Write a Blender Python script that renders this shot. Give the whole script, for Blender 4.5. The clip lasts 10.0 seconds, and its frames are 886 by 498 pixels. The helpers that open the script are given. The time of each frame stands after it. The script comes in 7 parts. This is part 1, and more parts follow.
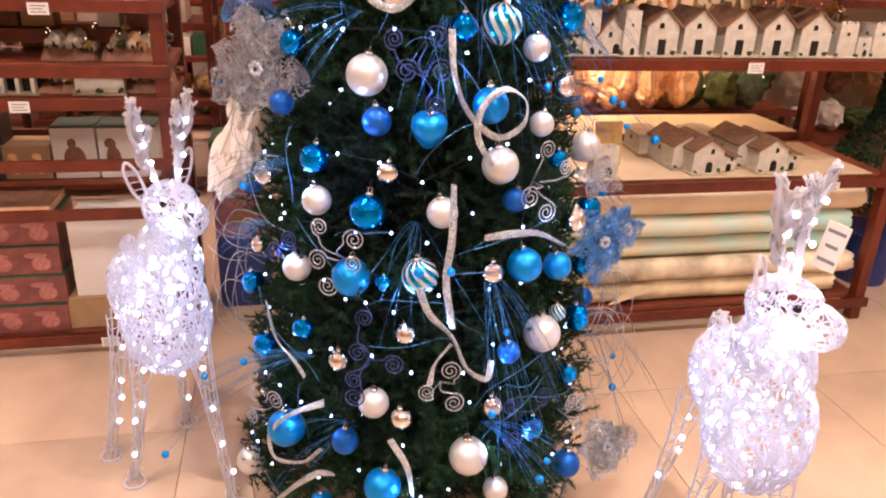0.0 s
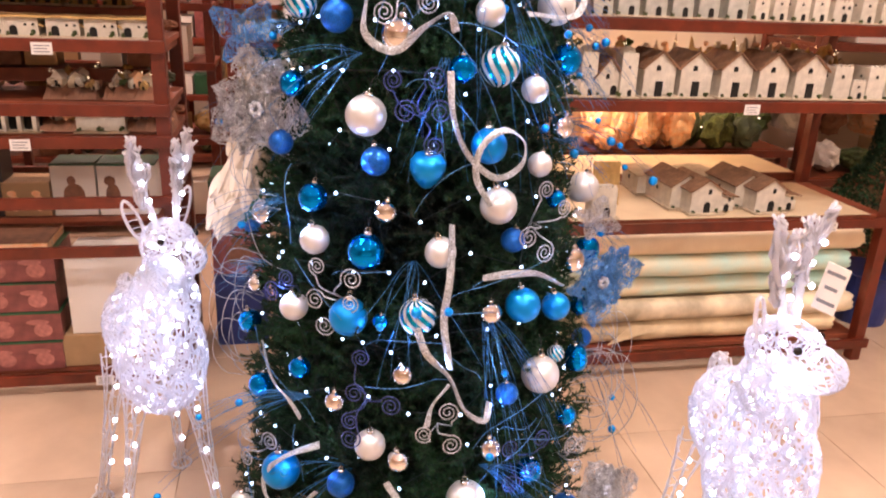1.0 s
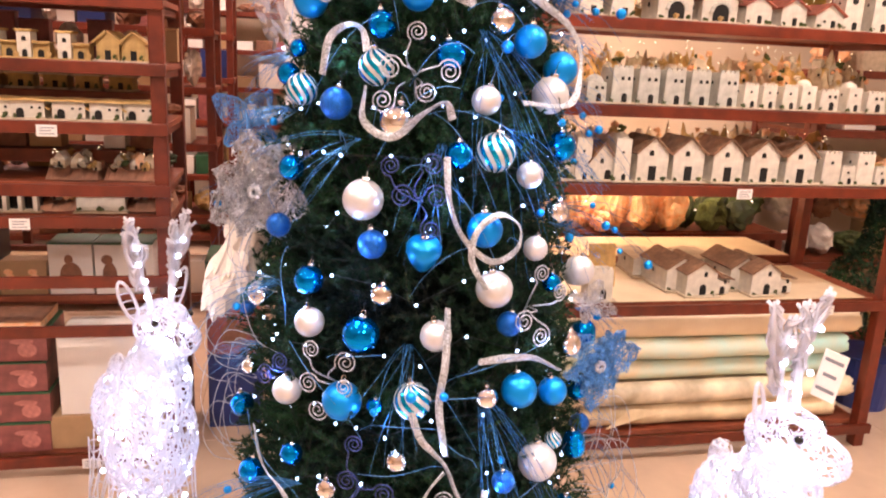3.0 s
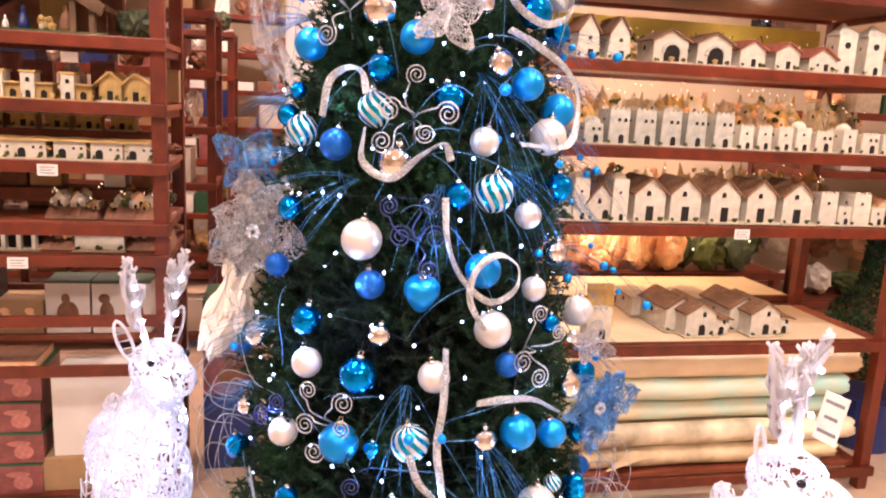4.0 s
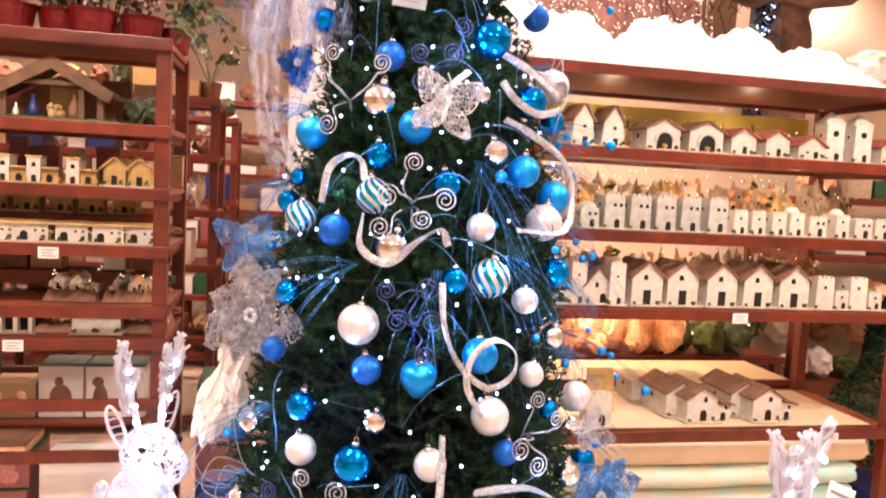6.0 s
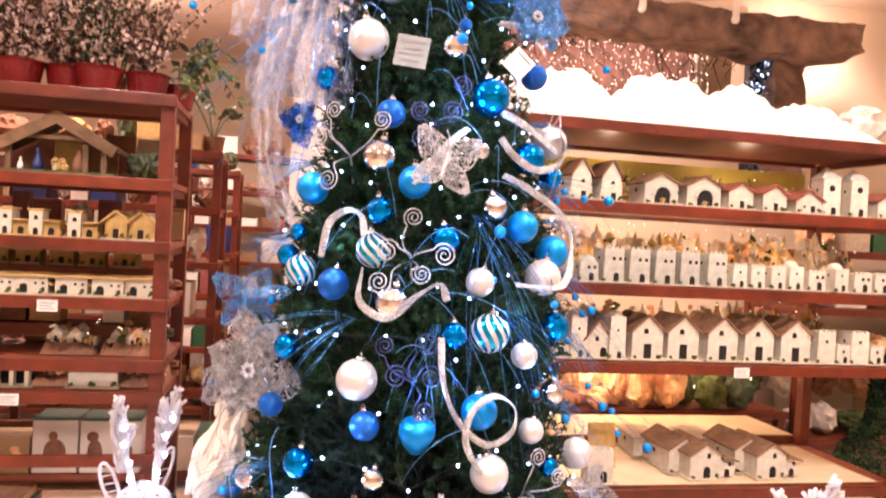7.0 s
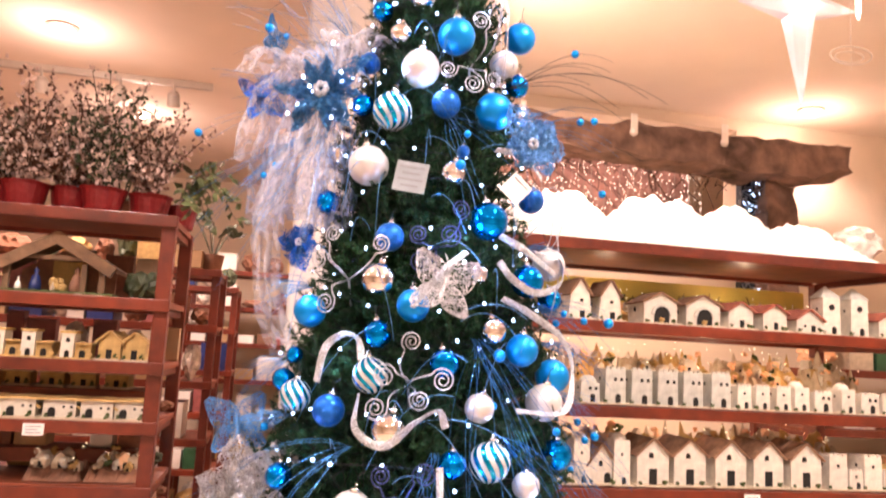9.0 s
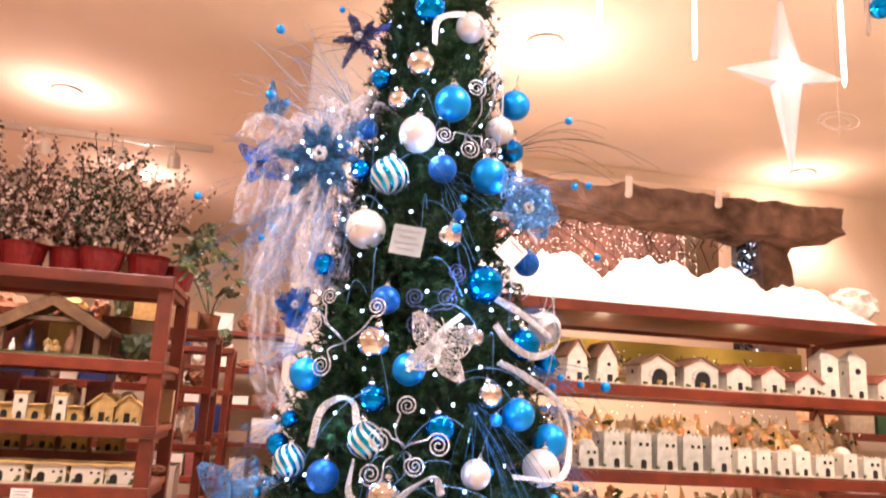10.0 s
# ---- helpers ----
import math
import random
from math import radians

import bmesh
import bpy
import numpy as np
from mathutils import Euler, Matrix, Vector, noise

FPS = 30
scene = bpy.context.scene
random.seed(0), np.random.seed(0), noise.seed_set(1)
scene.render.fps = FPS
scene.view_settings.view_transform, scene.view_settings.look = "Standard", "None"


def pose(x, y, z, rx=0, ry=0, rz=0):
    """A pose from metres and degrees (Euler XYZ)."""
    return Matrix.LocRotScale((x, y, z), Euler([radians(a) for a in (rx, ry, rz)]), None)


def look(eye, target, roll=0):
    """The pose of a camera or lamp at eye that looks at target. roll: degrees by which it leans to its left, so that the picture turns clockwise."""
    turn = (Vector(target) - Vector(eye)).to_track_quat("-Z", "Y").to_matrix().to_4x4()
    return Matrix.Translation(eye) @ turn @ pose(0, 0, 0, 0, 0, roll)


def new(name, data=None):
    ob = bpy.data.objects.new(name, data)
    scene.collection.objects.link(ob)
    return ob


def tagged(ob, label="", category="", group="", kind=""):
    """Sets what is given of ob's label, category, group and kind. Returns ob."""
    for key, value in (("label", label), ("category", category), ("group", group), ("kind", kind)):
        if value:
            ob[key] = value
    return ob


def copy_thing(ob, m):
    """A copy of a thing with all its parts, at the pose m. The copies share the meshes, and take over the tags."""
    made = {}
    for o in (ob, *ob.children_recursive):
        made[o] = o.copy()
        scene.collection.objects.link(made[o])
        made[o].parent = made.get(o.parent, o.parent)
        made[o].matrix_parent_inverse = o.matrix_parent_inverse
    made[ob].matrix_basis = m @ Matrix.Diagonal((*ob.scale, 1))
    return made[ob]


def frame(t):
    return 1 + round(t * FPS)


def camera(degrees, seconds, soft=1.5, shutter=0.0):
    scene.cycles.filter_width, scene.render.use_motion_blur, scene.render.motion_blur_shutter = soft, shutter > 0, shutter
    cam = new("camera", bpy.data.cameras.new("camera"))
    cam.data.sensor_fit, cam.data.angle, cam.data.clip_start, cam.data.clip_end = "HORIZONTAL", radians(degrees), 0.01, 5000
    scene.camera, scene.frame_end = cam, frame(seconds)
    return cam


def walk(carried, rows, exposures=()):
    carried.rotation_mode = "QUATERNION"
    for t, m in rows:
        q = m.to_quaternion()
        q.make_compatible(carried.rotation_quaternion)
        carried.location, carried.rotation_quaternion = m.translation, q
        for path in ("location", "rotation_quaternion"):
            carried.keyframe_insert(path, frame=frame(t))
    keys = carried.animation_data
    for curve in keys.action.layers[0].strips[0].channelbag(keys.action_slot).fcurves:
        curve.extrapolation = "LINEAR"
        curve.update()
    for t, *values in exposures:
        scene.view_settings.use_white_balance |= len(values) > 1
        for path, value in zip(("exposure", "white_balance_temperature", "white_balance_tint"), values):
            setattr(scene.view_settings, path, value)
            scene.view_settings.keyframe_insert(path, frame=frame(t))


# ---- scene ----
cam = camera(60.58, 10.0, soft=2.0, shutter=0.8)
# seconds, eye x y z, yaw, pitch, roll
PATH = [
    (0.0, 0.0000, 0.0000, 1.4500, 0.001, -22.825, -2.223),
    (0.5, 0.0013, 0.0022, 1.4529, 0.017, -21.447, -2.357),
    (1.0, 0.0011, 0.0063, 1.4525, 0.015, -19.987, -2.472),
    (1.5, 0.0018, 0.0047, 1.4551, 0.011, -18.551, -2.594),
    (2.0, 0.0023, 0.0066, 1.4566, 0.030, -17.025, -2.685),
    (2.5, 0.0029, 0.0084, 1.4597, 0.048, -15.558, -2.748),
    (4.0, 0.0035, 0.0096, 1.4654, 0.098, -11.165, -2.920),
    (4.5, 0.0031, 0.0092, 1.4675, 0.101, -9.798, -2.962),
    (5.0, 0.0041, 0.0084, 1.4698, 0.153, -8.391, -2.981),
    (5.5, 0.0059, 0.0064, 1.4709, 0.255, -6.776, -3.005),
    (7.0, 0.0094, 0.0009, 1.4799, 0.576, -1.152, -3.118),
    (7.5, 0.0083, 0.0046, 1.4823, 0.701, 0.985, -3.164),
    (8.0, 0.0074, 0.0094, 1.4877, 0.758, 3.058, -3.139),
    (8.5, 0.0054, 0.0135, 1.4927, 0.786, 5.228, -3.122),
    (9.0, 0.0073, 0.0128, 1.4979, 0.883, 7.476, -3.126),
    (9.5, 0.0089, 0.0091, 1.5029, 0.928, 9.826, -3.179),
    (10.0, 0.0095, 0.0024, 1.5049, 0.932, 11.931, -3.214),
]


def eye_pose(x, y, z, yaw, pitch, roll):
    return pose(x, y, z, 0, 0, yaw) @ pose(0, 0, 0, pitch) @ pose(0, 0, 0, 0, roll, 0) @ pose(0, 0, 0, 90)


walk(cam, [(t, eye_pose(*row)) for t, *row in PATH], exposures=[(0.0, -0.55), (2.5, -0.30), (5.5, -0.04), (7.5, 0.0), (9.0, 0.0), (10.0, -0.06)])

# The shop's own axes: u along the shelves, v away from the entrance, turned 12 degrees.
SHOP = pose(0, 0, 0, 0, 0, 12)
CEIL = 3.0


def at(u, v, z=0.0, turn=0.0):
    return SHOP @ pose(u, v, z, 0, 0, turn)


# ---- light ----
world = bpy.data.worlds.new("shop_air")
scene.world = world
world.use_nodes = True
world.node_tree.nodes["Background"].inputs[0].default_value = (1.0, 0.72, 0.5, 1)
world.node_tree.nodes["Background"].inputs[1].default_value = 0.15


def lamp(name, kind, m, energy, colour, size=0.1, spot=None):
    data = bpy.data.lights.new(name, kind)
    data.energy, data.color = energy, colour
    if kind == "AREA":
        data.shape, data.size = "DISK", size
    else:
        data.shadow_soft_size = size
    if spot:
        data.spot_size, data.spot_blend = radians(spot), 0.6
    ob = new(name, data)
    ob.matrix_world = m
    return ob


WARM = (1.0, 0.70, 0.62)
FRONT = (1.0, 0.81, 0.76)    # the lamps over the entrance are a little whiter
COOL = (0.55, 0.62, 1.0)
# the ceiling's downlights: three in view, the rest of the grid overhead and behind
DOWNLIGHTS = [(-1.22, 3.97), (0.925, 2.74), (2.905, 3.81), (-0.9, 1.2), (0.9, 0.9), (2.6, 1.2), (-2.6, 1.6),
              (-0.8, -0.9), (1.0, -1.0), (-1.1, 5.4), (-2.9, 3.8), (0.3, 5.6)]
for u, v in DOWNLIGHTS:
    lamp("downlight_beam", "SPOT", at(u, v, CEIL - 0.04), 105 if u > 2.8 else 180 if u < -2 else 290 if v < 2 else 262, FRONT if v < 2 else WARM, 0.05, 150)
    # extra point lamp below each fitting, added to brighten the ceiling
    lamp("ceiling_fill", "POINT", at(u, v, CEIL - 0.22), 7 if u > 2.8 else 11, WARM, 0.06)

# ---- materials ----
def mat(name, colour, rough=0.6, metal=0.0, vary=0.15, scale=20.0, bump=0.0, bump_scale=60.0, dark=None, spread=0.0, **more):
    """A surface with grain and stains at two scales. dark: the second colour. spread: how much single pieces differ."""
    m = bpy.data.materials.new(name)
    m.use_nodes = True
    n, k = m.node_tree.nodes, m.node_tree.links
    b = n["Principled BSDF"]
    b.inputs["Roughness"].default_value, b.inputs["Metallic"].default_value = rough, metal
    tc = n.new("ShaderNodeTexCoord")
    n1, n2 = n.new("ShaderNodeTexNoise"), n.new("ShaderNodeTexNoise")
    n1.inputs["Scale"].default_value, n1.inputs["Detail"].default_value = scale, 5
    n2.inputs["Scale"].default_value, n2.inputs["Detail"].default_value = scale * 0.13, 2
    for q in (n1, n2):
        k.new(tc.outputs["Object"], q.inputs["Vector"])
    add = n.new("ShaderNodeMath")
    add.operation = "ADD"
    k.new(n1.outputs["Fac"], add.inputs[0])
    k.new(n2.outputs["Fac"], add.inputs[1])
    ramp = n.new("ShaderNodeMapRange")
    ramp.inputs["From Min"].default_value, ramp.inputs["From Max"].default_value = 0.7, 1.3
    k.new(add.outputs[0], ramp.inputs["Value"])
    mix = n.new("ShaderNodeMix")
    mix.data_type = "RGBA"
    second = dark or tuple(c * (1 - vary * 1.6) for c in colour)
    mix.inputs["A"].default_value, mix.inputs["B"].default_value = (*second, 1), (*[min(1, c * (1 + vary * 0.4)) for c in colour], 1)
    k.new(ramp.outputs[0], mix.inputs["Factor"])
    out = mix.outputs["Result"]
    if spread:
        info, hsv, mr = n.new("ShaderNodeObjectInfo"), n.new("ShaderNodeHueSaturation"), n.new("ShaderNodeMapRange")
        mr.inputs["To Min"].default_value, mr.inputs["To Max"].default_value = 1 - spread, 1 + spread
        k.new(info.outputs["Random"], mr.inputs["Value"])
        k.new(mr.outputs[0], hsv.inputs["Value"])
        k.new(out, hsv.inputs["Color"])
        out = hsv.outputs["Color"]
    k.new(out, b.inputs["Base Color"])
    if bump:
        n3, bp = n.new("ShaderNodeTexNoise"), n.new("ShaderNodeBump")
        n3.inputs["Scale"].default_value, n3.inputs["Detail"].default_value = bump_scale, 4
        k.new(tc.outputs["Object"], n3.inputs["Vector"])
        bp.inputs["Strength"].default_value, bp.inputs["Distance"].default_value = bump, 0.01
        k.new(n3.outputs["Fac"], bp.inputs["Height"])
        k.new(bp.outputs[0], b.inputs["Normal"])
    for key, value in more.items():
        b.inputs[key.replace("_", " ")].default_value = value
    return m


def glitter(name, colour, metal=0.9, scale=900.0, coarse=0.5, rough=0.3):
    """Glued glitter: every flake tilts its own way, and sparkle is painted into its colour."""
    m = mat(name, colour, rough, metal, 0.3, 300)
    n, k = m.node_tree.nodes, m.node_tree.links
    v, bp, tc = n.new("ShaderNodeTexVoronoi"), n.new("ShaderNodeBump"), n.new("ShaderNodeTexCoord")
    v.inputs["Scale"].default_value = scale
    k.new(tc.outputs["Object"], v.inputs["Vector"])
    sep = n.new("ShaderNodeSeparateColor")
    k.new(v.outputs["Color"], sep.inputs[0])
    b = n["Principled BSDF"]
    # painted sparkle: each flake's base colour is dimmed or brightened at random
    hsv, mr = n.new("ShaderNodeHueSaturation"), n.new("ShaderNodeMapRange")
    mr.inputs["To Min"].default_value, mr.inputs["To Max"].default_value = 0.45, 1.5
    k.new(sep.outputs[1], mr.inputs["Value"])
    k.new(mr.outputs[0], hsv.inputs["Value"])
    k.new(b.inputs["Base Color"].links[0].from_socket, hsv.inputs["Color"])
    k.new(hsv.outputs[0], b.inputs["Base Color"])
    bp.inputs["Strength"].default_value, bp.inputs["Distance"].default_value = coarse, 0.003
    k.new(sep.outputs[0], bp.inputs["Height"])
    k.new(bp.outputs[0], n["Principled BSDF"].inputs["Normal"])
    return m


def glow(name, colour, strength):
    m = bpy.data.materials.new(name)
    m.use_nodes = True
    b = m.node_tree.nodes["Principled BSDF"]
    b.inputs["Base Color"].default_value = (0.8, 0.8, 0.8, 1)
    b.inputs["Emission Color"].default_value, b.inputs["Emission Strength"].default_value = (*colour, 1), strength
    return m


def sheer(name, colour, clear, rough=0.5):
    """Net or organza: threads with gaps between them."""
    m = mat(name, colour, rough, 0.0, 0.1, 60)
    n, k = m.node_tree.nodes, m.node_tree.links
    b, out = n["Principled BSDF"], n["Material Output"]
    tr, mx, tl, m2 = n.new("ShaderNodeBsdfTransparent"), n.new("ShaderNodeMixShader"), n.new("ShaderNodeBsdfTranslucent"), n.new("ShaderNodeMixShader")
    tl.inputs[0].default_value = (*colour, 1)
    m2.inputs[0].default_value = 0.4
    k.new(b.outputs[0], m2.inputs[1])
    k.new(tl.outputs[0], m2.inputs[2])
    tc, w = n.new("ShaderNodeTexCoord"), n.new("ShaderNodeTexNoise")
    w.inputs["Scale"].default_value = 45
    k.new(tc.outputs["Object"], w.inputs["Vector"])
    mr = n.new("ShaderNodeMapRange")
    mr.inputs["From Min"].default_value, mr.inputs["From Max"].default_value = 0.3, 0.7
    mr.inputs["To Min"].default_value, mr.inputs["To Max"].default_value = clear - 0.25, min(1, clear + 0.2)
    k.new(w.outputs["Fac"], mr.inputs["Value"])
    k.new(mr.outputs[0], mx.inputs[0])
    k.new(m2.outputs[0], mx.inputs[1])
    k.new(tr.outputs[0], mx.inputs[2])
    k.new(mx.outputs[0], out.inputs["Surface"])
    return m


def striped(name, a, b_, count=9.0, twist=0.0):
    """A bauble painted with glitter stripes from pole to pole."""
    m = mat(name, a, 0.15, 0.85, 0.05, 30)
    n, k = m.node_tree.nodes, m.node_tree.links
    b = n["Principled BSDF"]
    tc, sx = n.new("ShaderNodeTexCoord"), n.new("ShaderNodeSeparateXYZ")
    k.new(tc.outputs["Object"], sx.inputs[0])
    an = n.new("ShaderNodeMath")
    an.operation = "ARCTAN2"
    k.new(sx.outputs[1], an.inputs[0])
    k.new(sx.outputs[0], an.inputs[1])
    tw = n.new("ShaderNodeMath")
    tw.operation = "MULTIPLY_ADD"
    k.new(sx.outputs[2], tw.inputs[0])
    tw.inputs[1].default_value = twist
    k.new(an.outputs[0], tw.inputs[2])
    ml = n.new("ShaderNodeMath")
    ml.operation = "MULTIPLY"
    ml.inputs[1].default_value = count
    k.new(tw.outputs[0], ml.inputs[0])
    sn = n.new("ShaderNodeMath")
    sn.operation = "SINE"
    k.new(ml.outputs[0], sn.inputs[0])
    gt = n.new("ShaderNodeMapRange")
    gt.inputs["From Min"].default_value, gt.inputs["From Max"].default_value = 0.0, 0.25
    k.new(sn.outputs[0], gt.inputs["Value"])
    mx = n.new("ShaderNodeMix")
    mx.data_type = "RGBA"
    mx.inputs["A"].default_value, mx.inputs["B"].default_value = (*a, 1), (*b_, 1)
    k.new(gt.outputs[0], mx.inputs["Factor"])
    k.new(mx.outputs["Result"], b.inputs["Base Color"])
    inv = n.new("ShaderNodeMapRange")
    inv.inputs["To Min"].default_value, inv.inputs["To Max"].default_value = 0.12, 0.6
    k.new(gt.outputs[0], inv.inputs["Value"])
    k.new(inv.outputs[0], b.inputs["Roughness"])
    return m


def frosted(name, colour):
    """Cloudy clear plastic: light from inside comes through it."""
    m = mat(name, colour, 0.15, 0, 0.03, 30, Transmission_Weight=0.35, IOR=1.35)
    n, k = m.node_tree.nodes, m.node_tree.links
    tl, mx = n.new("ShaderNodeBsdfTranslucent"), n.new("ShaderNodeMixShader")
    tl.inputs[0].default_value = (*colour, 1)
    mx.inputs[0].default_value = 0.5
    k.new(n["Principled BSDF"].outputs[0], mx.inputs[1])
    k.new(tl.outputs[0], mx.inputs[2])
    k.new(mx.outputs[0], n["Material Output"].inputs["Surface"])
    return m


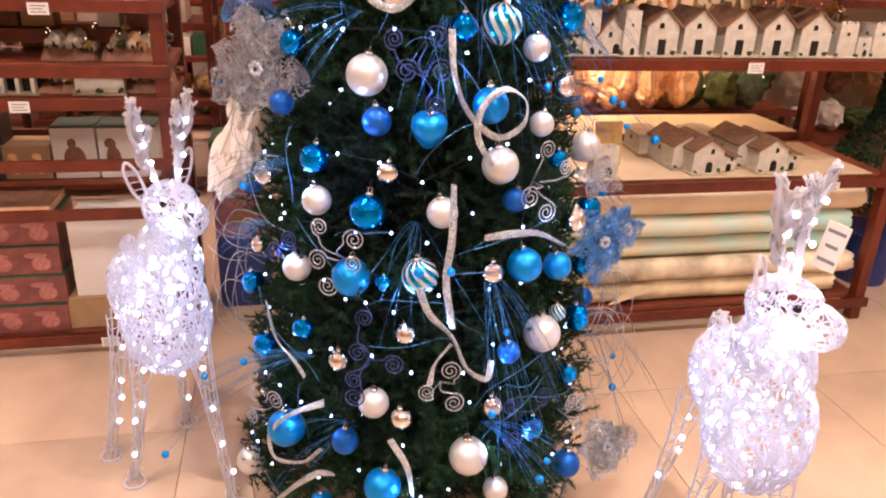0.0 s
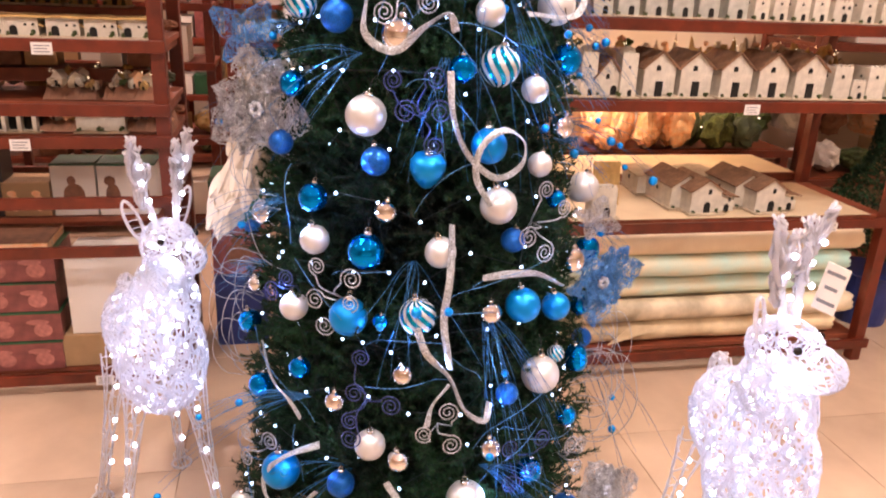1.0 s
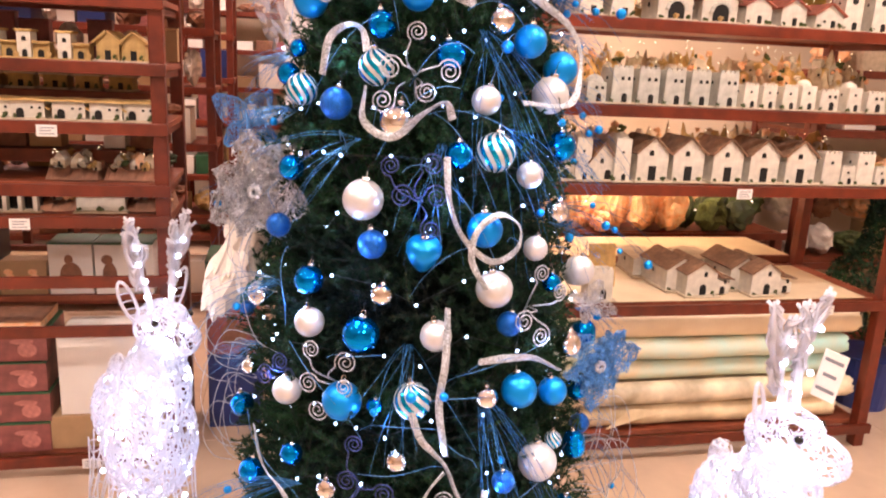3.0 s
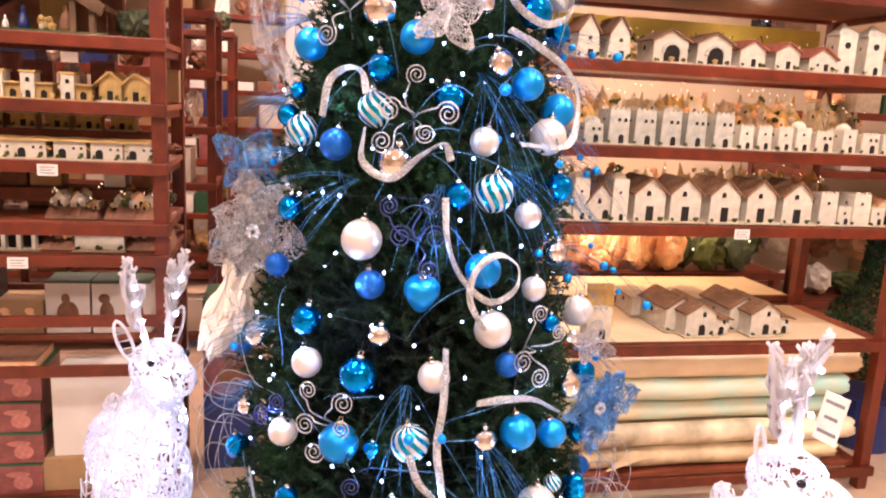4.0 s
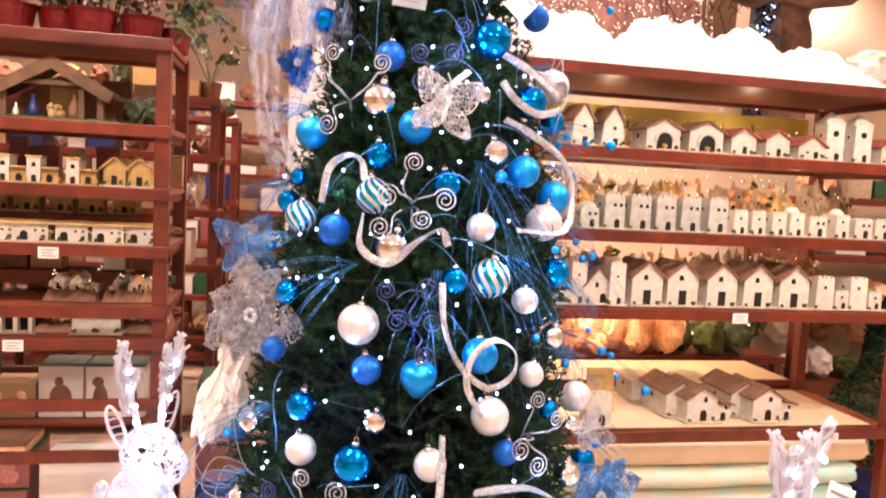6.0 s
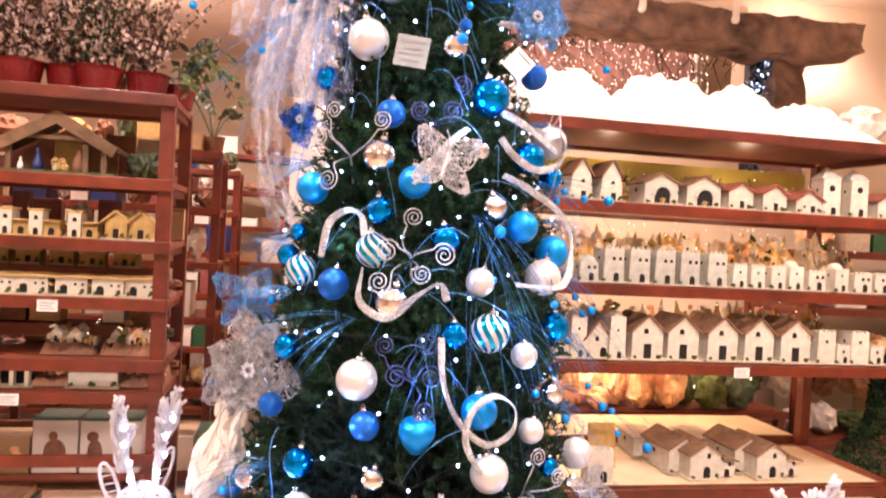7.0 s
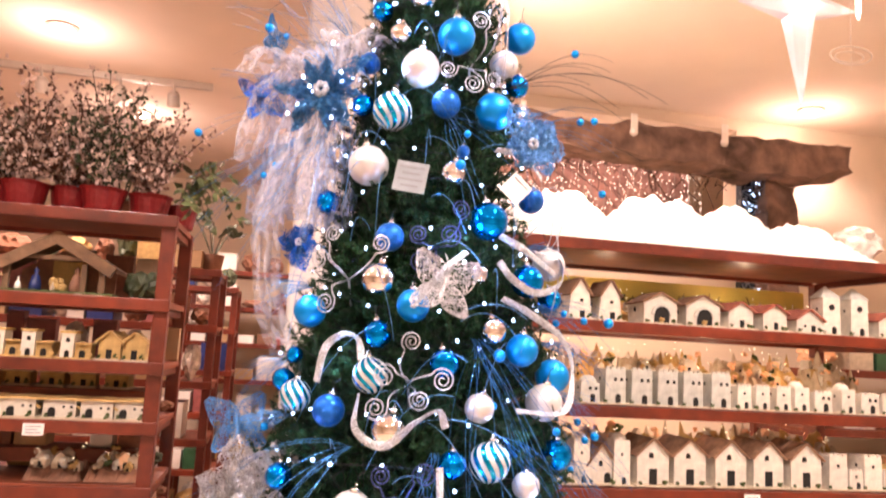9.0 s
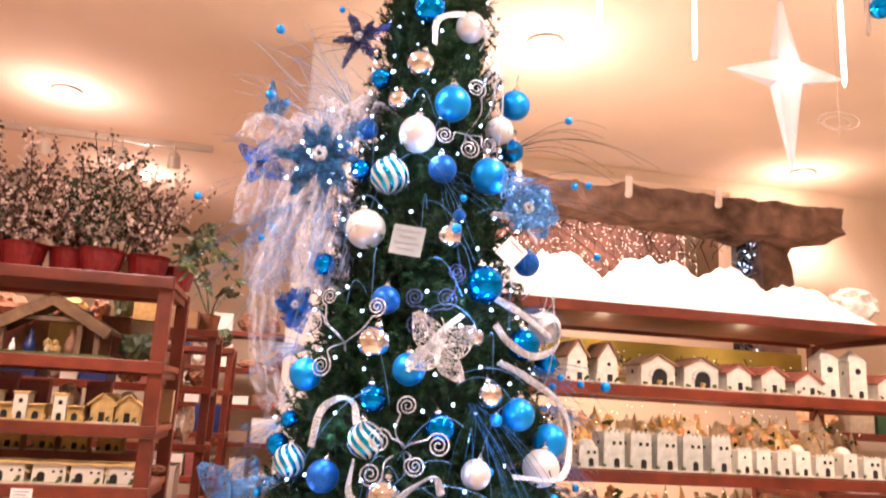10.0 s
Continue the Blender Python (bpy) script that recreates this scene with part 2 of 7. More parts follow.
M = dict(
    tile=mat("floor_tile", (0.63, 0.47, 0.34), 0.22, 0, 0.12, 6, 0.03, 30, spread=0.05),
    grout=mat("grout", (0.30, 0.23, 0.17), 0.9, 0, 0.2, 40),
    plaster=mat("plaster", (0.78, 0.66, 0.52), 0.85, 0, 0.06, 5, 0.05, 80),
    ceiling=mat("ceiling_paint", (0.85, 0.73, 0.60), 0.9, 0, 0.05, 3, 0.03, 90),
    pillar=mat("pillar_paint", (0.74, 0.72, 0.70), 0.7, 0, 0.05, 4),
    wood=mat("mahogany_stain", (0.16, 0.026, 0.010), 0.36, 0, 0.35, 18, 0.12, 50, dark=(0.075, 0.014, 0.007), spread=0.12),
    wood_worn=mat("worn_board", (0.25, 0.065, 0.03), 0.5, 0, 0.35, 14, 0.1, 40, spread=0.1),
    needle=mat("needles", (0.024, 0.077, 0.027), 0.6, 0, 0.3, 11, dark=(0.0010, 0.006, 0.007), Specular_IOR_Level=0.2),
    bark=mat("bark", (0.012, 0.016, 0.010), 0.9, 0, 0.3, 40),
    silver=mat("pearl_silver", (0.66, 0.66, 0.66), 0.34, 0.45, 0.05, 30, 0.02, 300),
    chrome=mat("mirror_silver", (0.86, 0.84, 0.82), 0.05, 1.0, 0.03, 10),
    azure=mat("satin_azure", (0.0, 0.28, 0.80), 0.34, 0.6, 0.06, 25, 0.02, 300),
    teal=mat("mirror_turquoise", (0.0, 0.30, 0.95), 0.05, 0.95, 0.06, 12),
    royal=glitter("royal_glitter", (0.01, 0.17, 0.72), 0.6, 48, 1.0, 0.3),
    stripe=striped("striped_bauble", (0.0, 0.36, 0.68), (0.58, 0.61, 0.62), 10, 1.6),
    cap=mat("cap_metal", (0.7, 0.68, 0.64), 0.25, 1.0, 0.1, 50),
    ribbon=glitter("ribbon_glitter", (0.60, 0.66, 0.72), 0.4, 500, 0.7, 0.4),
    curl=glitter("curl_glitter", (0.62, 0.68, 0.77), 0.7, 900, 0.5, 0.3),
    curl_blue=glitter("curl_blue_glitter", (0.07, 0.10, 0.30), 0.7, 900, 0.5, 0.3),
    frond=glitter("frond_glitter", (0.06, 0.24, 0.52), 0.7, 900, 0.4, 0.3),
    wire=mat("dark_wire", (0.03, 0.04, 0.05), 0.4, 0.6, 0.2, 40),
    lace_blue=glitter("blue_lace", (0.13, 0.36, 0.74), 0.6, 700, 0.6, 0.4),
    lace_silver=glitter("silver_lace", (0.68, 0.70, 0.74), 0.85, 700, 0.6, 0.35),
    led=glow("led", (0.45, 0.65, 1.0), 8),
    led_deer=glow("deer_led", (0.74, 0.80, 1.0), 13),
    tulle=sheer("tulle", (0.74, 0.77, 0.88), 0.71),
    tulle_blue=sheer("tulle_blue", (0.42, 0.56, 0.86), 0.70),
    felt=mat("white_felt", (0.80, 0.74, 0.65), 0.7, 0, 0.08, 30, 0.2, 150),
    acrylic=frosted("acrylic", (0.88, 0.88, 0.93)),
    eye=mat("deer_eye", (0.01, 0.01, 0.012), 0.15, 0, 0.1, 20),
    card=mat("white_card", (0.82, 0.80, 0.76), 0.6, 0, 0.04, 30),
    grey_card=mat("clouded_card", (0.27, 0.31, 0.34), 0.5, 0, 0.15, 30),
    ink=mat("grey_ink", (0.22, 0.23, 0.26), 0.7, 0, 0.1, 30),
    lime=mat("whitewash", (0.72, 0.67, 0.56), 0.85, 0, 0.18, 35, 0.3, 120, spread=0.06),
    stonewash=mat("grey_whitewash", (0.55, 0.55, 0.48), 0.85, 0, 0.25, 30, 0.3, 120, spread=0.06),
    ochre=mat("ochre_cork", (0.62, 0.42, 0.16), 0.85, 0, 0.25, 40, 0.4, 150, spread=0.1),
    rooftile=mat("model_roof", (0.27, 0.145, 0.08), 0.85, 0, 0.35, 60, 0.5, 200, spread=0.12),
    redroof=mat("red_roof", (0.42, 0.13, 0.08), 0.85, 0, 0.3, 60, 0.5, 200, spread=0.1),
    # near-black that stands in for the shade inside doorways, windows and arches
    opening_shade=mat("painted_opening_shade", (0.012, 0.010, 0.008), 0.9, 0, 0.2, 30),
    moss=mat("model_moss", (0.10, 0.13, 0.04), 0.95, 0, 0.4, 80, 0.6, 200),
    base=mat("model_base", (0.60, 0.50, 0.36), 0.9, 0, 0.2, 40, 0.2, 100),
    snow=mat("snow_wadding", (0.88, 0.85, 0.80), 0.95, 0, 0.04, 20, 0.4, 60, Subsurface_Weight=0.2),
    rock=mat("papier_mache_rock", (0.26, 0.165, 0.125), 0.9, 0, 0.5, 9, 1.0, 22, dark=(0.022, 0.013, 0.010)),
    niche=mat("niche_backing", (0.62, 0.34, 0.29), 0.7, 0, 0.4, 14, 0.3, 20),
    blossom=mat("blossom", (0.68, 0.54, 0.48), 0.8, 0, 0.1, 60),
    leaf=mat("leaf", (0.055, 0.075, 0.03), 0.55, 0, 0.4, 20),
    foliage=mat("broad_leaf", (0.10, 0.14, 0.045), 0.45, 0, 0.4, 30),
    bud=mat("brown_bud", (0.17, 0.085, 0.055), 0.6, 0, 0.4, 20),
    twig=mat("twig", (0.10, 0.055, 0.035), 0.85, 0, 0.3, 40),
    redpot=mat("red_foil", (0.17, 0.005, 0.006), 0.45, 0, 0.2, 25, 0.3, 60),
    kraft=mat("kraft_card", (0.45, 0.29, 0.15), 0.8, 0, 0.12, 20, 0.05, 60, spread=0.1),
    whitebox=mat("white_box", (0.78, 0.74, 0.68), 0.55, 0, 0.05, 10, spread=0.04),
    greenbox=mat("green_print", (0.035, 0.13, 0.06), 0.4, 0, 0.3, 12, spread=0.15),
    redprint=mat("red_print", (0.32, 0.10, 0.09), 0.4, 0, 0.4, 25, dark=(0.16, 0.05, 0.05), spread=0.2),
    bluebox=mat("blue_print", (0.022, 0.04, 0.18), 0.4, 0, 0.3, 12, spread=0.2),
    clay=mat("terracotta", (0.30, 0.14, 0.08), 0.8, 0, 0.3, 40, 0.2, 100, spread=0.2),
    pinkprint=mat("pink_print", (0.50, 0.20, 0.17), 0.4, 0, 0.3, 60, dark=(0.25, 0.09, 0.08)),
    tealprint=mat("sky_print", (0.36, 0.64, 0.60), 0.45, 0, 0.4, 5, dark=(0.80, 0.64, 0.42)),
    paper=mat("backdrop_paper", (0.86, 0.72, 0.50), 0.5, 0, 0.2, 7, dark=(0.72, 0.56, 0.36), spread=0.15),
    amber=mat("cellophane_moss", (0.80, 0.36, 0.15), 0.16, 0, 0.5, 45, 1.0, 60, dark=(0.92, 0.70, 0.48)),
    bag=mat("clear_bag", (0.75, 0.68, 0.60), 0.12, 0, 0.2, 30, 0.8, 30, spread=0.2),
    stable_wood=mat("stable_wood", (0.20, 0.115, 0.06), 0.85, 0, 0.4, 20, 0.4, 60),
    black=mat("black_plastic", (0.02, 0.02, 0.025), 0.4, 0, 0.2, 20),
    steel=mat("painted_steel", (0.55, 0.50, 0.44), 0.4, 0.3, 0.1, 20),
    lens=glow("lamp_lens", (1.0, 0.80, 0.58), 40),
    warm_led=glow("warm_led", (1.0, 0.74, 0.62), 6),
    spark=glow("model_bulb", (1.0, 0.75, 0.45), 9),
    crystal=mat("crystal_plastic", (0.86, 0.80, 0.74), 0.15, 0, 0.05, 30, 0.3, 80, Transmission_Weight=0.5, IOR=1.35),
)


# ---- building helpers ----
def part(name, bm, material, parent, label="", smooth=False, m=None):
    """Link a bmesh, or a mesh that already exists, as one object under a thing or a part."""
    if isinstance(bm, bpy.types.Mesh):
        data = bm
    else:
        data = bpy.data.meshes.new(name)
        bm.to_mesh(data)
        bm.free()
        data.materials.append(material)
        if smooth:
            data.polygons.foreach_set("use_smooth", [True] * len(data.polygons))
    ob = new(name, data)
    ob.parent = parent
    if m is not None:
        ob.matrix_basis = m
    if label:
        ob["label"] = label
    return ob


def thing(name, m, label, category, group="", kind=""):
    ob = new(name)
    ob.empty_display_size = 0.05
    ob.matrix_basis = m
    return tagged(ob, label, category, group, kind)


def box(x0, x1, y0, y1, z0, z1, bm=None, bevel=0.0):
    b = bmesh.new()
    bmesh.ops.create_cube(b, size=1, matrix=Matrix.LocRotScale(((x0 + x1) / 2, (y0 + y1) / 2, (z0 + z1) / 2), None, (x1 - x0, y1 - y0, z1 - z0)))
    if bevel:
        bmesh.ops.bevel(b, geom=b.edges[:], offset=bevel, segments=2, affect="EDGES", profile=0.6)
    if bm is None:
        return b
    me = bpy.data.meshes.new("tmp")
    b.to_mesh(me)
    b.free()
    bm.from_mesh(me)
    bpy.data.meshes.remove(me)
    return bm


def sphere(r, m=None, seg=24, rings=16, bm=None):
    bm = bm or bmesh.new()
    bmesh.ops.create_uvsphere(bm, u_segments=seg, v_segments=rings, radius=r, matrix=m or Matrix())
    return bm


def lathe(profile, seg=20, bm=None):
    """A turned shape from (radius, height) pairs."""
    bm = bm or bmesh.new()
    rows = [[bm.verts.new((r * math.cos(2 * math.pi * i / seg), r * math.sin(2 * math.pi * i / seg), z)) for i in range(seg)] for r, z in profile]
    for a, b in zip(rows, rows[1:]):
        for i in range(seg):
            bm.faces.new((a[i], a[(i + 1) % seg], b[(i + 1) % seg], b[i]))
    for row, flip in ((rows[0], True), (rows[-1], False)):
        bm.faces.new(row[::-1] if flip else row)
    return bm


def tube(points, r0, r1=None, sides=5, bm=None):
    """A round wire along points, tapering from r0 to r1."""
    bm = bm or bmesh.new()
    r1 = r0 if r1 is None else r1
    pts = [Vector(p) for p in points]
    rows, ref = [], Vector((0.31, 0.52, 0.8))
    for i, p in enumerate(pts):
        d = (pts[min(i + 1, len(pts) - 1)] - pts[max(i - 1, 0)]).normalized()
        a = d.cross(ref)
        a = (a if a.length > 0.05 else d.cross(Vector((1, 0, 0)))).normalized()
        b = d.cross(a)
        r = r0 + (r1 - r0) * i / (len(pts) - 1)
        rows.append([bm.verts.new(p + (a * math.cos(2 * math.pi * k / sides) + b * math.sin(2 * math.pi * k / sides)) * r) for k in range(sides)])
    for a, b in zip(rows, rows[1:]):
        for k in range(sides):
            bm.faces.new((a[k], a[(k + 1) % sides], b[(k + 1) % sides], b[k]))
    return bm


def smooth_line(points, n=8):
    """Catmull-Rom through the points."""
    p = [Vector(q) for q in points]
    p = [p[0] * 2 - p[1], *p, p[-1] * 2 - p[-2]]
    out = []
    for i in range(1, len(p) - 2):
        for s in range(n):
            t = s / n
            a, b, c, d = p[i - 1:i + 3]
            out.append(0.5 * (2 * b + (c - a) * t + (2 * a - 5 * b + 4 * c - d) * t * t + (3 * b - 3 * c + d - a) * t ** 3))
    return out + [p[-2]]


def raw(name, verts, faces):
    me = bpy.data.meshes.new(name)
    me.from_pydata(verts, [], faces)
    return me

# ---- the room ----
U0, U1, V0, V1 = -5.0, 5.2, -3.2, 7.6
VW = 4.12    # partition behind the shelves on one side


def slab(name, u0, u1, v0, v1, z0, z1, material, label, category):
    ob = part(name, box(u0, u1, v0, v1, z0, z1), material, None)
    ob.matrix_basis = SHOP
    return tagged(ob, label, category, kind="structure")


ground = slab("floor", U0, U1, V0, V1, -0.12, -0.006, M["grout"], "floor of large polished cream tiles with thin joints", "floor")
slab("ceiling", U0, U1, V0, V1, CEIL, CEIL + 0.12, M["ceiling"], "smooth cream painted ceiling lit warm by downlights", "ceiling")
slab("wall_north", U0, U1, V1, V1 + 0.15, 0, CEIL, M["plaster"], "cream plastered back wall of the shop", "wall")
slab("wall_south", U0, U1, V0 - 0.15, V0, 0, CEIL, M["plaster"], "plain cream plastered wall", "wall")
slab("wall_west", U0 - 0.15, U0, V0, V1, 0, CEIL, M["plaster"], "plain cream plastered side wall", "wall")
slab("wall_east", U1, U1 + 0.15, V0, V1, 0, CEIL, M["plaster"], "plain cream plastered side wall", "wall")
# partition with a display niche cut through it
NU0, NU1, NZ0, NZ1 = 0.95, 2.62, 2.12, 2.93
part_wall = thing("wall_partition", SHOP, "cream plastered partition wall with a display niche", "wall", kind="structure")
for a, b, c, d in ((0.55, NU0, 0, CEIL), (NU1, U1, 0, CEIL), (NU0, NU1, 0, NZ0), (NU0, NU1, NZ1, CEIL)):
    part("wall_section", box(a, b, VW, VW + 0.14, c, d), M["plaster"], part_wall)
slab("wall_niche", NU0 - 0.1, NU1 + 0.1, VW + 0.75, VW + 0.85, NZ0 - 0.1, CEIL - 0.01, M["niche"], "reddish brown backing of the lit niche", "wall")

pil = thing("pillar", at(0.20, 3.23), "square white painted pillar reaching the ceiling", "pillar", kind="structure")
part("shaft", box(-0.205, 0.205, -0.2, 0.2, 0, CEIL, bevel=0.012), M["pillar"], pil)
part("skirting", box(-0.217, 0.217, -0.212, 0.212, 0, 0.1, bevel=0.006), M["wood"], pil)


# ---- shelving ----
def shelf_unit(u0, u1, v, depth, boards, top, label, posts=2, thick=0.035, group="shelf units", rails=()):
    """Stained wooden rack; boards: heights of the board tops. Its front edge lies on v."""
    un = thing("shelf_unit", at(u0, v), label, "shelf", group)
    w = u1 - u0
    for i in range(posts):
        x = i * (w - 0.045) / (posts - 1)
        for y in (0, depth - 0.045):
            part("post", box(x, x + 0.045, y, y + 0.045, 0, top, bevel=0.004), M["wood"], un)
    for z in boards:
        if z not in rails:
            part("board", box(0.004, w - 0.004, 0.047, depth - 0.047, z - 0.02, z, bevel=0.002), M["wood_worn"], un)
        part("front_rail", box(-0.006, w + 0.006, -0.02, -0.002, z - thick, z + 0.004, bevel=0.003), M["wood"], un)
        part("back_rail", box(0.047, w - 0.047, depth - 0.035, depth - 0.012, z - thick, z, bevel=0.003), M["wood"], un)
        for x in (0.010, w - 0.035):
            part("side_rail", box(x, x + 0.022, 0.047, depth - 0.047, z - thick - 0.01, z - 0.021), M["wood"], un)
    return un


RU0, RU1, RV, RD = 0.36, 2.32, 2.434, 0.58
R_BOARDS = (0.10, 0.625, 1.068, 1.336, 1.618, 1.893)
shelf_unit(RU0, RU1, RV, RD, R_BOARDS, 1.87, "dark red stained wooden rack full of white model houses")
LU0, LU1, LV, LD = -2.6, -0.372, 2.57, 0.46
L_BOARDS = (0.075, 0.545, 0.715, 0.915, 1.018, 1.215, 1.40, 1.60, 1.872)
shelf_unit(LU0, LU1, LV, LD, L_BOARDS, 1.872, "dark red stained wooden rack crowded with crib houses and boxes", posts=3, rails=(0.545, 0.715))
for z in (1.30, 1.105):
    riser = thing("display_riser", at(-1.50, LV + 0.20), "narrow worn wooden riser board across the rack", "shelf board", "riser boards")
    part("plank", box(-0.95, 1.08, 0, 0.15, z - 0.045, z, bevel=0.003), M["wood_worn"], riser)
    for x in (-0.94, 1.05):
        part("bracket", box(x, x + 0.02, 0.02, 0.13, z - 0.085, z - 0.047), M["wood"], riser)
# the rows behind, along the aisle
for v in (4.28, 5.75):
    shelf_unit(-2.6, -0.372, v, 0.46, (0.1, 0.55, 0.95, 1.25, 1.55, 1.85), 1.86, "dark red stained wooden rack further down the aisle", posts=3)
shelf_unit(-0.85, 1.3, 6.6, 0.4, (0.1, 0.5, 0.85, 1.15, 1.45, 1.75, 2.05), 2.2, "pale rack with goods against the back wall", posts=2)
shelf_unit(0.48, 2.55, 3.45, 0.5, (0.1, 0.38, 0.66), 0.66, "low dark red stained wooden rack behind the model houses", posts=3)

shelf_unit(2.60, 4.3, 3.45, 0.5, (0.1, 0.5, 0.9, 1.2, 1.5), 1.52, "dark red stained wooden rack beyond the model houses", posts=2)

# ---- ceiling fittings ----
for u, v in DOWNLIGHTS:
    d = thing("downlight", at(u, v, CEIL), "round recessed ceiling downlight, switched on", "ceiling light", "ceiling downlights")
    ring = bmesh.new()
    lathe([(0.075, -0.001), (0.078, -0.012), (0.060, -0.016), (0.056, -0.004)], 28, ring)
    part("trim_ring", ring, M["steel"], d)
    part("lens", lathe([(0.056, -0.006), (0.054, -0.020), (0.042, -0.031), (0.018, -0.036)], 28), M["lens"], d, "glowing warm white lens", True)
track = thing("track_light", at(-1.05, 4.62, CEIL - 0.02), "pale ceiling track with small spotlights", "track light")
part("rail", box(-0.95, 0.50, -0.018, 0.018, -0.02, 0.02, bevel=0.004), M["steel"], track)
for x in (-0.45, -0.02, 0.28):
    s = part("spot_head", lathe([(0.02, 0.0), (0.035, -0.02), (0.04, -0.09), (0.03, -0.092)], 16), M["steel"], track, m=pose(x, 0, -0.05, 25))
    part("stem", tube([(0, 0, 0), (0, 0, 0.05)], 0.008), M["steel"], s)

# ---- niche: rock valance, rock jamb, snow and light curtain ----
def lumpy(u0, u1, v0, v1, z0, z1, amp, seed, nu=60, nz=12, nv=6, ragged=0.0):
    """A rough rock-like block with torn lower edge."""
    b = bmesh.new()
    bmesh.ops.create_cube(b, size=1, matrix=Matrix.LocRotScale(((u0 + u1) / 2, (v0 + v1) / 2, (z0 + z1) / 2), None, (u1 - u0, v1 - v0, z1 - z0)))
    for axis, n in ((0, nu), (1, nv), (2, nz)):
        lo, hi = ((u0, u1), (v0, v1), (z0, z1))[axis]
        for i in range(1, n):
            c = [0, 0, 0]
            c[axis] = lo + (hi - lo) * i / n
            nrm = [0, 0, 0]
            nrm[axis] = 1
            bmesh.ops.bisect_plane(b, geom=b.verts[:] + b.edges[:] + b.faces[:], plane_co=c, plane_no=nrm)
    for vtx in b.verts:
        p = vtx.co.copy()
        q = Vector((p.x * 5 + seed, p.y * 5, p.z * 5))
        vtx.co += noise.turbulence_vector(q, 3, False) * amp
        if ragged and p.z < z0 + (z1 - z0) * 0.35:
            vtx.co.z += ragged * noise.noise(Vector((p.x * 3.1 + seed, seed, 0)))
    return b


val = part("rock_valance", lumpy(0.78, 3.06, VW - 0.44, VW - 0.20, 2.572, 2.752, 0.036, 3.0, ragged=0.07), M["rock"], None)
val.matrix_basis = SHOP
tagged(val, "dark brown papier-mache rock valance with a torn lower edge", "rock decoration")
jam = part("rock_jamb", lumpy(2.655, 2.845, VW - 0.26, VW - 0.06, 1.9, 2.70, 0.04, 8.0, 8, 30), M["rock"], None)
jam.matrix_basis = SHOP
tagged(jam, "dark brown papier-mache rock post beside the niche", "rock decoration")
for u in (1.10, 1.72, 2.25):
    clip = thing("valance_hook", at(u, VW - 0.47, 2.69), "small white hook holding the rock valance", "hook", "valance hooks")
    part("strap", box(-0.02, 0.02, -0.008, 0.0, 0.0, 0.10, bevel=0.003), M["card"], clip)
    part("knob", sphere(0.022, seg=10, rings=8), M["card"], clip, smooth=True)
cur = thing("light_curtain", at(1.75, VW + 0.18, 2.92), "curtain of warm fairy lights on thin wires", "string lights")
rng = random.Random(5)
wires = bmesh.new()
bulbs = []
for i in range(34):
    x = -0.78 + i * 0.046 + rng.uniform(-0.01, 0.01)
    ln = rng.uniform(0.45, 0.78)
    tube([(x, 0, 0), (x + 0.01, 0.01, -ln / 2), (x, 0, -ln)], 0.0018, sides=3, bm=wires)
    bulbs += [(x + rng.uniform(-.004, .004), rng.uniform(-0.02, 0.1), -rng.uniform(0.03, ln)) for _ in range(22)]
part("wires", wires, M["steel"], cur)
bm = bmesh.new()
for p in bulbs:
    bmesh.ops.create_icosphere(bm, subdivisions=1, radius=0.0036, matrix=Matrix.Translation(p))
tagged(part("bulbs", bm, M["warm_led"], cur, "tiny glowing bulbs"), kind="stuff")
tw = bmesh.new()
for i in range(60):
    a = Vector((rng.uniform(-0.9, 0.85), rng.uniform(-0.15, -0.05), rng.uniform(-0.12, 0.05)))
    pts = [a]
    for s in range(5):
        pts.append(pts[-1] + Vector((rng.uniform(-0.07, 0.07), rng.uniform(-0.02, 0.02), rng.uniform(-0.08, 0.02))))
    tube(pts, 0.005, 0.002, 4, tw)
dry = part("dry_twigs", tw, M["twig"], None)
dry.matrix_basis = at(1.75, VW - 0.05, 2.72)
tagged(dry, "tangle of bare brown twigs hanging under the rock valance", "twigs", kind="stuff")


# the curtain lights the niche round it
for u in (1.35, 1.9, 2.4):
    lamp("curtain_glow", "POINT", at(u, VW + 0.32, 2.55), 3.0, (1.0, 0.66, 0.56), 0.05)


def tinsel_post(m, h):
    """A post wound with foil strips and cool lights."""
    r = random.Random(41)
    th = thing("tinsel_post", m, "post wound with bluish silver foil tinsel and lights", "tinsel decoration")
    part("pole", box(-0.045, 0.045, -0.03, 0.03, 0, h, bevel=0.006), M["wire"], th)
    b, lights = bmesh.new(), bmesh.new()
    for i in range(260):
        z, x = r.uniform(0.02, h), r.uniform(-0.06, 0.06)
        p = Vector((x, -0.034 - r.random() * 0.02, z))
        d = Vector((r.gauss(0, 1), r.gauss(0, 0.5), r.gauss(0, 1))).normalized() * r.uniform(0.012, 0.03)
        w = d.orthogonal().normalized() * 0.003
        b.faces.new([b.verts.new(q) for q in (p - d - w, p + d - w, p + d + w, p - d + w)])
        if i % 7 == 0:
            bmesh.ops.create_icosphere(lights, subdivisions=1, radius=0.0045, matrix=Matrix.Translation(p - Vector((0, 0.01, 0))))
    tagged(part("foil", b, M["lace_silver"], th, "crumpled silver foil strips"), kind="stuff")
    tagged(part("bulbs", lights, M["led"], th, "tiny cool lights"), kind="stuff")


tinsel_post(at(2.585, VW - 0.15, 1.9), 0.70)


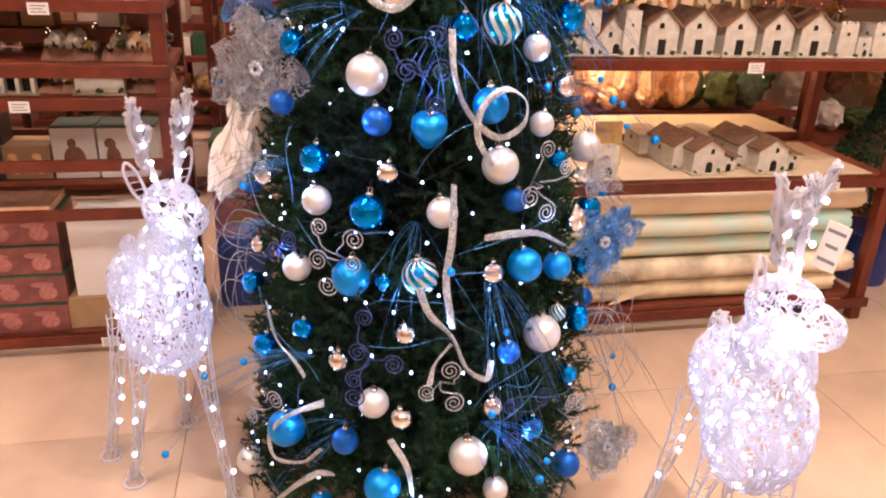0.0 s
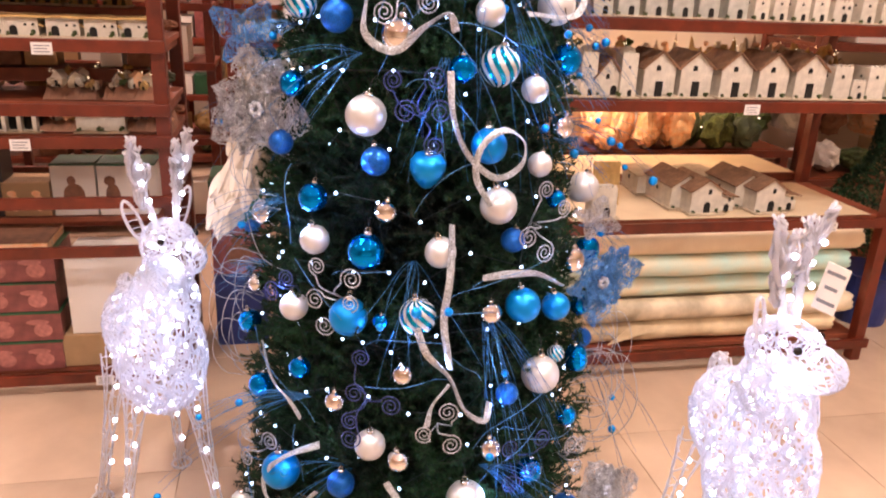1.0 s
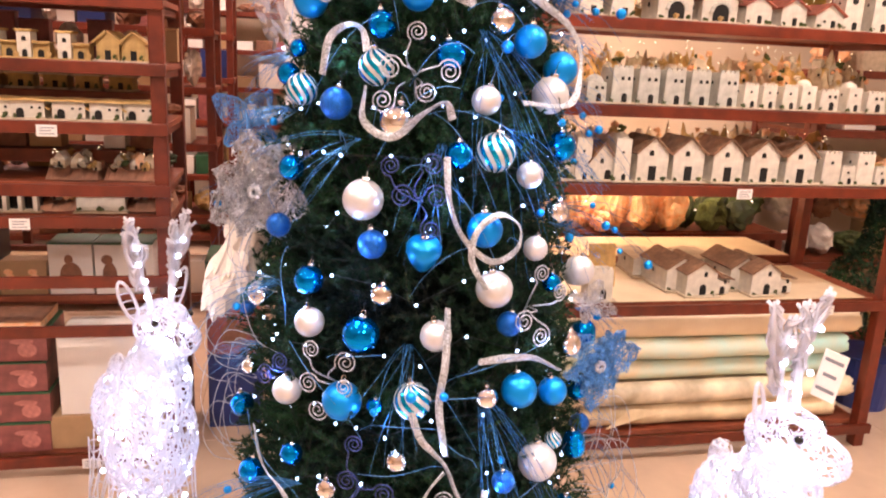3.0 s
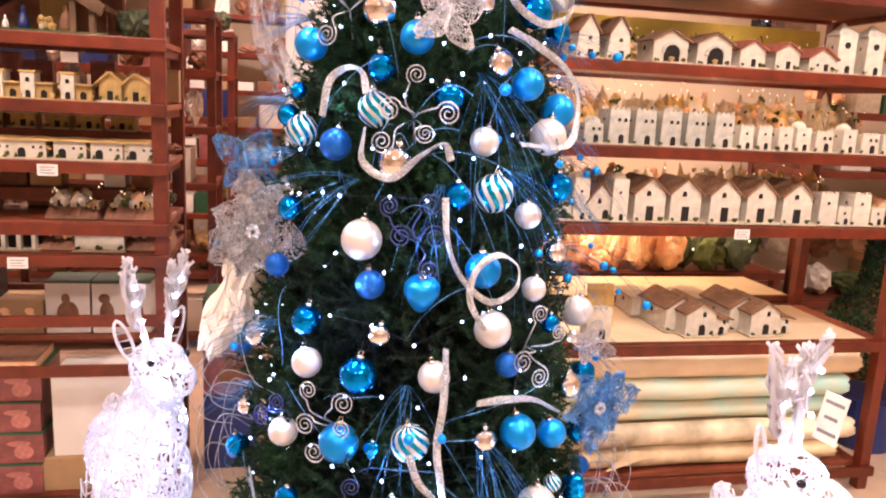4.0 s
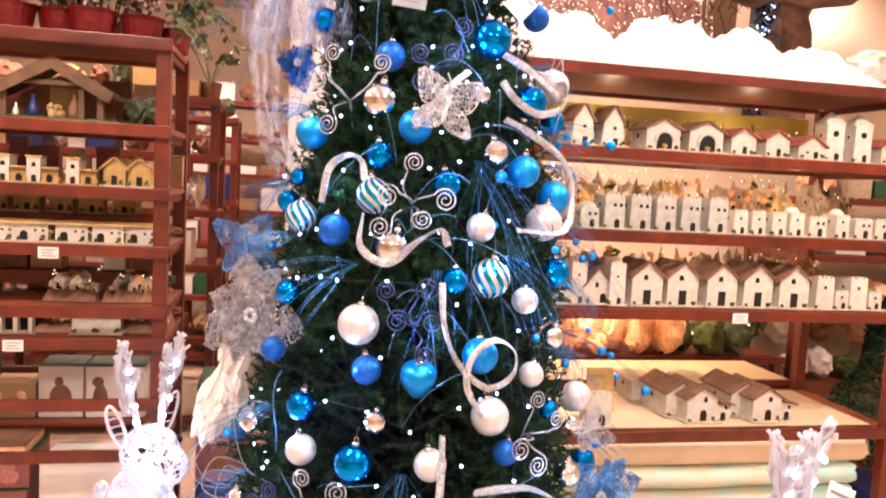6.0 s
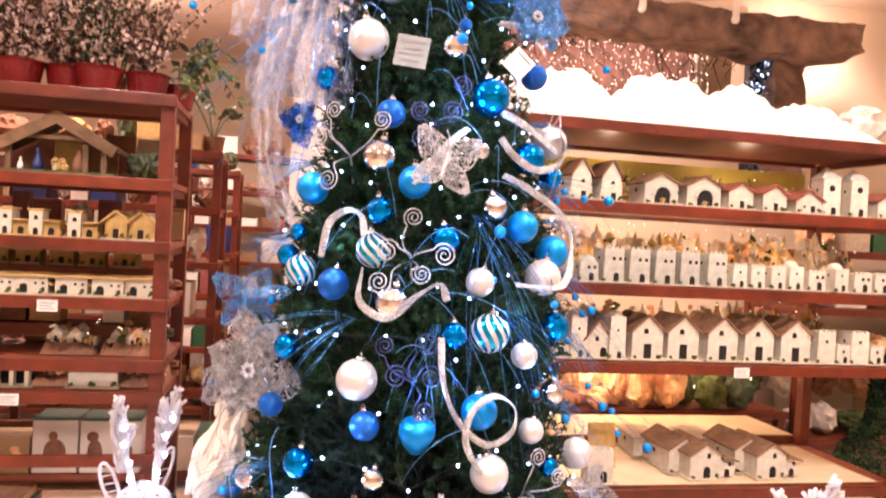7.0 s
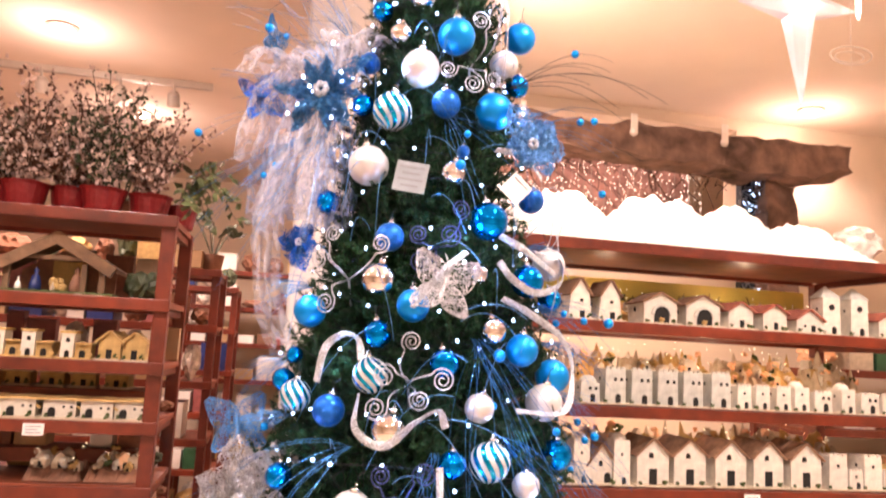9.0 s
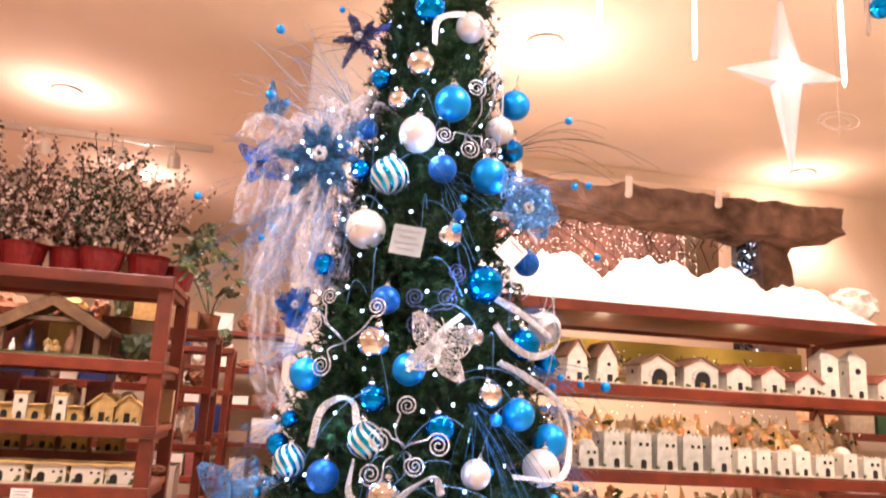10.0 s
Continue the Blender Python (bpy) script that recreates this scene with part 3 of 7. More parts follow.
def snow_bank(u0, u1, v0, v1, base, hills):
    """Heaped white wadding: a height field with a rounded rim."""
    nu, nv = 120, 26
    vs, fs = [], []
    for j in range(nv + 1):
        for i in range(nu + 1):
            s, t = i / nu, j / nv
            u, v = u0 + (u1 - u0) * s, v0 + (v1 - v0) * t
            h = 0.06 + sum(a * math.exp(-abs((u - c) / w) ** 3) for c, a, w in hills) * (0.45 + 0.55 * math.sin(math.pi * min(1, t * 0.9 + 0.1)))
            h += 0.035 * noise.noise(Vector((u * 7, v * 7, 1))) + 0.03 * noise.noise(Vector((u * 19, v * 19, 4))) + 0.014 * noise.noise(Vector((u * 47, v * 47, 9)))
            rim = min(1, min(s, 1 - s) * 14) ** 0.5 * min(1, min(t, 1 - t) * 7) ** 0.5
            vs.append((u, v - 0.02 * math.sin(u * 17), base + max(0.0, h * rim)))
    for j in range(nv):
        for i in range(nu):
            a = j * (nu + 1) + i
            fs.append((a, a + 1, a + nu + 2, a + nu + 1))
    return raw("snow_bank", vs, fs)


me = snow_bank(RU0 - 0.05, 2.20, RV + 0.02, RV + RD + 0.1, 1.897, [(0.70, 0.15, 0.13), (0.98, 0.15, 0.11), (1.36, 0.16, 0.15), (1.67, 0.13, 0.12), (1.95, 0.09, 0.13)])
me.materials.append(M["snow"])
me.polygons.foreach_set("use_smooth", [True] * len(me.polygons))
snow = new("snow_bank", me)
snow.matrix_basis = SHOP
tagged(snow, "heaped white wadding snow along the top of the rack", "artificial snow")
# added spot without a fitting, there to brighten the snow bank
lamp("snow_fill", "SPOT", SHOP @ look((1.45, 3.3, 2.95), (1.3, 2.8, 1.9)), 4, (1.0, 0.78, 0.62), 0.05, 95)

# ---- the Christmas tree ----
AX, AY = -0.06, 1.80
PROFILE = [(0.05, .47), (.69, .40), (1.15, .345), (1.52, .30), (1.88, .225), (2.08, .19), (2.3, .165), (2.5, .135), (2.9, .03)]


def rad(z):
    return float(np.interp(z, [p[0] for p in PROFILE], [p[1] for p in PROFILE]))


def on_tree(x, z, out=0.01):
    """The place on the tree's outer skin that faces the entrance, x from its axis."""
    r = rad(z) + out
    return Vector((AX + x, AY - math.sqrt(max(r * r - x * x, (0.18 * r) ** 2)), z))


tree = thing("christmas_tree", pose(AX, AY, 0), "tall slim dark green artificial fir tree hung with blue and silver", "christmas tree")
part("trunk", lathe([(0.03, 0.0), (0.028, 1.2), (0.012, 2.88)], 12), M["bark"], tree)
st = bmesh.new()
for k in range(4):
    a = k * math.pi / 2 + 0.4
    tube([(0, 0, 0.16), (0.16 * math.cos(a), 0.16 * math.sin(a), 0.10), (0.34 * math.cos(a), 0.34 * math.sin(a), 0.012)], 0.012, sides=6, bm=st)
part("stand", st, M["black"], tree)


def foliage(seed, n_tip):
    """Twig sprays that point out and up from the trunk, each set round with needles."""
    r = np.random.RandomState(seed)
    V, Fc = [], []
    tw_v, tw_f = [], []
    for i in range(n_tip):
        if i % 9 == 0:      # a new branch end; the next sprays fan out from it
            z0 = 0.12 + 2.74 * (1 - math.sqrt(r.rand())) ** 0.95 if r.rand() < 0.75 else r.uniform(0.12, 2.85)
            a0 = r.uniform(0, 2 * math.pi)
            if math.sin(a0) > 0.3 and r.rand() < 0.55:
                a0 = -a0
            k0 = r.uniform(0.93, 1.09) * (1 - r.uniform(0.0, 0.5) ** 1.4)
        z = min(2.88, max(0.1, z0 + r.normal() * 0.030))
        R = max(0.02, rad(z0) * k0 + r.normal() * 0.014)
        a = a0 + r.normal() * 0.034 / max(0.05, R)
        tip = np.array([math.cos(a) * R, math.sin(a) * R, z])
        L = r.uniform(0.06, 0.10)
        d = np.array([math.cos(a), math.sin(a), r.uniform(-0.1, 0.9)]) + r.uniform(-0.75, 0.75, 3)
        d /= np.linalg.norm(d)
        s = tip - d * L
        side = np.cross(d, [0, 0, 1.0])
        side /= np.linalg.norm(side) + 1e-9
        up = np.cross(side, d)
        m = 58
        t = r.rand(m)
        ang = r.uniform(0, 2 * math.pi, m)
        root = s + np.outer(t * L, d)
        dirs = np.outer(np.cos(ang), side) + np.outer(np.sin(ang), up) + d * 0.9
        dirs /= np.linalg.norm(dirs, axis=1)[:, None]
        ln = r.uniform(0.014, 0.023, m) * (1.1 - 0.5 * t)
        end = root + dirs * ln[:, None]
        w = np.cross(dirs, r.normal(size=(m, 3)))
        w /= np.linalg.norm(w, axis=1)[:, None]
        w *= 0.0015
        base = len(V)
        for q in range(m):
            V.append(root[q] - w[q])
            V.append(root[q] + w[q])
            V.append(end[q])
            Fc.append((base + 3 * q, base + 3 * q + 1, base + 3 * q + 2))
        b2 = len(tw_v)
        for c in (s - d * 0.05, tip):
            tw_v += [c + side * 0.0012, c - side * 0.0006 + up * 0.0012, c - side * 0.0006 - up * 0.0012]
        tw_f += [(b2, b2 + 1, b2 + 4, b2 + 3), (b2 + 1, b2 + 2, b2 + 5, b2 + 4), (b2 + 2, b2, b2 + 3, b2 + 5)]
    return raw("crown", V, Fc), raw("twigs", tw_v, tw_f)


crown, twigs = foliage(11, 12600)
crown.materials.append(M["needle"])
twigs.materials.append(M["bark"])
part("crown", crown, None, tree, "dark green plastic needles")
tagged(part("inner_branching", twigs, None, tree), kind="stuff")
# dense inner growth round the trunk, rough and uneven
core = bmesh.new()
prof = [(rad(z) * 0.62 + 0.02 * noise.noise(Vector((z * 9, 2, 0))), z) for z in np.linspace(0.14, 2.82, 60)]
lathe(prof, 36, core)
for v in core.verts:
    f = 1 + 0.22 * noise.noise(Vector((v.co.x * 18, v.co.y * 18, v.co.z * 18)))
    v.co.x, v.co.y = v.co.x * f, v.co.y * f
part("inner_growth", core, M["needle"], tree)

# ---- baubles: x from the tree's axis, height, diameter ----
SILVER = [(-0.098, 1.190, 0.080), (0.230, 1.242, 0.054), (0.252, 1.091, 0.051), (0.168, 1.020, 0.075), (0.383, 0.995, 0.072), (-0.203, 0.929, 0.061), (0.056, 0.932, 0.063), (-0.252, 0.772, 0.061), (0.287, 0.629, 0.084), (-0.076, 0.509, 0.066), (-0.406, 0.191, 0.072), (0.133, 0.380, 0.085), (0.200, 0.279, 0.057), (0.131, 1.388, 0.057), (0.267, 1.399, 0.076), (0.285, 1.701, 0.075), (0.079, 2.393, 0.070), (-0.027, 2.099, 0.083), (0.158, 2.147, 0.066), (-0.125, 1.876, 0.086), (-0.247, 1.825, 0.048), (0.374, 0.990, 0.062)]
CHROME = [(0.300, 1.158, 0.052), (-0.054, 1.009, 0.047), (-0.337, 0.939, 0.058), (0.354, 0.853, 0.062), (0.163, 0.799, 0.049), (-0.366, 0.762, 0.040), (-0.153, 0.593, 0.046), (-0.011, 0.674, 0.045), (-0.015, 0.480, 0.049), (0.180, 0.494, 0.050), (-0.080, 1.627, 0.070), (-0.038, 1.342, 0.070), (0.152, 1.538, 0.053), (0.118, 1.650, 0.040), (-0.031, 2.277, 0.065), (-0.075, 2.187, 0.049), (0.204, 2.032, 0.062), (-0.206, 1.919, 0.057), (0.056, 1.862, 0.053), (-0.150, 2.342, 0.036)]
AZURE = [(0.142, 1.139, 0.071), (-0.127, 0.784, 0.080), (0.234, 0.801, 0.075), (0.315, 0.771, 0.063), (-0.286, 0.376, 0.087), (-0.054, 0.308, 0.083), (-0.196, 0.229, 0.052), (-0.008, 1.578, 0.065), (-0.226, 1.561, 0.067), (0.214, 1.503, 0.066), (0.167, 1.490, 0.025), (0.289, 1.452, 0.073), (0.047, 2.181, 0.082), (0.138, 2.021, 0.084), (0.198, 2.249, 0.076)]
TEAL = [(0.084, 1.284, 0.053), (0.301, 1.292, 0.066), (-0.259, 1.230, 0.053), (-0.208, 1.014, 0.060), (-0.093, 0.924, 0.075), (0.409, 0.847, 0.055), (-0.060, 0.784, 0.032), (0.392, 0.723, 0.055), (-0.398, 0.646, 0.055), (-0.237, 0.641, 0.047), (-0.345, 0.544, 0.058), (0.391, 0.593, 0.055), (0.367, 0.484, 0.049), (0.276, 0.407, 0.057), (-0.073, 1.519, 0.054), (-0.277, 1.417, 0.048), (0.059, 1.469, 0.057), (0.225, 1.648, 0.070), (-0.019, 2.430, 0.075), (-0.125, 2.256, 0.048), (0.195, 2.124, 0.056), (-0.153, 2.026, 0.049), (-0.219, 1.807, 0.051), (0.135, 1.765, 0.081), (0.297, 1.009, 0.041), (0.405, 0.840, 0.065), (-0.407, 0.626, 0.046), (0.390, 0.608, 0.053), (-0.253, 1.469, 0.035), (0.288, 1.620, 0.055)]
ROYAL = [(-0.077, 1.105, 0.057), (0.203, 0.945, 0.051), (0.417, 0.611, 0.049), (0.211, 0.611, 0.049), (-0.139, 0.404, 0.060), (0.386, 0.236, 0.071), (-0.289, 1.105, 0.052), (-0.400, 0.859, 0.035), (-0.160, 1.368, 0.063), (-0.148, 2.130, 0.050), (0.033, 2.018, 0.062), (-0.065, 1.716, 0.058), (0.236, 1.844, 0.061), (0.075, 1.913, 0.027), (-0.398, 0.863, 0.035)]
STRIPE = [(0.155, 1.289, 0.078), (0.015, 0.800, 0.076), (0.324, 0.659, 0.039), (-0.081, 1.440, 0.070), (-0.239, 1.389, 0.065), (-0.082, 1.999, 0.085)]


def bauble_master(material, label, shape="ball"):
    th = thing("bauble", Matrix(), label, "bauble", "baubles on the tree")
    if shape == "ball":
        body = sphere(0.5, seg=32, rings=20)
    else:
        body = lathe([(0.02, -0.55), (0.16, -0.47), (0.34, -0.25), (0.47, 0.02), (0.47, 0.22), (0.36, 0.38), (0.18, 0.42), (0.05, 0.40)], 32)
    part("ball", body, material, th, smooth=True)
    top = 0.47 if shape == "ball" else 0.38
    cap = part("cap", lathe([(0.11, top), (0.115, top + 0.10), (0.06, top + 0.12), (0.02, top + 0.125)], 14), M["cap"], th, "small silver cap", True)
    ring = [(0.06 * math.cos(a), 0, top + 0.17 + 0.06 * math.sin(a)) for a in np.linspace(0, 2 * math.pi, 13)]
    part("loop", tube(ring, 0.012, sides=5), M["cap"], cap)
    part("hook", tube([(0, 0, top + 0.22), (0.02, 0.03, top + 0.42), (0.0, 0.16, top + 0.55)], 0.012, sides=4), M["wire"], th)
    return th


def hang(master, spots, seed, out=0.016):
    r = random.Random(seed)
    first = True
    for x, z, d in spots:
        p = on_tree(x, z, out)
        m = Matrix.Translation(p) @ Euler((r.uniform(-.18, .18), r.uniform(-.2, .2), r.uniform(0, 6.28))).to_matrix().to_4x4()
        ob = master if first else copy_thing(master, m)
        ob.matrix_basis = m
        ob.scale = (d, d, d)
        first = False


hang(bauble_master(M["silver"], "pearly silver bauble on a fir branch"), SILVER, 1)
hang(bauble_master(M["chrome"], "mirror-bright silver bauble on a fir branch"), CHROME, 2)
hang(bauble_master(M["azure"], "satin azure blue bauble on a fir branch"), AZURE, 3)
hang(bauble_master(M["azure"], "satin azure blue drop bauble on a fir branch", "drop"), [(0.024, 1.095, 0.074)], 4)
hang(bauble_master(M["teal"], "shiny turquoise bauble on a fir branch"), TEAL, 5)
hang(bauble_master(M["royal"], "royal blue glitter bauble on a fir branch"), ROYAL, 6)
hang(bauble_master(M["stripe"], "turquoise bauble with silver glitter stripes"), STRIPE, 7)

# ---- ribbons, curls, fronds, lights and flowers on the tree ----
def out_normal(p):
    return Vector((p.x - AX, p.y - AY, 0)).normalized()


def ribbon(path, out=0.05, width=0.0148, waves=0.008, roll=0.0):
    """A stiff glitter strip that rides on the branches; path: x from the axis and height."""
    th = thing("ribbon", Matrix(), "stiff silver glitter ribbon curling over the fir branches", "ribbon", "silver ribbons")
    pts = smooth_line([on_tree(x, z, out + waves * math.sin(i * 2.1)) for i, (x, z) in enumerate(path)], 10)
    vs, fs = [], []
    for i, p in enumerate(pts):
        d = (pts[min(i + 1, len(pts) - 1)] - pts[max(i - 1, 0)]).normalized()
        n = out_normal(p)
        n = (n - d * n.dot(d)).normalized()
        n = (n + Vector((0.0, -0.25, 0.3 * math.sin(i * 0.15)))).normalized()
        n = Matrix.Rotation(0.55 * math.sin(i * 0.16 + len(path) * 1.7 + path[0][0] * 20) + 0.5, 3, d) @ n
        s = d.cross(n).normalized()
        for a, b in ((-1, 0), (0, 0.0015), (1, 0)):
            vs.append(p + s * width / 2 * a + n * b)
        for a in (1, 0, -1):
            vs.append(p + s * width / 2 * a - n * 0.0012)
        if i:
            o = 6 * (i - 1)
            for k in range(6):
                fs.append((o + k, o + (k + 1) % 6, o + 6 + (k + 1) % 6, o + 6 + k))
    me = raw("strip", vs, fs)
    me.materials.append(M["ribbon"])
    part("strip", me, None, th)


RIBBONS = [
    [(-0.185, 1.422), (-0.171, 1.488), (-0.137, 1.515), (-0.108, 1.506), (-0.096, 1.47)],
    [(-0.098, 1.406), (-0.098, 1.343), (-0.044, 1.315), (0.012, 1.36), (0.053, 1.383), (0.068, 1.352)],
    [(0.076, 0.999), (0.077, 0.893), (0.069, 0.8), (0.085, 0.703)],
    [(0.013, 0.8), (0.037, 0.74), (0.086, 0.678), (0.118, 0.612), (0.161, 0.586), (0.171, 0.617)],
    [(0.142, 0.888), (0.197, 0.893), (0.259, 0.874), (0.319, 0.835)],
    [(-0.325, 0.684), (-0.298, 0.62), (-0.255, 0.574), (-0.227, 0.552)],
    [(-0.037, 0.449), (0.0, 0.391), (0.014, 0.308)],
]
RIBBONS_HIGH = [
    [(0.091, 1.69), (0.055, 1.655), (0.015, 1.606), (-0.009, 1.573)],
    [(0.158, 1.677), (0.188, 1.642), (0.245, 1.623), (0.312, 1.659), (0.302, 1.713), (0.235, 1.712)],
    [(0.167, 1.602), (0.228, 1.575), (0.307, 1.533), (0.337, 1.47), (0.307, 1.386), (0.202, 1.387)],
    [(0.144, 1.919), (0.21, 1.92), (0.262, 1.903)],
    [(0.159, 1.731), (0.218, 1.705), (0.293, 1.674)],
    [(0.0, 2.313), (0.003, 2.374), (0.053, 2.405), (0.101, 2.389), (0.119, 2.349)],
    [(0.043, 0.578), (0.053, 0.629), (0.086, 0.665)],
]
for path in RIBBONS + RIBBONS_HIGH:
    ribbon(path)
# thin looped ribbons
ribbon([(0.061, 1.285), (0.069, 1.205), (0.099, 1.133), (0.156, 1.088), (0.205, 1.110), (0.210, 1.150), (0.170, 1.178), (0.126, 1.150), (0.118, 1.09), (0.148, 1.034)], 0.06, 0.013)
ribbon([(-0.181, 0.514), (-0.257, 0.465), (-0.319, 0.376), (-0.304, 0.328), (-0.23, 0.359), (-0.188, 0.396)], 0.06, 0.016)
ribbon([(-0.30, 0.22), (-0.25, 0.29), (-0.20, 0.33), (-0.16, 0.35)], 0.06, 0.016)


def curl_spray(heads, material, label):
    """A forked wire spray whose ends roll into flat spirals."""
    th = thing("curl_spray", Matrix(), label, "tree pick", "curl sprays")
    cx = sum(h[0] for h in heads) / len(heads)
    low = min(h[1] for h in heads)
    hi = max(h[1] for h in heads)
    root = on_tree(cx * 0.9, (low + hi) / 2 - 0.02, -0.01)
    for k, (x, z) in enumerate(heads):
        c = on_tree(x, z, 0.045)
        n = out_normal(c) + Vector((0, -0.4, 0.1))
        n.normalize()
        e1 = Vector((0, 0, 1)).cross(n).normalized()
        e2 = n.cross(e1)
        a0 = math.atan2((root - c).dot(e2), (root - c).dot(e1))
        sgn = 1 if k % 2 else -1
        R = 0.0235 if k % 3 else 0.020
        sp = []
        for i in range(34):
            t = i / 33
            r = R * (1 - 0.86 * t)
            a = a0 + sgn * t * 2 * math.pi * 2.35 + sgn * 0.6
            sp.append(c + e1 * r * math.cos(a) + e2 * r * math.sin(a))
        mid = (root + sp[0]) / 2 + n * 0.012 + e1 * 0.012 * sgn
        stem = smooth_line([root, mid, sp[0]], 6)
        part("curl", tube(stem[:-1] + sp, 0.0017, 0.0014, 5), material, th, smooth=True)
    part("stem", tube([root - Vector((0, -0.06, 0.05)), root], 0.003, 0.0025, 5), material, th)


for g in ([(-0.004, 1.508), (-0.052, 1.442), (0.058, 1.439), (0.017, 1.401), (-0.064, 1.382)], [(-0.191, 0.888), (-0.195, 0.818), (-0.118, 0.875), (-0.121, 0.825), (-0.174, 0.769)],
          [(0.038, 0.559), (0.085, 0.606), (0.095, 0.532)], [(0.266, 1.047), (0.233, 0.956), (0.271, 0.918), (0.31, 0.999)], [(-0.184, 1.721), (-0.21, 1.667), (-0.185, 1.577), (-0.08, 1.698)],
          [(0.034, 2.091), (0.099, 2.218), (0.089, 2.065), (0.133, 2.086)], [(0.399, 0.358), (0.409, 0.408), (0.379, 0.433)], [(-0.38, 0.43), (-0.377, 0.369), (-0.307, 0.455)]):
    curl_spray(g, M["curl"], "silver glitter wire spray ending in spirals")
for g in ([(-0.044, 1.263), (-0.02, 1.207), (0.045, 1.209), (0.036, 1.147), (0.035, 1.268)], [(-0.095, 0.714), (-0.108, 0.636), (-0.033, 0.618), (-0.116, 0.573), (-0.116, 0.534)],
          [(-0.005, 1.72), (0.057, 1.722), (0.002, 1.666), (0.075, 1.778)], [(0.223, 0.501), (0.295, 0.497), (0.229, 0.417), (0.274, 0.433)], [(-0.262, 0.842), (-0.3, 0.8)]):
    curl_spray(g, M["curl_blue"], "bluish glitter wire spray ending in spirals")


def frond(x, z, dx, dz, length, n, seed, material, balls=2, y=None, out=0.03, droop=0.5):
    """A pick of fine glitter threads that arch out and hang, with beads on them."""
    r = random.Random(seed)
    th = thing("frond_pick", Matrix(), "fine blue glitter grass pick with small beads", "tree pick", "frond picks")
    root = on_tree(x, z, out - 0.05)
    if y is not None:
        root.y = y
    o = out_normal(root)
    threads = bmesh.new()
    for i in range(int(n * 0.9)):
        d = (Vector((dx, 0, dz)) + o * r.uniform(0.2, 0.8) + Vector((r.uniform(-.6, .6), r.uniform(-.2, .2), r.uniform(-.6, .6)))).normalized()
        L = length * r.uniform(0.6, 1.3)
        pts = []
        for k in range(11):
            t = k / 10
            pts.append(root + d * L * t + Vector((0, 0, -droop * L * t * t)) + Vector((0.008 * math.sin(5 * t + i), 0, 0)))
        tube(pts, 0.0008, 0.0004, 3, threads)
        if i < balls:
            p = pts[r.choice((6, 8, 10))]
            part("bead", sphere(r.uniform(0.007, 0.012), Matrix.Translation(p), 12, 8), M["azure"], th, "small shiny blue bead", True)
    part("threads", threads, material, th)


FRONDS = [(-0.226, 0.555, -1.0, 0.35, 0.26, 22, 3), (-0.123, 0.42, -0.6, 0.5, 0.18, 14, 1), (0.323, 1.143, 1.0, 0.3, 0.20, 10, 4), (-0.275, 0.975, -0.9, -0.1, 0.17, 22, 1),
          (0.150, 0.80, 0.35, -0.8, 0.27, 26, 3), (0.119, 1.52, 0.3, -0.9, 0.28, 20, 2), (0.0, 0.90, -0.2, -0.7, 0.16, 12, 3), (0.168, 0.43, 0.8, -0.1, 0.20, 18, 1), (0.40, 0.60, 0.6, -0.8, 0.30, 12, 2)]
for i, (x, z, dx, dz, ln, n, nb) in enumerate(FRONDS):
    frond(x, z, dx, dz, ln, n, 40 + i, M["frond"], nb)
TINSEL = [(-0.25, 1.62, -0.8, 0.3, 0.10, 26, 0), (-0.28, 1.46, -0.9, -0.2, 0.10, 26, 0), (0.27, 1.52, 0.8, 0.2, 0.11, 26, 1), (0.36, 0.72, 0.8, -0.1, 0.11, 26, 0), (-0.34, 0.80, -0.9, 0.1, 0.12, 24, 0), (0.30, 1.12, 0.9, 0.1, 0.10, 22, 1),
          (0.25, 1.60, 0.9, 0.1, 0.09, 24, 2), (0.23, 1.73, 0.8, 0.3, 0.09, 20, 1), (0.29, 1.42, 0.9, -0.1, 0.10, 24, 2), (0.32, 1.26, 0.9, 0.0, 0.09, 22, 2), (-0.27, 1.34, -0.9, 0.0, 0.09, 20, 1), (0.39, 0.90, 0.9, 0.0, 0.09, 20, 1)]
for i, (x, z, dx, dz, ln, n, nb) in enumerate(TINSEL):
    frond(x, z, dx, dz, ln, n, 140 + i, M["lace_blue"], nb)
FRONDS_HIGH = [(0.03, 2.0, 0.5, -0.4, 0.16, 14, 2), (-0.12, 1.30, -0.7, -0.2, 0.20, 10, 0), (0.18, 1.33, 0.5, -0.8, 0.18, 12, 1), (0.224, 2.02, 0.7, 0.8, 0.20, 9, 2),
               (-0.33, 1.16, -1.0, 0.25, 0.17, 9, 3), (0.27, 1.60, 1.0, 0.2, 0.16, 8, 2), (0.30, 1.36, 0.9, -0.3, 0.15, 8, 1), (0.05, 1.30, -0.2, -0.9, 0.15, 10, 0)]
for i, (x, z, dx, dz, ln, n, nb) in enumerate(FRONDS_HIGH):
    frond(x, z, dx, dz, ln, n, 70 + i, M["frond"], nb)


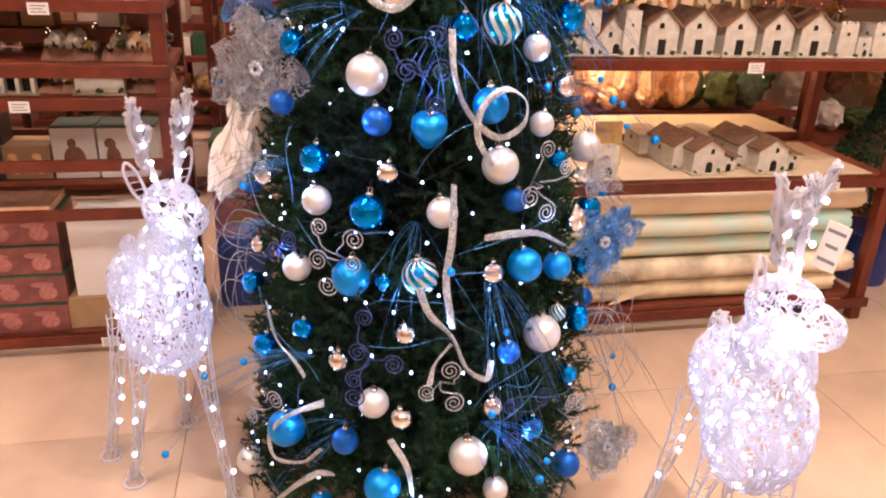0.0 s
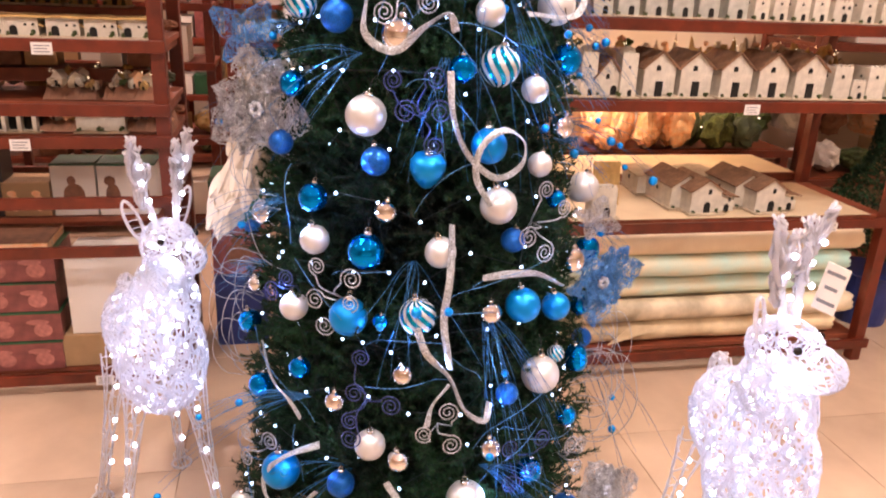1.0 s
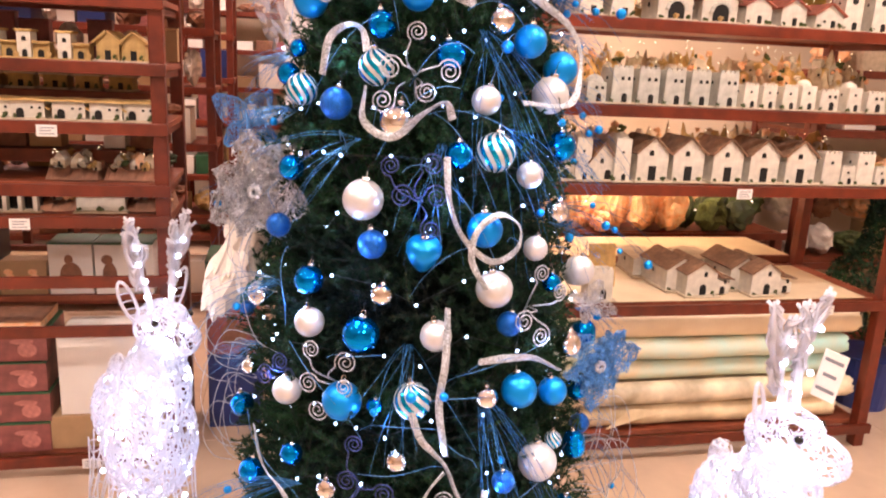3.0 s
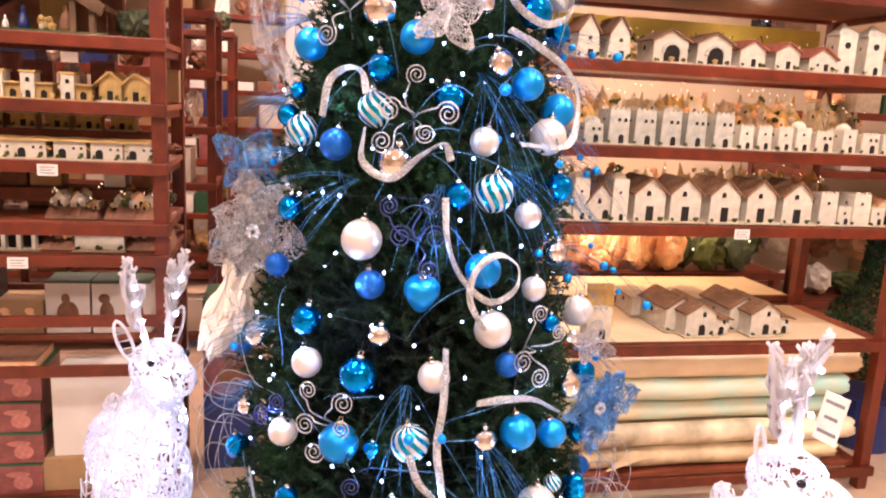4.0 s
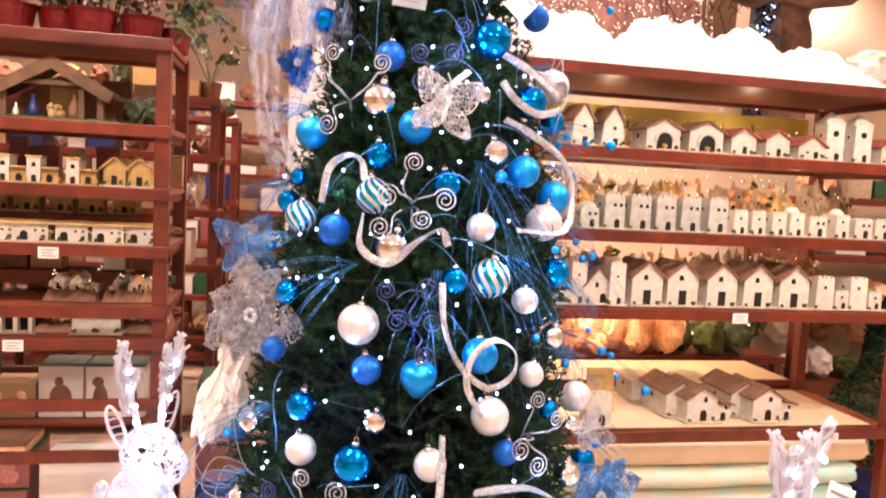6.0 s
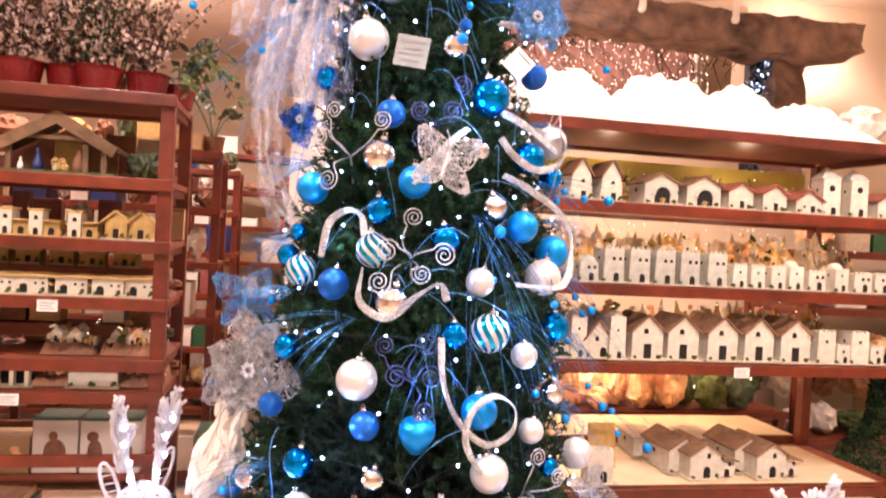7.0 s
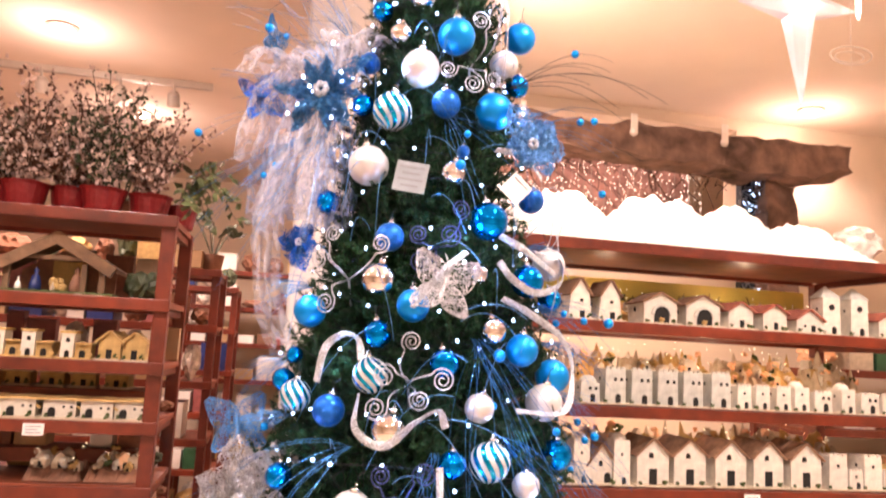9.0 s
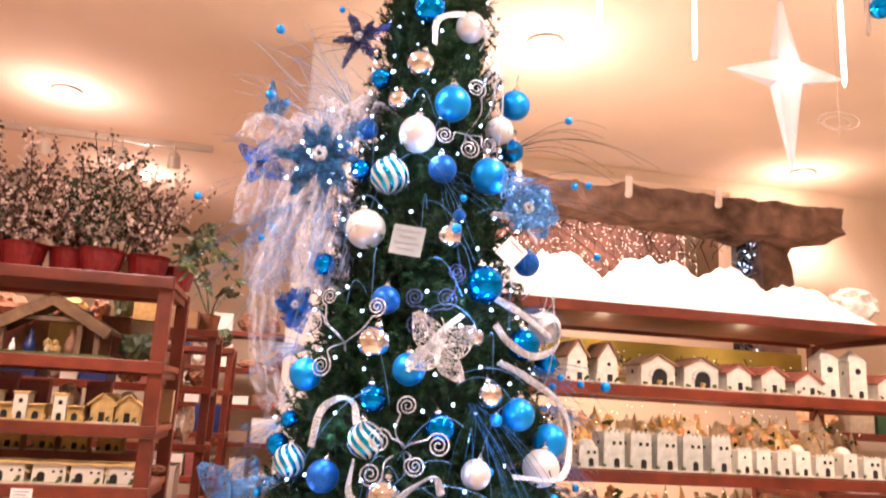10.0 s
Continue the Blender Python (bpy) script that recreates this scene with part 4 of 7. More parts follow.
def fairy_lights():
    th = thing("fairy_lights", Matrix(), "string of small cool white LED lights on dark wire", "string lights")
    r = random.Random(21)
    led = bpy.data.meshes.new("led")
    b = sphere(0.0033, seg=8, rings=6)
    b.to_mesh(led)
    b.free()
    led.materials.append(M["led"])
    line, z, a = [], 0.15, 0.0
    while z < 2.75:
        a += r.uniform(0.16, 0.34) / max(0.35, rad(z) * 3)
        z += 0.0046 * r.uniform(0.4, 1.6)
        rr = rad(z) * r.uniform(0.84, 1.04)
        p = Vector((AX + rr * math.cos(a), AY + rr * math.sin(a), z + r.uniform(-0.03, 0.03)))
        line.append(p)
        if math.sin(a) < 0.25:
            part("led", led, None, th, m=Matrix.Translation(p + out_normal(p) * 0.006))
    part("cable", tube(line, 0.0012, sides=3), M["wire"], th)
    # the cool light that the string throws on the branches
    for k in range(22):
        z = 0.32 + 0.098 * k
        x = rad(z) * 0.82 * math.sin(k * 2.3)
        lamp("led_glow", "POINT", Matrix.Translation(on_tree(x, z, 0.045)), 0.42 if z < 1.3 else 0.22, (0.30, 0.50, 1.0), 0.005)


fairy_lights()


def petal_flower(c, size, material, label, petals=6, seed=0, face=(0, -1, 0.1), slim=0.36):
    """A glitter poinsettia: open wire-edged petals in two rings round a bead centre."""
    r = random.Random(seed)
    th = thing("glitter_flower", look(c, Vector(c) + Vector(face)) @ pose(0, 0, 0, 0, 180, 0), label, "artificial flower", "glitter flowers")
    for ring, (k, ln, lift) in enumerate(((petals, 1.0, 0.25), (petals - 1, 0.62, 0.6))):
        for i in range(k):
            a = 2 * math.pi * (i + 0.5 * ring) / k + r.uniform(-.28, .28)
            L = size / 2 * ln * r.uniform(0.62, 1.15)
            def leafy(t, e):
                w = L * slim * max(0.0, math.sin(math.pi * (t * 0.9 + 0.05))) ** 0.8 * (1 + 0.15 * math.sin(23 * t + i))
                x, y, h = L * t, e * w * 0.9, lift * L * (t - 0.55 * t * t) + 0.10 * w * e * e
                return Vector((x * math.cos(a) - y * math.sin(a), x * math.sin(a) + y * math.cos(a), h))

            b = bmesh.new()
            tube([leafy(t, 1) for t in np.linspace(0, 1, 9)] + [leafy(t, -1) for t in np.linspace(1, 0, 9)], size * 0.0045, sides=4, bm=b)
            for _ in range(100):
                t, e = r.random(), r.uniform(-0.95, 0.95)
                pts = [leafy(t, e)]
                for _k in range(4):
                    t, e = min(1.06, max(0.02, t + r.uniform(-.15, .15))), min(1.5, max(-1.5, e + r.uniform(-.8, .8)))
                    pts.append(leafy(t, e) + Vector((0, 0, r.uniform(-.04, .04) * size)))
                tube(pts, size * 0.0052, sides=3, bm=b)
            part("petal", b, material, th)
    bd = bmesh.new()
    for i in range(7):
        a = i * 0.9
        bmesh.ops.create_icosphere(bd, subdivisions=1, radius=size * 0.035, matrix=Matrix.Translation((size * 0.05 * math.cos(a), size * 0.05 * math.sin(a), size * 0.08)))
    part("stamen", bd, M["curl"], th)
    return th


def butterfly(c, size, material, label, turn, seed=0):
    """Lace wings of glittered wire round a slim body."""
    r = random.Random(seed)
    th = thing("butterfly", Matrix.Translation(c) @ Euler([radians(q) for q in turn]).to_matrix().to_4x4(), label, "butterfly ornament", "butterfly ornaments")
    for sx in (-1, 1):
        for up, (L, W, ang) in enumerate(((0.52, 0.34, 48), (0.40, 0.26, -38))):
            b = bmesh.new()
            ca, sa = math.cos(radians(ang)), math.sin(radians(ang))

            def at_wing(t, e):
                w = W * math.sin(math.pi * (0.12 + 0.80 * t)) * (1 + 0.1 * math.sin(6 * t))
                x, y = L * t, e * w * 0.5
                return Vector((sx * (x * ca - y * sa), 0.10 * x * (1.2 - t), x * sa + y * ca)) * size * 1.15

            rim = [at_wing(t, 1) for t in np.linspace(0, 1, 12)] + [at_wing(t, -1) for t in np.linspace(1, 0, 12)]
            tube(rim, size * 0.007, sides=4, bm=b)
            for i in range(80):
                t, e = r.random(), r.uniform(-0.95, 0.95)
                pts = [at_wing(t, e)]
                for _ in range(5):
                    t, e = min(1, max(0.02, t + r.uniform(-.16, .16))), min(1, max(-1, e + r.uniform(-.5, .5)))
                    pts.append(at_wing(t, e) + Vector((0, r.uniform(-.01, .01) * size, 0)))
                tube(pts, size * 0.0048, sides=3, bm=b)
            part("wing", b, material, th)
    part("body", tube([(0, 0, -0.16 * size), (0, -0.02 * size, 0), (0, 0, 0.18 * size)], size * 0.03, size * 0.022, 8), material, th)
    for sx in (-1, 1):
        part("feeler", tube([(0, 0, 0.17 * size), (sx * 0.05 * size, -0.03, 0.3 * size), (sx * 0.10 * size, -0.03, 0.38 * size)], size * 0.006, sides=4), material, th)


butterfly((-0.01, 1.44, 1.61), 0.150, M["lace_silver"], "silver glitter wire lace butterfly perched on the tree", (-15, 12, 10), 1)
butterfly((-0.442, 1.69, 1.305), 0.150, M["lace_blue"], "pale blue glitter lace butterfly at the side of the tree", (-10, -8, 20), 2)
butterfly((0.335, 1.63, 0.945), 0.105, M["lace_silver"], "small silver lace butterfly among the branches", (10, 60, 0), 3)
butterfly((-0.435, 1.70, 2.18), 0.115, M["frond"], "turquoise glitter butterfly on a wire above the bow", (0, 20, 75), 4)
butterfly((-0.455, 1.68, 2.045), 0.125, M["royal"], "bright blue glitter butterfly beside the bow", (-20, 70, 10), 5)
petal_flower((-0.400, 1.62, 1.165), 0.235, M["lace_silver"], "silver glitter poinsettia at the side of the tree", 7, 1, (-0.3, -1, 0.1), 0.30)
petal_flower((0.370, 1.66, 0.790), 0.20, M["lace_blue"], "blue glitter poinsettia at the side of the tree", 8, 2, (0.5, -1, 0), 0.26)
petal_flower((0.16, 1.62, 1.945), 0.17, M["lace_blue"], "pale blue glitter poinsettia high on the tree", 6, 3, (0.4, -1, 0.1))
petal_flower((-0.335, 1.68, 1.715), 0.12, M["royal"], "deep blue glitter poinsettia under the bow", 6, 4, (-0.4, -1, 0))
petal_flower((0.45, 1.68, 0.19), 0.20, M["lace_silver"], "silver glitter poinsettia near the foot of the tree", 6, 5, (0.5, -1, 0.3))
petal_flower((-0.245, 1.70, 2.375), 0.155, M["curl_blue"], "dark blue glitter flower with narrow petals near the tree top", 6, 6, (-0.5, -1, 0.2), 0.13)
petal_flower((-0.305, 1.66, 2.055), 0.25, M["frond"], "large deep blue glitter flower with narrow petals in the bow", 8, 7, (-0.2, -1, 0.1), 0.15)


def cloth(name, path, width, material, label, category, folds=5, seed=0, fold=0.02, flare=0.0):
    """A hanging strip of net along a path, gathered into folds."""
    pts = smooth_line(path, 10)
    vs, fs, n = [], [], 28
    for i, p in enumerate(pts):
        t = i / (len(pts) - 1)
        for k in range(n + 1):
            s = k / n - 0.5
            w = width * (1 + flare * t)
            vs.append(p + Vector((s * w + 0.012 * noise.noise(Vector((k * .3, i * .2, seed))), fold * math.sin(folds * 2 * math.pi * s + seed) + 0.015 * noise.noise(Vector((s * 4, t * 6, seed))), 0.02 * math.sin(9 * s + seed) * t)))
            if i and k < n:
                a = i * (n + 1) + k
                fs.append((a - n - 1, a - n, a + 1, a))
    me = raw(name, vs, fs)
    me.materials.append(material)
    me.polygons.foreach_set("use_smooth", [True] * len(me.polygons))
    return tagged(new(name, me), label, category)


cloth("tulle_drape", [(-0.33, 1.74, 2.12), (-0.36, 1.72, 1.98), (-0.37, 1.73, 1.86), (-0.36, 1.74, 1.76)], 0.17, M["tulle_blue"], "bluish net tulle hanging below the bow", "tulle", 5, 1, 0.03, 0.3)
cloth("tulle_drape", [(-0.26, 1.76, 2.2), (-0.33, 1.71, 2.14), (-0.40, 1.70, 2.05), (-0.43, 1.72, 1.92)], 0.13, M["tulle"], "white net tulle puffed out of the bow", "tulle", 4, 2, 0.035, 0.5)
for path, w, kind, seed in (([(-0.30, 1.70, 2.06), (-0.36, 1.68, 2.13), (-0.41, 1.69, 2.15), (-0.45, 1.72, 2.10)], 0.10, "tulle", 5),
                            ([(-0.28, 1.70, 2.08), (-0.27, 1.67, 2.16), (-0.24, 1.68, 2.20), (-0.20, 1.72, 2.17)], 0.11, "tulle", 6),
                            ([(-0.32, 1.69, 2.02), (-0.34, 1.66, 1.93), (-0.36, 1.67, 1.84), (-0.39, 1.70, 1.77)], 0.11, "tulle", 7),
                            ([(-0.27, 1.70, 2.0), (-0.265, 1.66, 1.92), (-0.27, 1.66, 1.83), (-0.285, 1.68, 1.73)], 0.08, "tulle_blue", 8)):
    cloth("tulle_puff", path, w, M[kind], "puffed piece of pale net tulle gathered on the tree", "tulle", 4, seed, 0.028, 0.45)
cloth("organza_ribbon", [(-0.42, 1.79, 1.98), (-0.435, 1.78, 1.86), (-0.437, 1.78, 1.70), (-0.415, 1.78, 1.56), (-0.375, 1.78, 1.48)], 0.06, M["tulle"], "long sheer white organza ribbon hanging beside the tree", "ribbon", 3, 3, 0.006)
for i, (x, z, dx, dz, ln) in enumerate([(-0.22, 2.10, -0.5, 1.1, 0.26), (-0.24, 2.04, -1.0, 0.3, 0.22), (-0.20, 2.2, -0.4, 0.9, 0.24), (-0.24, 1.96, -0.9, -0.8, 0.26), (-0.22, 2.0, -0.4, -1.0, 0.30)]):
    frond(x, z, dx, dz, ln, 13, 90 + i, M["frond"] if i % 2 else M["lace_blue"], 1, 1.68, 0.04, 0.25)
for i, (x, z, dx, dz, ln) in enumerate([(-0.16, 2.14, -0.5, 1.0, 0.30), (-0.10, 2.34, -0.6, 0.8, 0.26), (0.18, 2.10, 0.8, 0.9, 0.30), (0.20, 1.95, 1.0, 0.35, 0.26)]):
    frond(x, z, dx, dz, ln, 9, 120 + i, M["wire"], 1, 1.70, 0.04, 0.55)
# light that the strings throw on the branches round them
for x, z in ((-0.22, 0.45), (0.18, 0.40), (-0.02, 0.75), (0.26, 0.80), (-0.24, 0.95), (0.05, 1.18), (0.22, 1.32), (-0.16, 1.45), (0.08, 1.72), (0.0, 2.05)):
    lamp("string_glow", "POINT", Matrix.Translation(on_tree(x, z, 0.03)), 0.5, (0.34, 0.54, 1.0), 0.02)
# bow light cluster
bow = thing("bow_lights", Matrix(), "cluster of cool LED lights inside the blue bow", "string lights")
rb = random.Random(8)
ledm = sphere(0.0038, seg=8, rings=6)
led_mesh = bpy.data.meshes.new("bow_led")
ledm.to_mesh(led_mesh)
ledm.free()
led_mesh.materials.append(M["led"])
for i in range(18):
    part("led", led_mesh, None, bow, m=Matrix.Translation((-0.30 + rb.gauss(0, 0.035), 1.64 + rb.gauss(0, 0.02), 2.04 + rb.gauss(0, 0.04))))
part("cable", tube([(-0.24, 1.7, 2.0), (-0.30, 1.65, 2.03), (-0.34, 1.66, 2.06)], 0.0015, sides=3), M["wire"], bow)


def wire_loops(x, z, side, n, seed, reach):
    """Thin springy glitter wires that bow out of the branches and curl back."""
    r = random.Random(seed)
    th = thing("wire_loop_pick", Matrix(), "pick of thin curling silver wires at the side of the tree", "tree pick", "wire loop picks")
    for _ in range(n):
        p = on_tree(x + r.uniform(-.03, .03), z + r.uniform(-.06, .06), -0.01)
        out, drop = reach * r.uniform(0.5, 1.1), r.uniform(0.06, 0.22)
        y = r.uniform(-0.08, 0.02)
        line = smooth_line([p, p + Vector((side * out * 0.7, y, 0.03)), p + Vector((side * out, y * 1.4, -drop * 0.4)), p + Vector((side * out * 0.75, y, -drop)), p + Vector((side * out * 0.2, y * 0.5, -drop * 1.2))], 6)
        part("wire", tube(line, 0.0013, 0.0009, 4), M["curl"], th, smooth=True)


for x, z, side, n, seed, reach in ((-0.37, 0.82, -1, 6, 1, 0.10), (-0.39, 0.66, -1, 5, 2, 0.10), (0.40, 0.66, 1, 7, 3, 0.11), (0.41, 0.52, 1, 5, 4, 0.12), (-0.30, 1.12, -1, 5, 5, 0.12),
                                   (0.22, 1.80, 1, 4, 6, 0.08), (-0.16, 2.28, -1, 6, 7, 0.08), (0.12, 2.30, 1, 5, 8, 0.07)):
    wire_loops(x, z, side, n, seed, reach)


def felt_garland():
    """Overlapping cream felt lobes hanging from a cord beside the tree."""
    th = thing("felt_garland", Matrix(), "cream felt garland of overlapping pointed lobes beside the tree", "garland")
    r = random.Random(3)
    spine = smooth_line([(-0.375, 1.77, 1.27), (-0.41, 1.76, 1.17), (-0.445, 1.75, 1.07), (-0.485, 1.74, 0.98), (-0.525, 1.74, 0.90)], 12)
    part("cord", tube(spine, 0.003, sides=5), M["felt"], th)
    for i, p in enumerate(spine):
        t = i / (len(spine) - 1)
        for k in range(7 if t < 0.7 else 4):
            ln, w = r.uniform(0.045, 0.080), r.uniform(0.011, 0.019)
            a = radians(r.uniform(-28, 22) - 10)
            o = Vector((r.uniform(-0.060, 0.055) * (1 - 0.55 * t), r.uniform(-0.03, 0.02), r.uniform(-0.01, 0.01)))
            d, sd = Vector((math.sin(a), r.uniform(-.15, .1), -math.cos(a))), Vector((math.cos(a), r.uniform(-.4, .4), math.sin(a)))
            vs, fs = [], []
            for s in range(7):
                q = s / 6
                ww = w * math.sin(math.pi * (0.12 + 0.85 * q)) ** 0.7
                c = p + o + d * ln * q
                vs += [c - sd * ww, c + Vector((0, -0.006, 0)), c + sd * ww]
                if s:
                    fs += [(3 * s - 3, 3 * s - 2, 3 * s + 1, 3 * s), (3 * s - 2, 3 * s - 1, 3 * s + 2, 3 * s + 1)]
            me = raw("lobe", vs, fs)
            me.materials.append(M["felt"])
            part("lobe", me, None, th).modifiers.new("thick", "SOLIDIFY").thickness = 0.003


felt_garland()


def card(m, w, h, label, lines=4, stock="card"):
    """A hung card with plain bars of print."""
    th = thing("price_card", m, label, "tag", "price cards")
    sheet = part("sheet", box(-w / 2, w / 2, -0.0008, 0.0008, -h / 2, h / 2), M[stock], th)
    for i in range(lines):
        z = h * (0.32 - 0.62 * i / max(1, lines - 1))
        ln = w * (0.78 if i % 2 == 0 else 0.55)
        part("print_bar", box(-ln / 2, ln / 2, -0.0016, -0.001, z - h * 0.035, z + h * 0.035), M["ink"], sheet)
    return th


card(Matrix.Translation((-0.088, 1.50, 1.835)) @ pose(0, 0, 0, -4, 8, -6), 0.066, 0.062, "clouded white price card with print bars hanging on the tree", 4, "grey_card")
card(Matrix.Translation((0.128, 1.56, 1.835)) @ pose(0, 0, 0, 0, 42, 10), 0.05, 0.05, "small blank white card among the ribbons", 1)


def tinsel_threads():
    """Loose glitter threads that arch over the branches."""
    r = random.Random(77)
    bm = bmesh.new()
    for k in range(70):
        z = r.uniform(0.35, 2.3)
        x = rad(z) * r.uniform(-0.95, 0.85)
        dx, dz = r.uniform(-0.09, 0.09), r.uniform(-0.02, 0.07)
        drop = r.uniform(0.08, 0.20)
        line = []
        for i in range(8):
            s = i / 7
            zz = z + dz * s * 2 - drop * s * s
            xx = max(-rad(zz) * 0.97, min(rad(zz) * 0.97, x + dx * s * 2))
            line.append(on_tree(xx, zz, 0.02 + 0.05 * math.sin(math.pi * min(1, s * 1.1))))
        tube(smooth_line(line, 2), 0.0009, 0.0006, 3, bm)
    tagged(part("tinsel_threads", bm, M["lace_blue"], None), "loose fine blue glitter threads over the fir branches", "tinsel", kind="stuff")


tinsel_threads()

# ---- light-up acrylic reindeer ----
def strands(blobs, n, seed, length=16, step=0.017, r=0.0026):
    """Clear threads laid at random over joined egg shapes. blobs: centre, radii."""
    rg = random.Random(seed)
    bm = bmesh.new()
    blobs = [(Vector(c), Vector(s)) for c, s in blobs]
    weights = [s.x * s.y + s.y * s.z + s.x * s.z for _, s in blobs]

    def inside(p, skip):
        return any(sum(((p[i] - c[i]) / s[i]) ** 2 for i in range(3)) < 0.80 for j, (c, s) in enumerate(blobs) if j != skip)

    for _ in range(n):
        j = rg.choices(range(len(blobs)), weights)[0]
        c, s = blobs[j]
        d = Vector((rg.gauss(0, 1), rg.gauss(0, 1), rg.gauss(0, 1))).normalized()
        t = Vector((rg.gauss(0, 1), rg.gauss(0, 1), rg.gauss(0, 1)))
        pts = []
        for k in range(length):
            p = Vector((c.x + s.x * d.x, c.y + s.y * d.y, c.z + s.z * d.z)) * 1.0
            p = c + (p - c) * (1 + rg.uniform(-0.035, 0.05))
            if inside(p, j):
                break
            pts.append(p)
            t = (t - d * t.dot(d)).normalized()
            t = (t + d.cross(t) * rg.uniform(-0.9, 0.9)).normalized()
            d = (d + t * step / ((s.x + s.y + s.z) / 3)).normalized()
        if len(pts) > 3:
            tube(pts, r * rg.uniform(0.7, 1.3), sides=4, bm=bm)
    return bm


def led_spots(th, blobs, n, seed, mesh):
    rg = random.Random(seed)
    for _ in range(n):
        c, s = rg.choice(blobs)
        d = Vector((rg.gauss(0, 1), rg.gauss(0, 1), rg.gauss(0, 1))).normalized()
        part("led", mesh, None, th, m=Matrix.Translation((c[0] + s[0] * d.x * 0.97, c[1] + s[1] * d.y * 0.97, c[2] + s[2] * d.z * 0.97)))


led_big = bpy.data.meshes.new("deer_led")
_b = sphere(0.0065, seg=10, rings=7)
_b.to_mesh(led_big)
_b.free()
led_big.materials.append(M["led_deer"])


def reindeer(m, label, seed, head_turn, head_at):
    """Faces local -y; stands about 1.07 m to the antlers."""
    th = thing("reindeer_light", m, label, "light-up reindeer", "reindeer")
    body = [((0, 0.07, 0.545), (0.098, 0.15, 0.115)), ((0, -0.055, 0.52), (0.108, 0.115, 0.155)), ((head_at[0] * 0.4, -0.082, 0.665), (0.080, 0.085, 0.12))]
    part("body", strands(body, 520, seed, 17, 0.017, 0.0018), M["acrylic"], th, "clear threads lit from within", True)
    H = pose(head_at[0], head_at[1], 0.825, 0, 0, head_turn) @ Matrix.Scale(0.9, 4)
    head = [((0, 0, 0), (0.068, 0.078, 0.066)), ((0, -0.062, -0.018), (0.050, 0.064, 0.048)), ((0, 0.015, -0.085), (0.064, 0.068, 0.075))]
    hd = part("head", strands(head, 235, seed + 1, 15, 0.013, 0.0016), M["acrylic"], th, "clear threads lit from within", True, m=H)
    for sx in (-1, 1):
        part("eye", sphere(0.009, Matrix.Translation((sx * 0.053, -0.045, 0.030)), 12, 8), M["eye"], hd, "small black bead eye", True)
        rim = [(sx * (0.056 + 0.019 * math.sin(a) + 0.020 * (1 - math.cos(a))), 0.03, 0.020 + 0.056 * (1 - math.cos(a))) for a in np.linspace(0, 2 * math.pi, 17)]
        ear = tube(rim, 0.0045, sides=5)
        rr = random.Random(seed + sx)
        for i in range(9):
            a = rr.uniform(0.3, 2.8)
            p = rim[int(a / 6.28 * 16)]
            q = rim[-1 - int(a / 6.28 * 16)]
            tube([p, ((p[0] + q[0]) / 2, 0.035, (p[2] + q[2]) / 2), q], 0.0022, sides=3, bm=ear)
        part("ear", ear, M["acrylic"], hd)
        an = bmesh.new()
        tube(smooth_line([(sx * 0.030, 0, 0.05), (sx * 0.040, 0.01, 0.11), (sx * 0.056, 0.02, 0.17), (sx * 0.066, 0.02, 0.225)], 5), 0.009, 0.006, 6, an)
        for i, (z, dx, ln) in enumerate(((0.10, 0.8, 0.065), (0.12, -0.6, 0.09), (0.145, 1.0, 0.10), (0.165, -0.5, 0.085), (0.19, 0.7, 0.085))):
            a = Vector((sx * (0.04 + (z - 0.07) * 0.25), 0.015, z))
            b = a + Vector((sx * dx * ln * 0.26, rr.uniform(-.03, .02), ln * 0.9))
            tube(smooth_line([a, (a + b) / 2 + Vector((sx * 0.012, 0, -0.008)), b], 4), 0.007, 0.0045, 5, an)
            for _ in range(7):
                pts = []
                for q in range(6):
                    o = Vector((rr.uniform(-.012, .012), rr.uniform(-.012, .012), rr.uniform(-.006, .006)))
                    pts.append(a.lerp(b, q / 5) + o)
                tube(pts, 0.0042, sides=4, bm=an)
        part("antler", an, M["acrylic"], hd, "clear acrylic antler", True, m=Matrix.Translation((0, 0, 0.06)) @ Matrix.Diagonal((1.0, 1, 1.14, 1)) @ Matrix.Translation((0, 0, -0.06)))
        for i in range(4):
            part("led", led_big, None, hd, m=Matrix.Translation((sx * (0.040 + 0.009 * i), 0.004 - 0.012 * (i % 2), 0.085 + 0.045 * i)))
    # legs: where each one leaves the body, and where it stands
    for k, (x0, y0, x1, y1) in enumerate(((-0.062, -0.055, -0.120, 0.010), (0.062, -0.065, 0.070, -0.235), (-0.062, 0.130, -0.140, 0.165), (0.062, 0.130, 0.100, 0.200))):
        lg = bmesh.new()
        rr = random.Random(seed * 3 + k)

        def shank(t):
            return Vector((x0 + (x1 - x0) * t, y0 + (y1 - y0) * t, 0.47 - 0.465 * t)), 0.030 * (1 - t) ** 3 + 0.012 + (0.008 if t > 0.93 else 0)

        for j in range(6):
            a = 2 * math.pi * j / 6
            pts = []
            for i in range(15):
                c, R = shank(i / 14)
                a2 = a + i / 14 * rr.uniform(-0.8, 0.8)
                pts.append(c + Vector((R * math.cos(a2), R * math.sin(a2), 0)))
            tube(pts, 0.0024, sides=4, bm=lg)
        for i in range(8):
            c, R = shank((i + 0.5) / 8)
            tube([c + Vector((R * math.cos(a), R * math.sin(a), 0.012 * math.sin(3 * a + i))) for a in np.linspace(0, rr.uniform(3, 6), 9)], 0.0022, sides=4, bm=lg)
        leg = part("leg", lg, M["acrylic"], th, "clear acrylic leg", True)
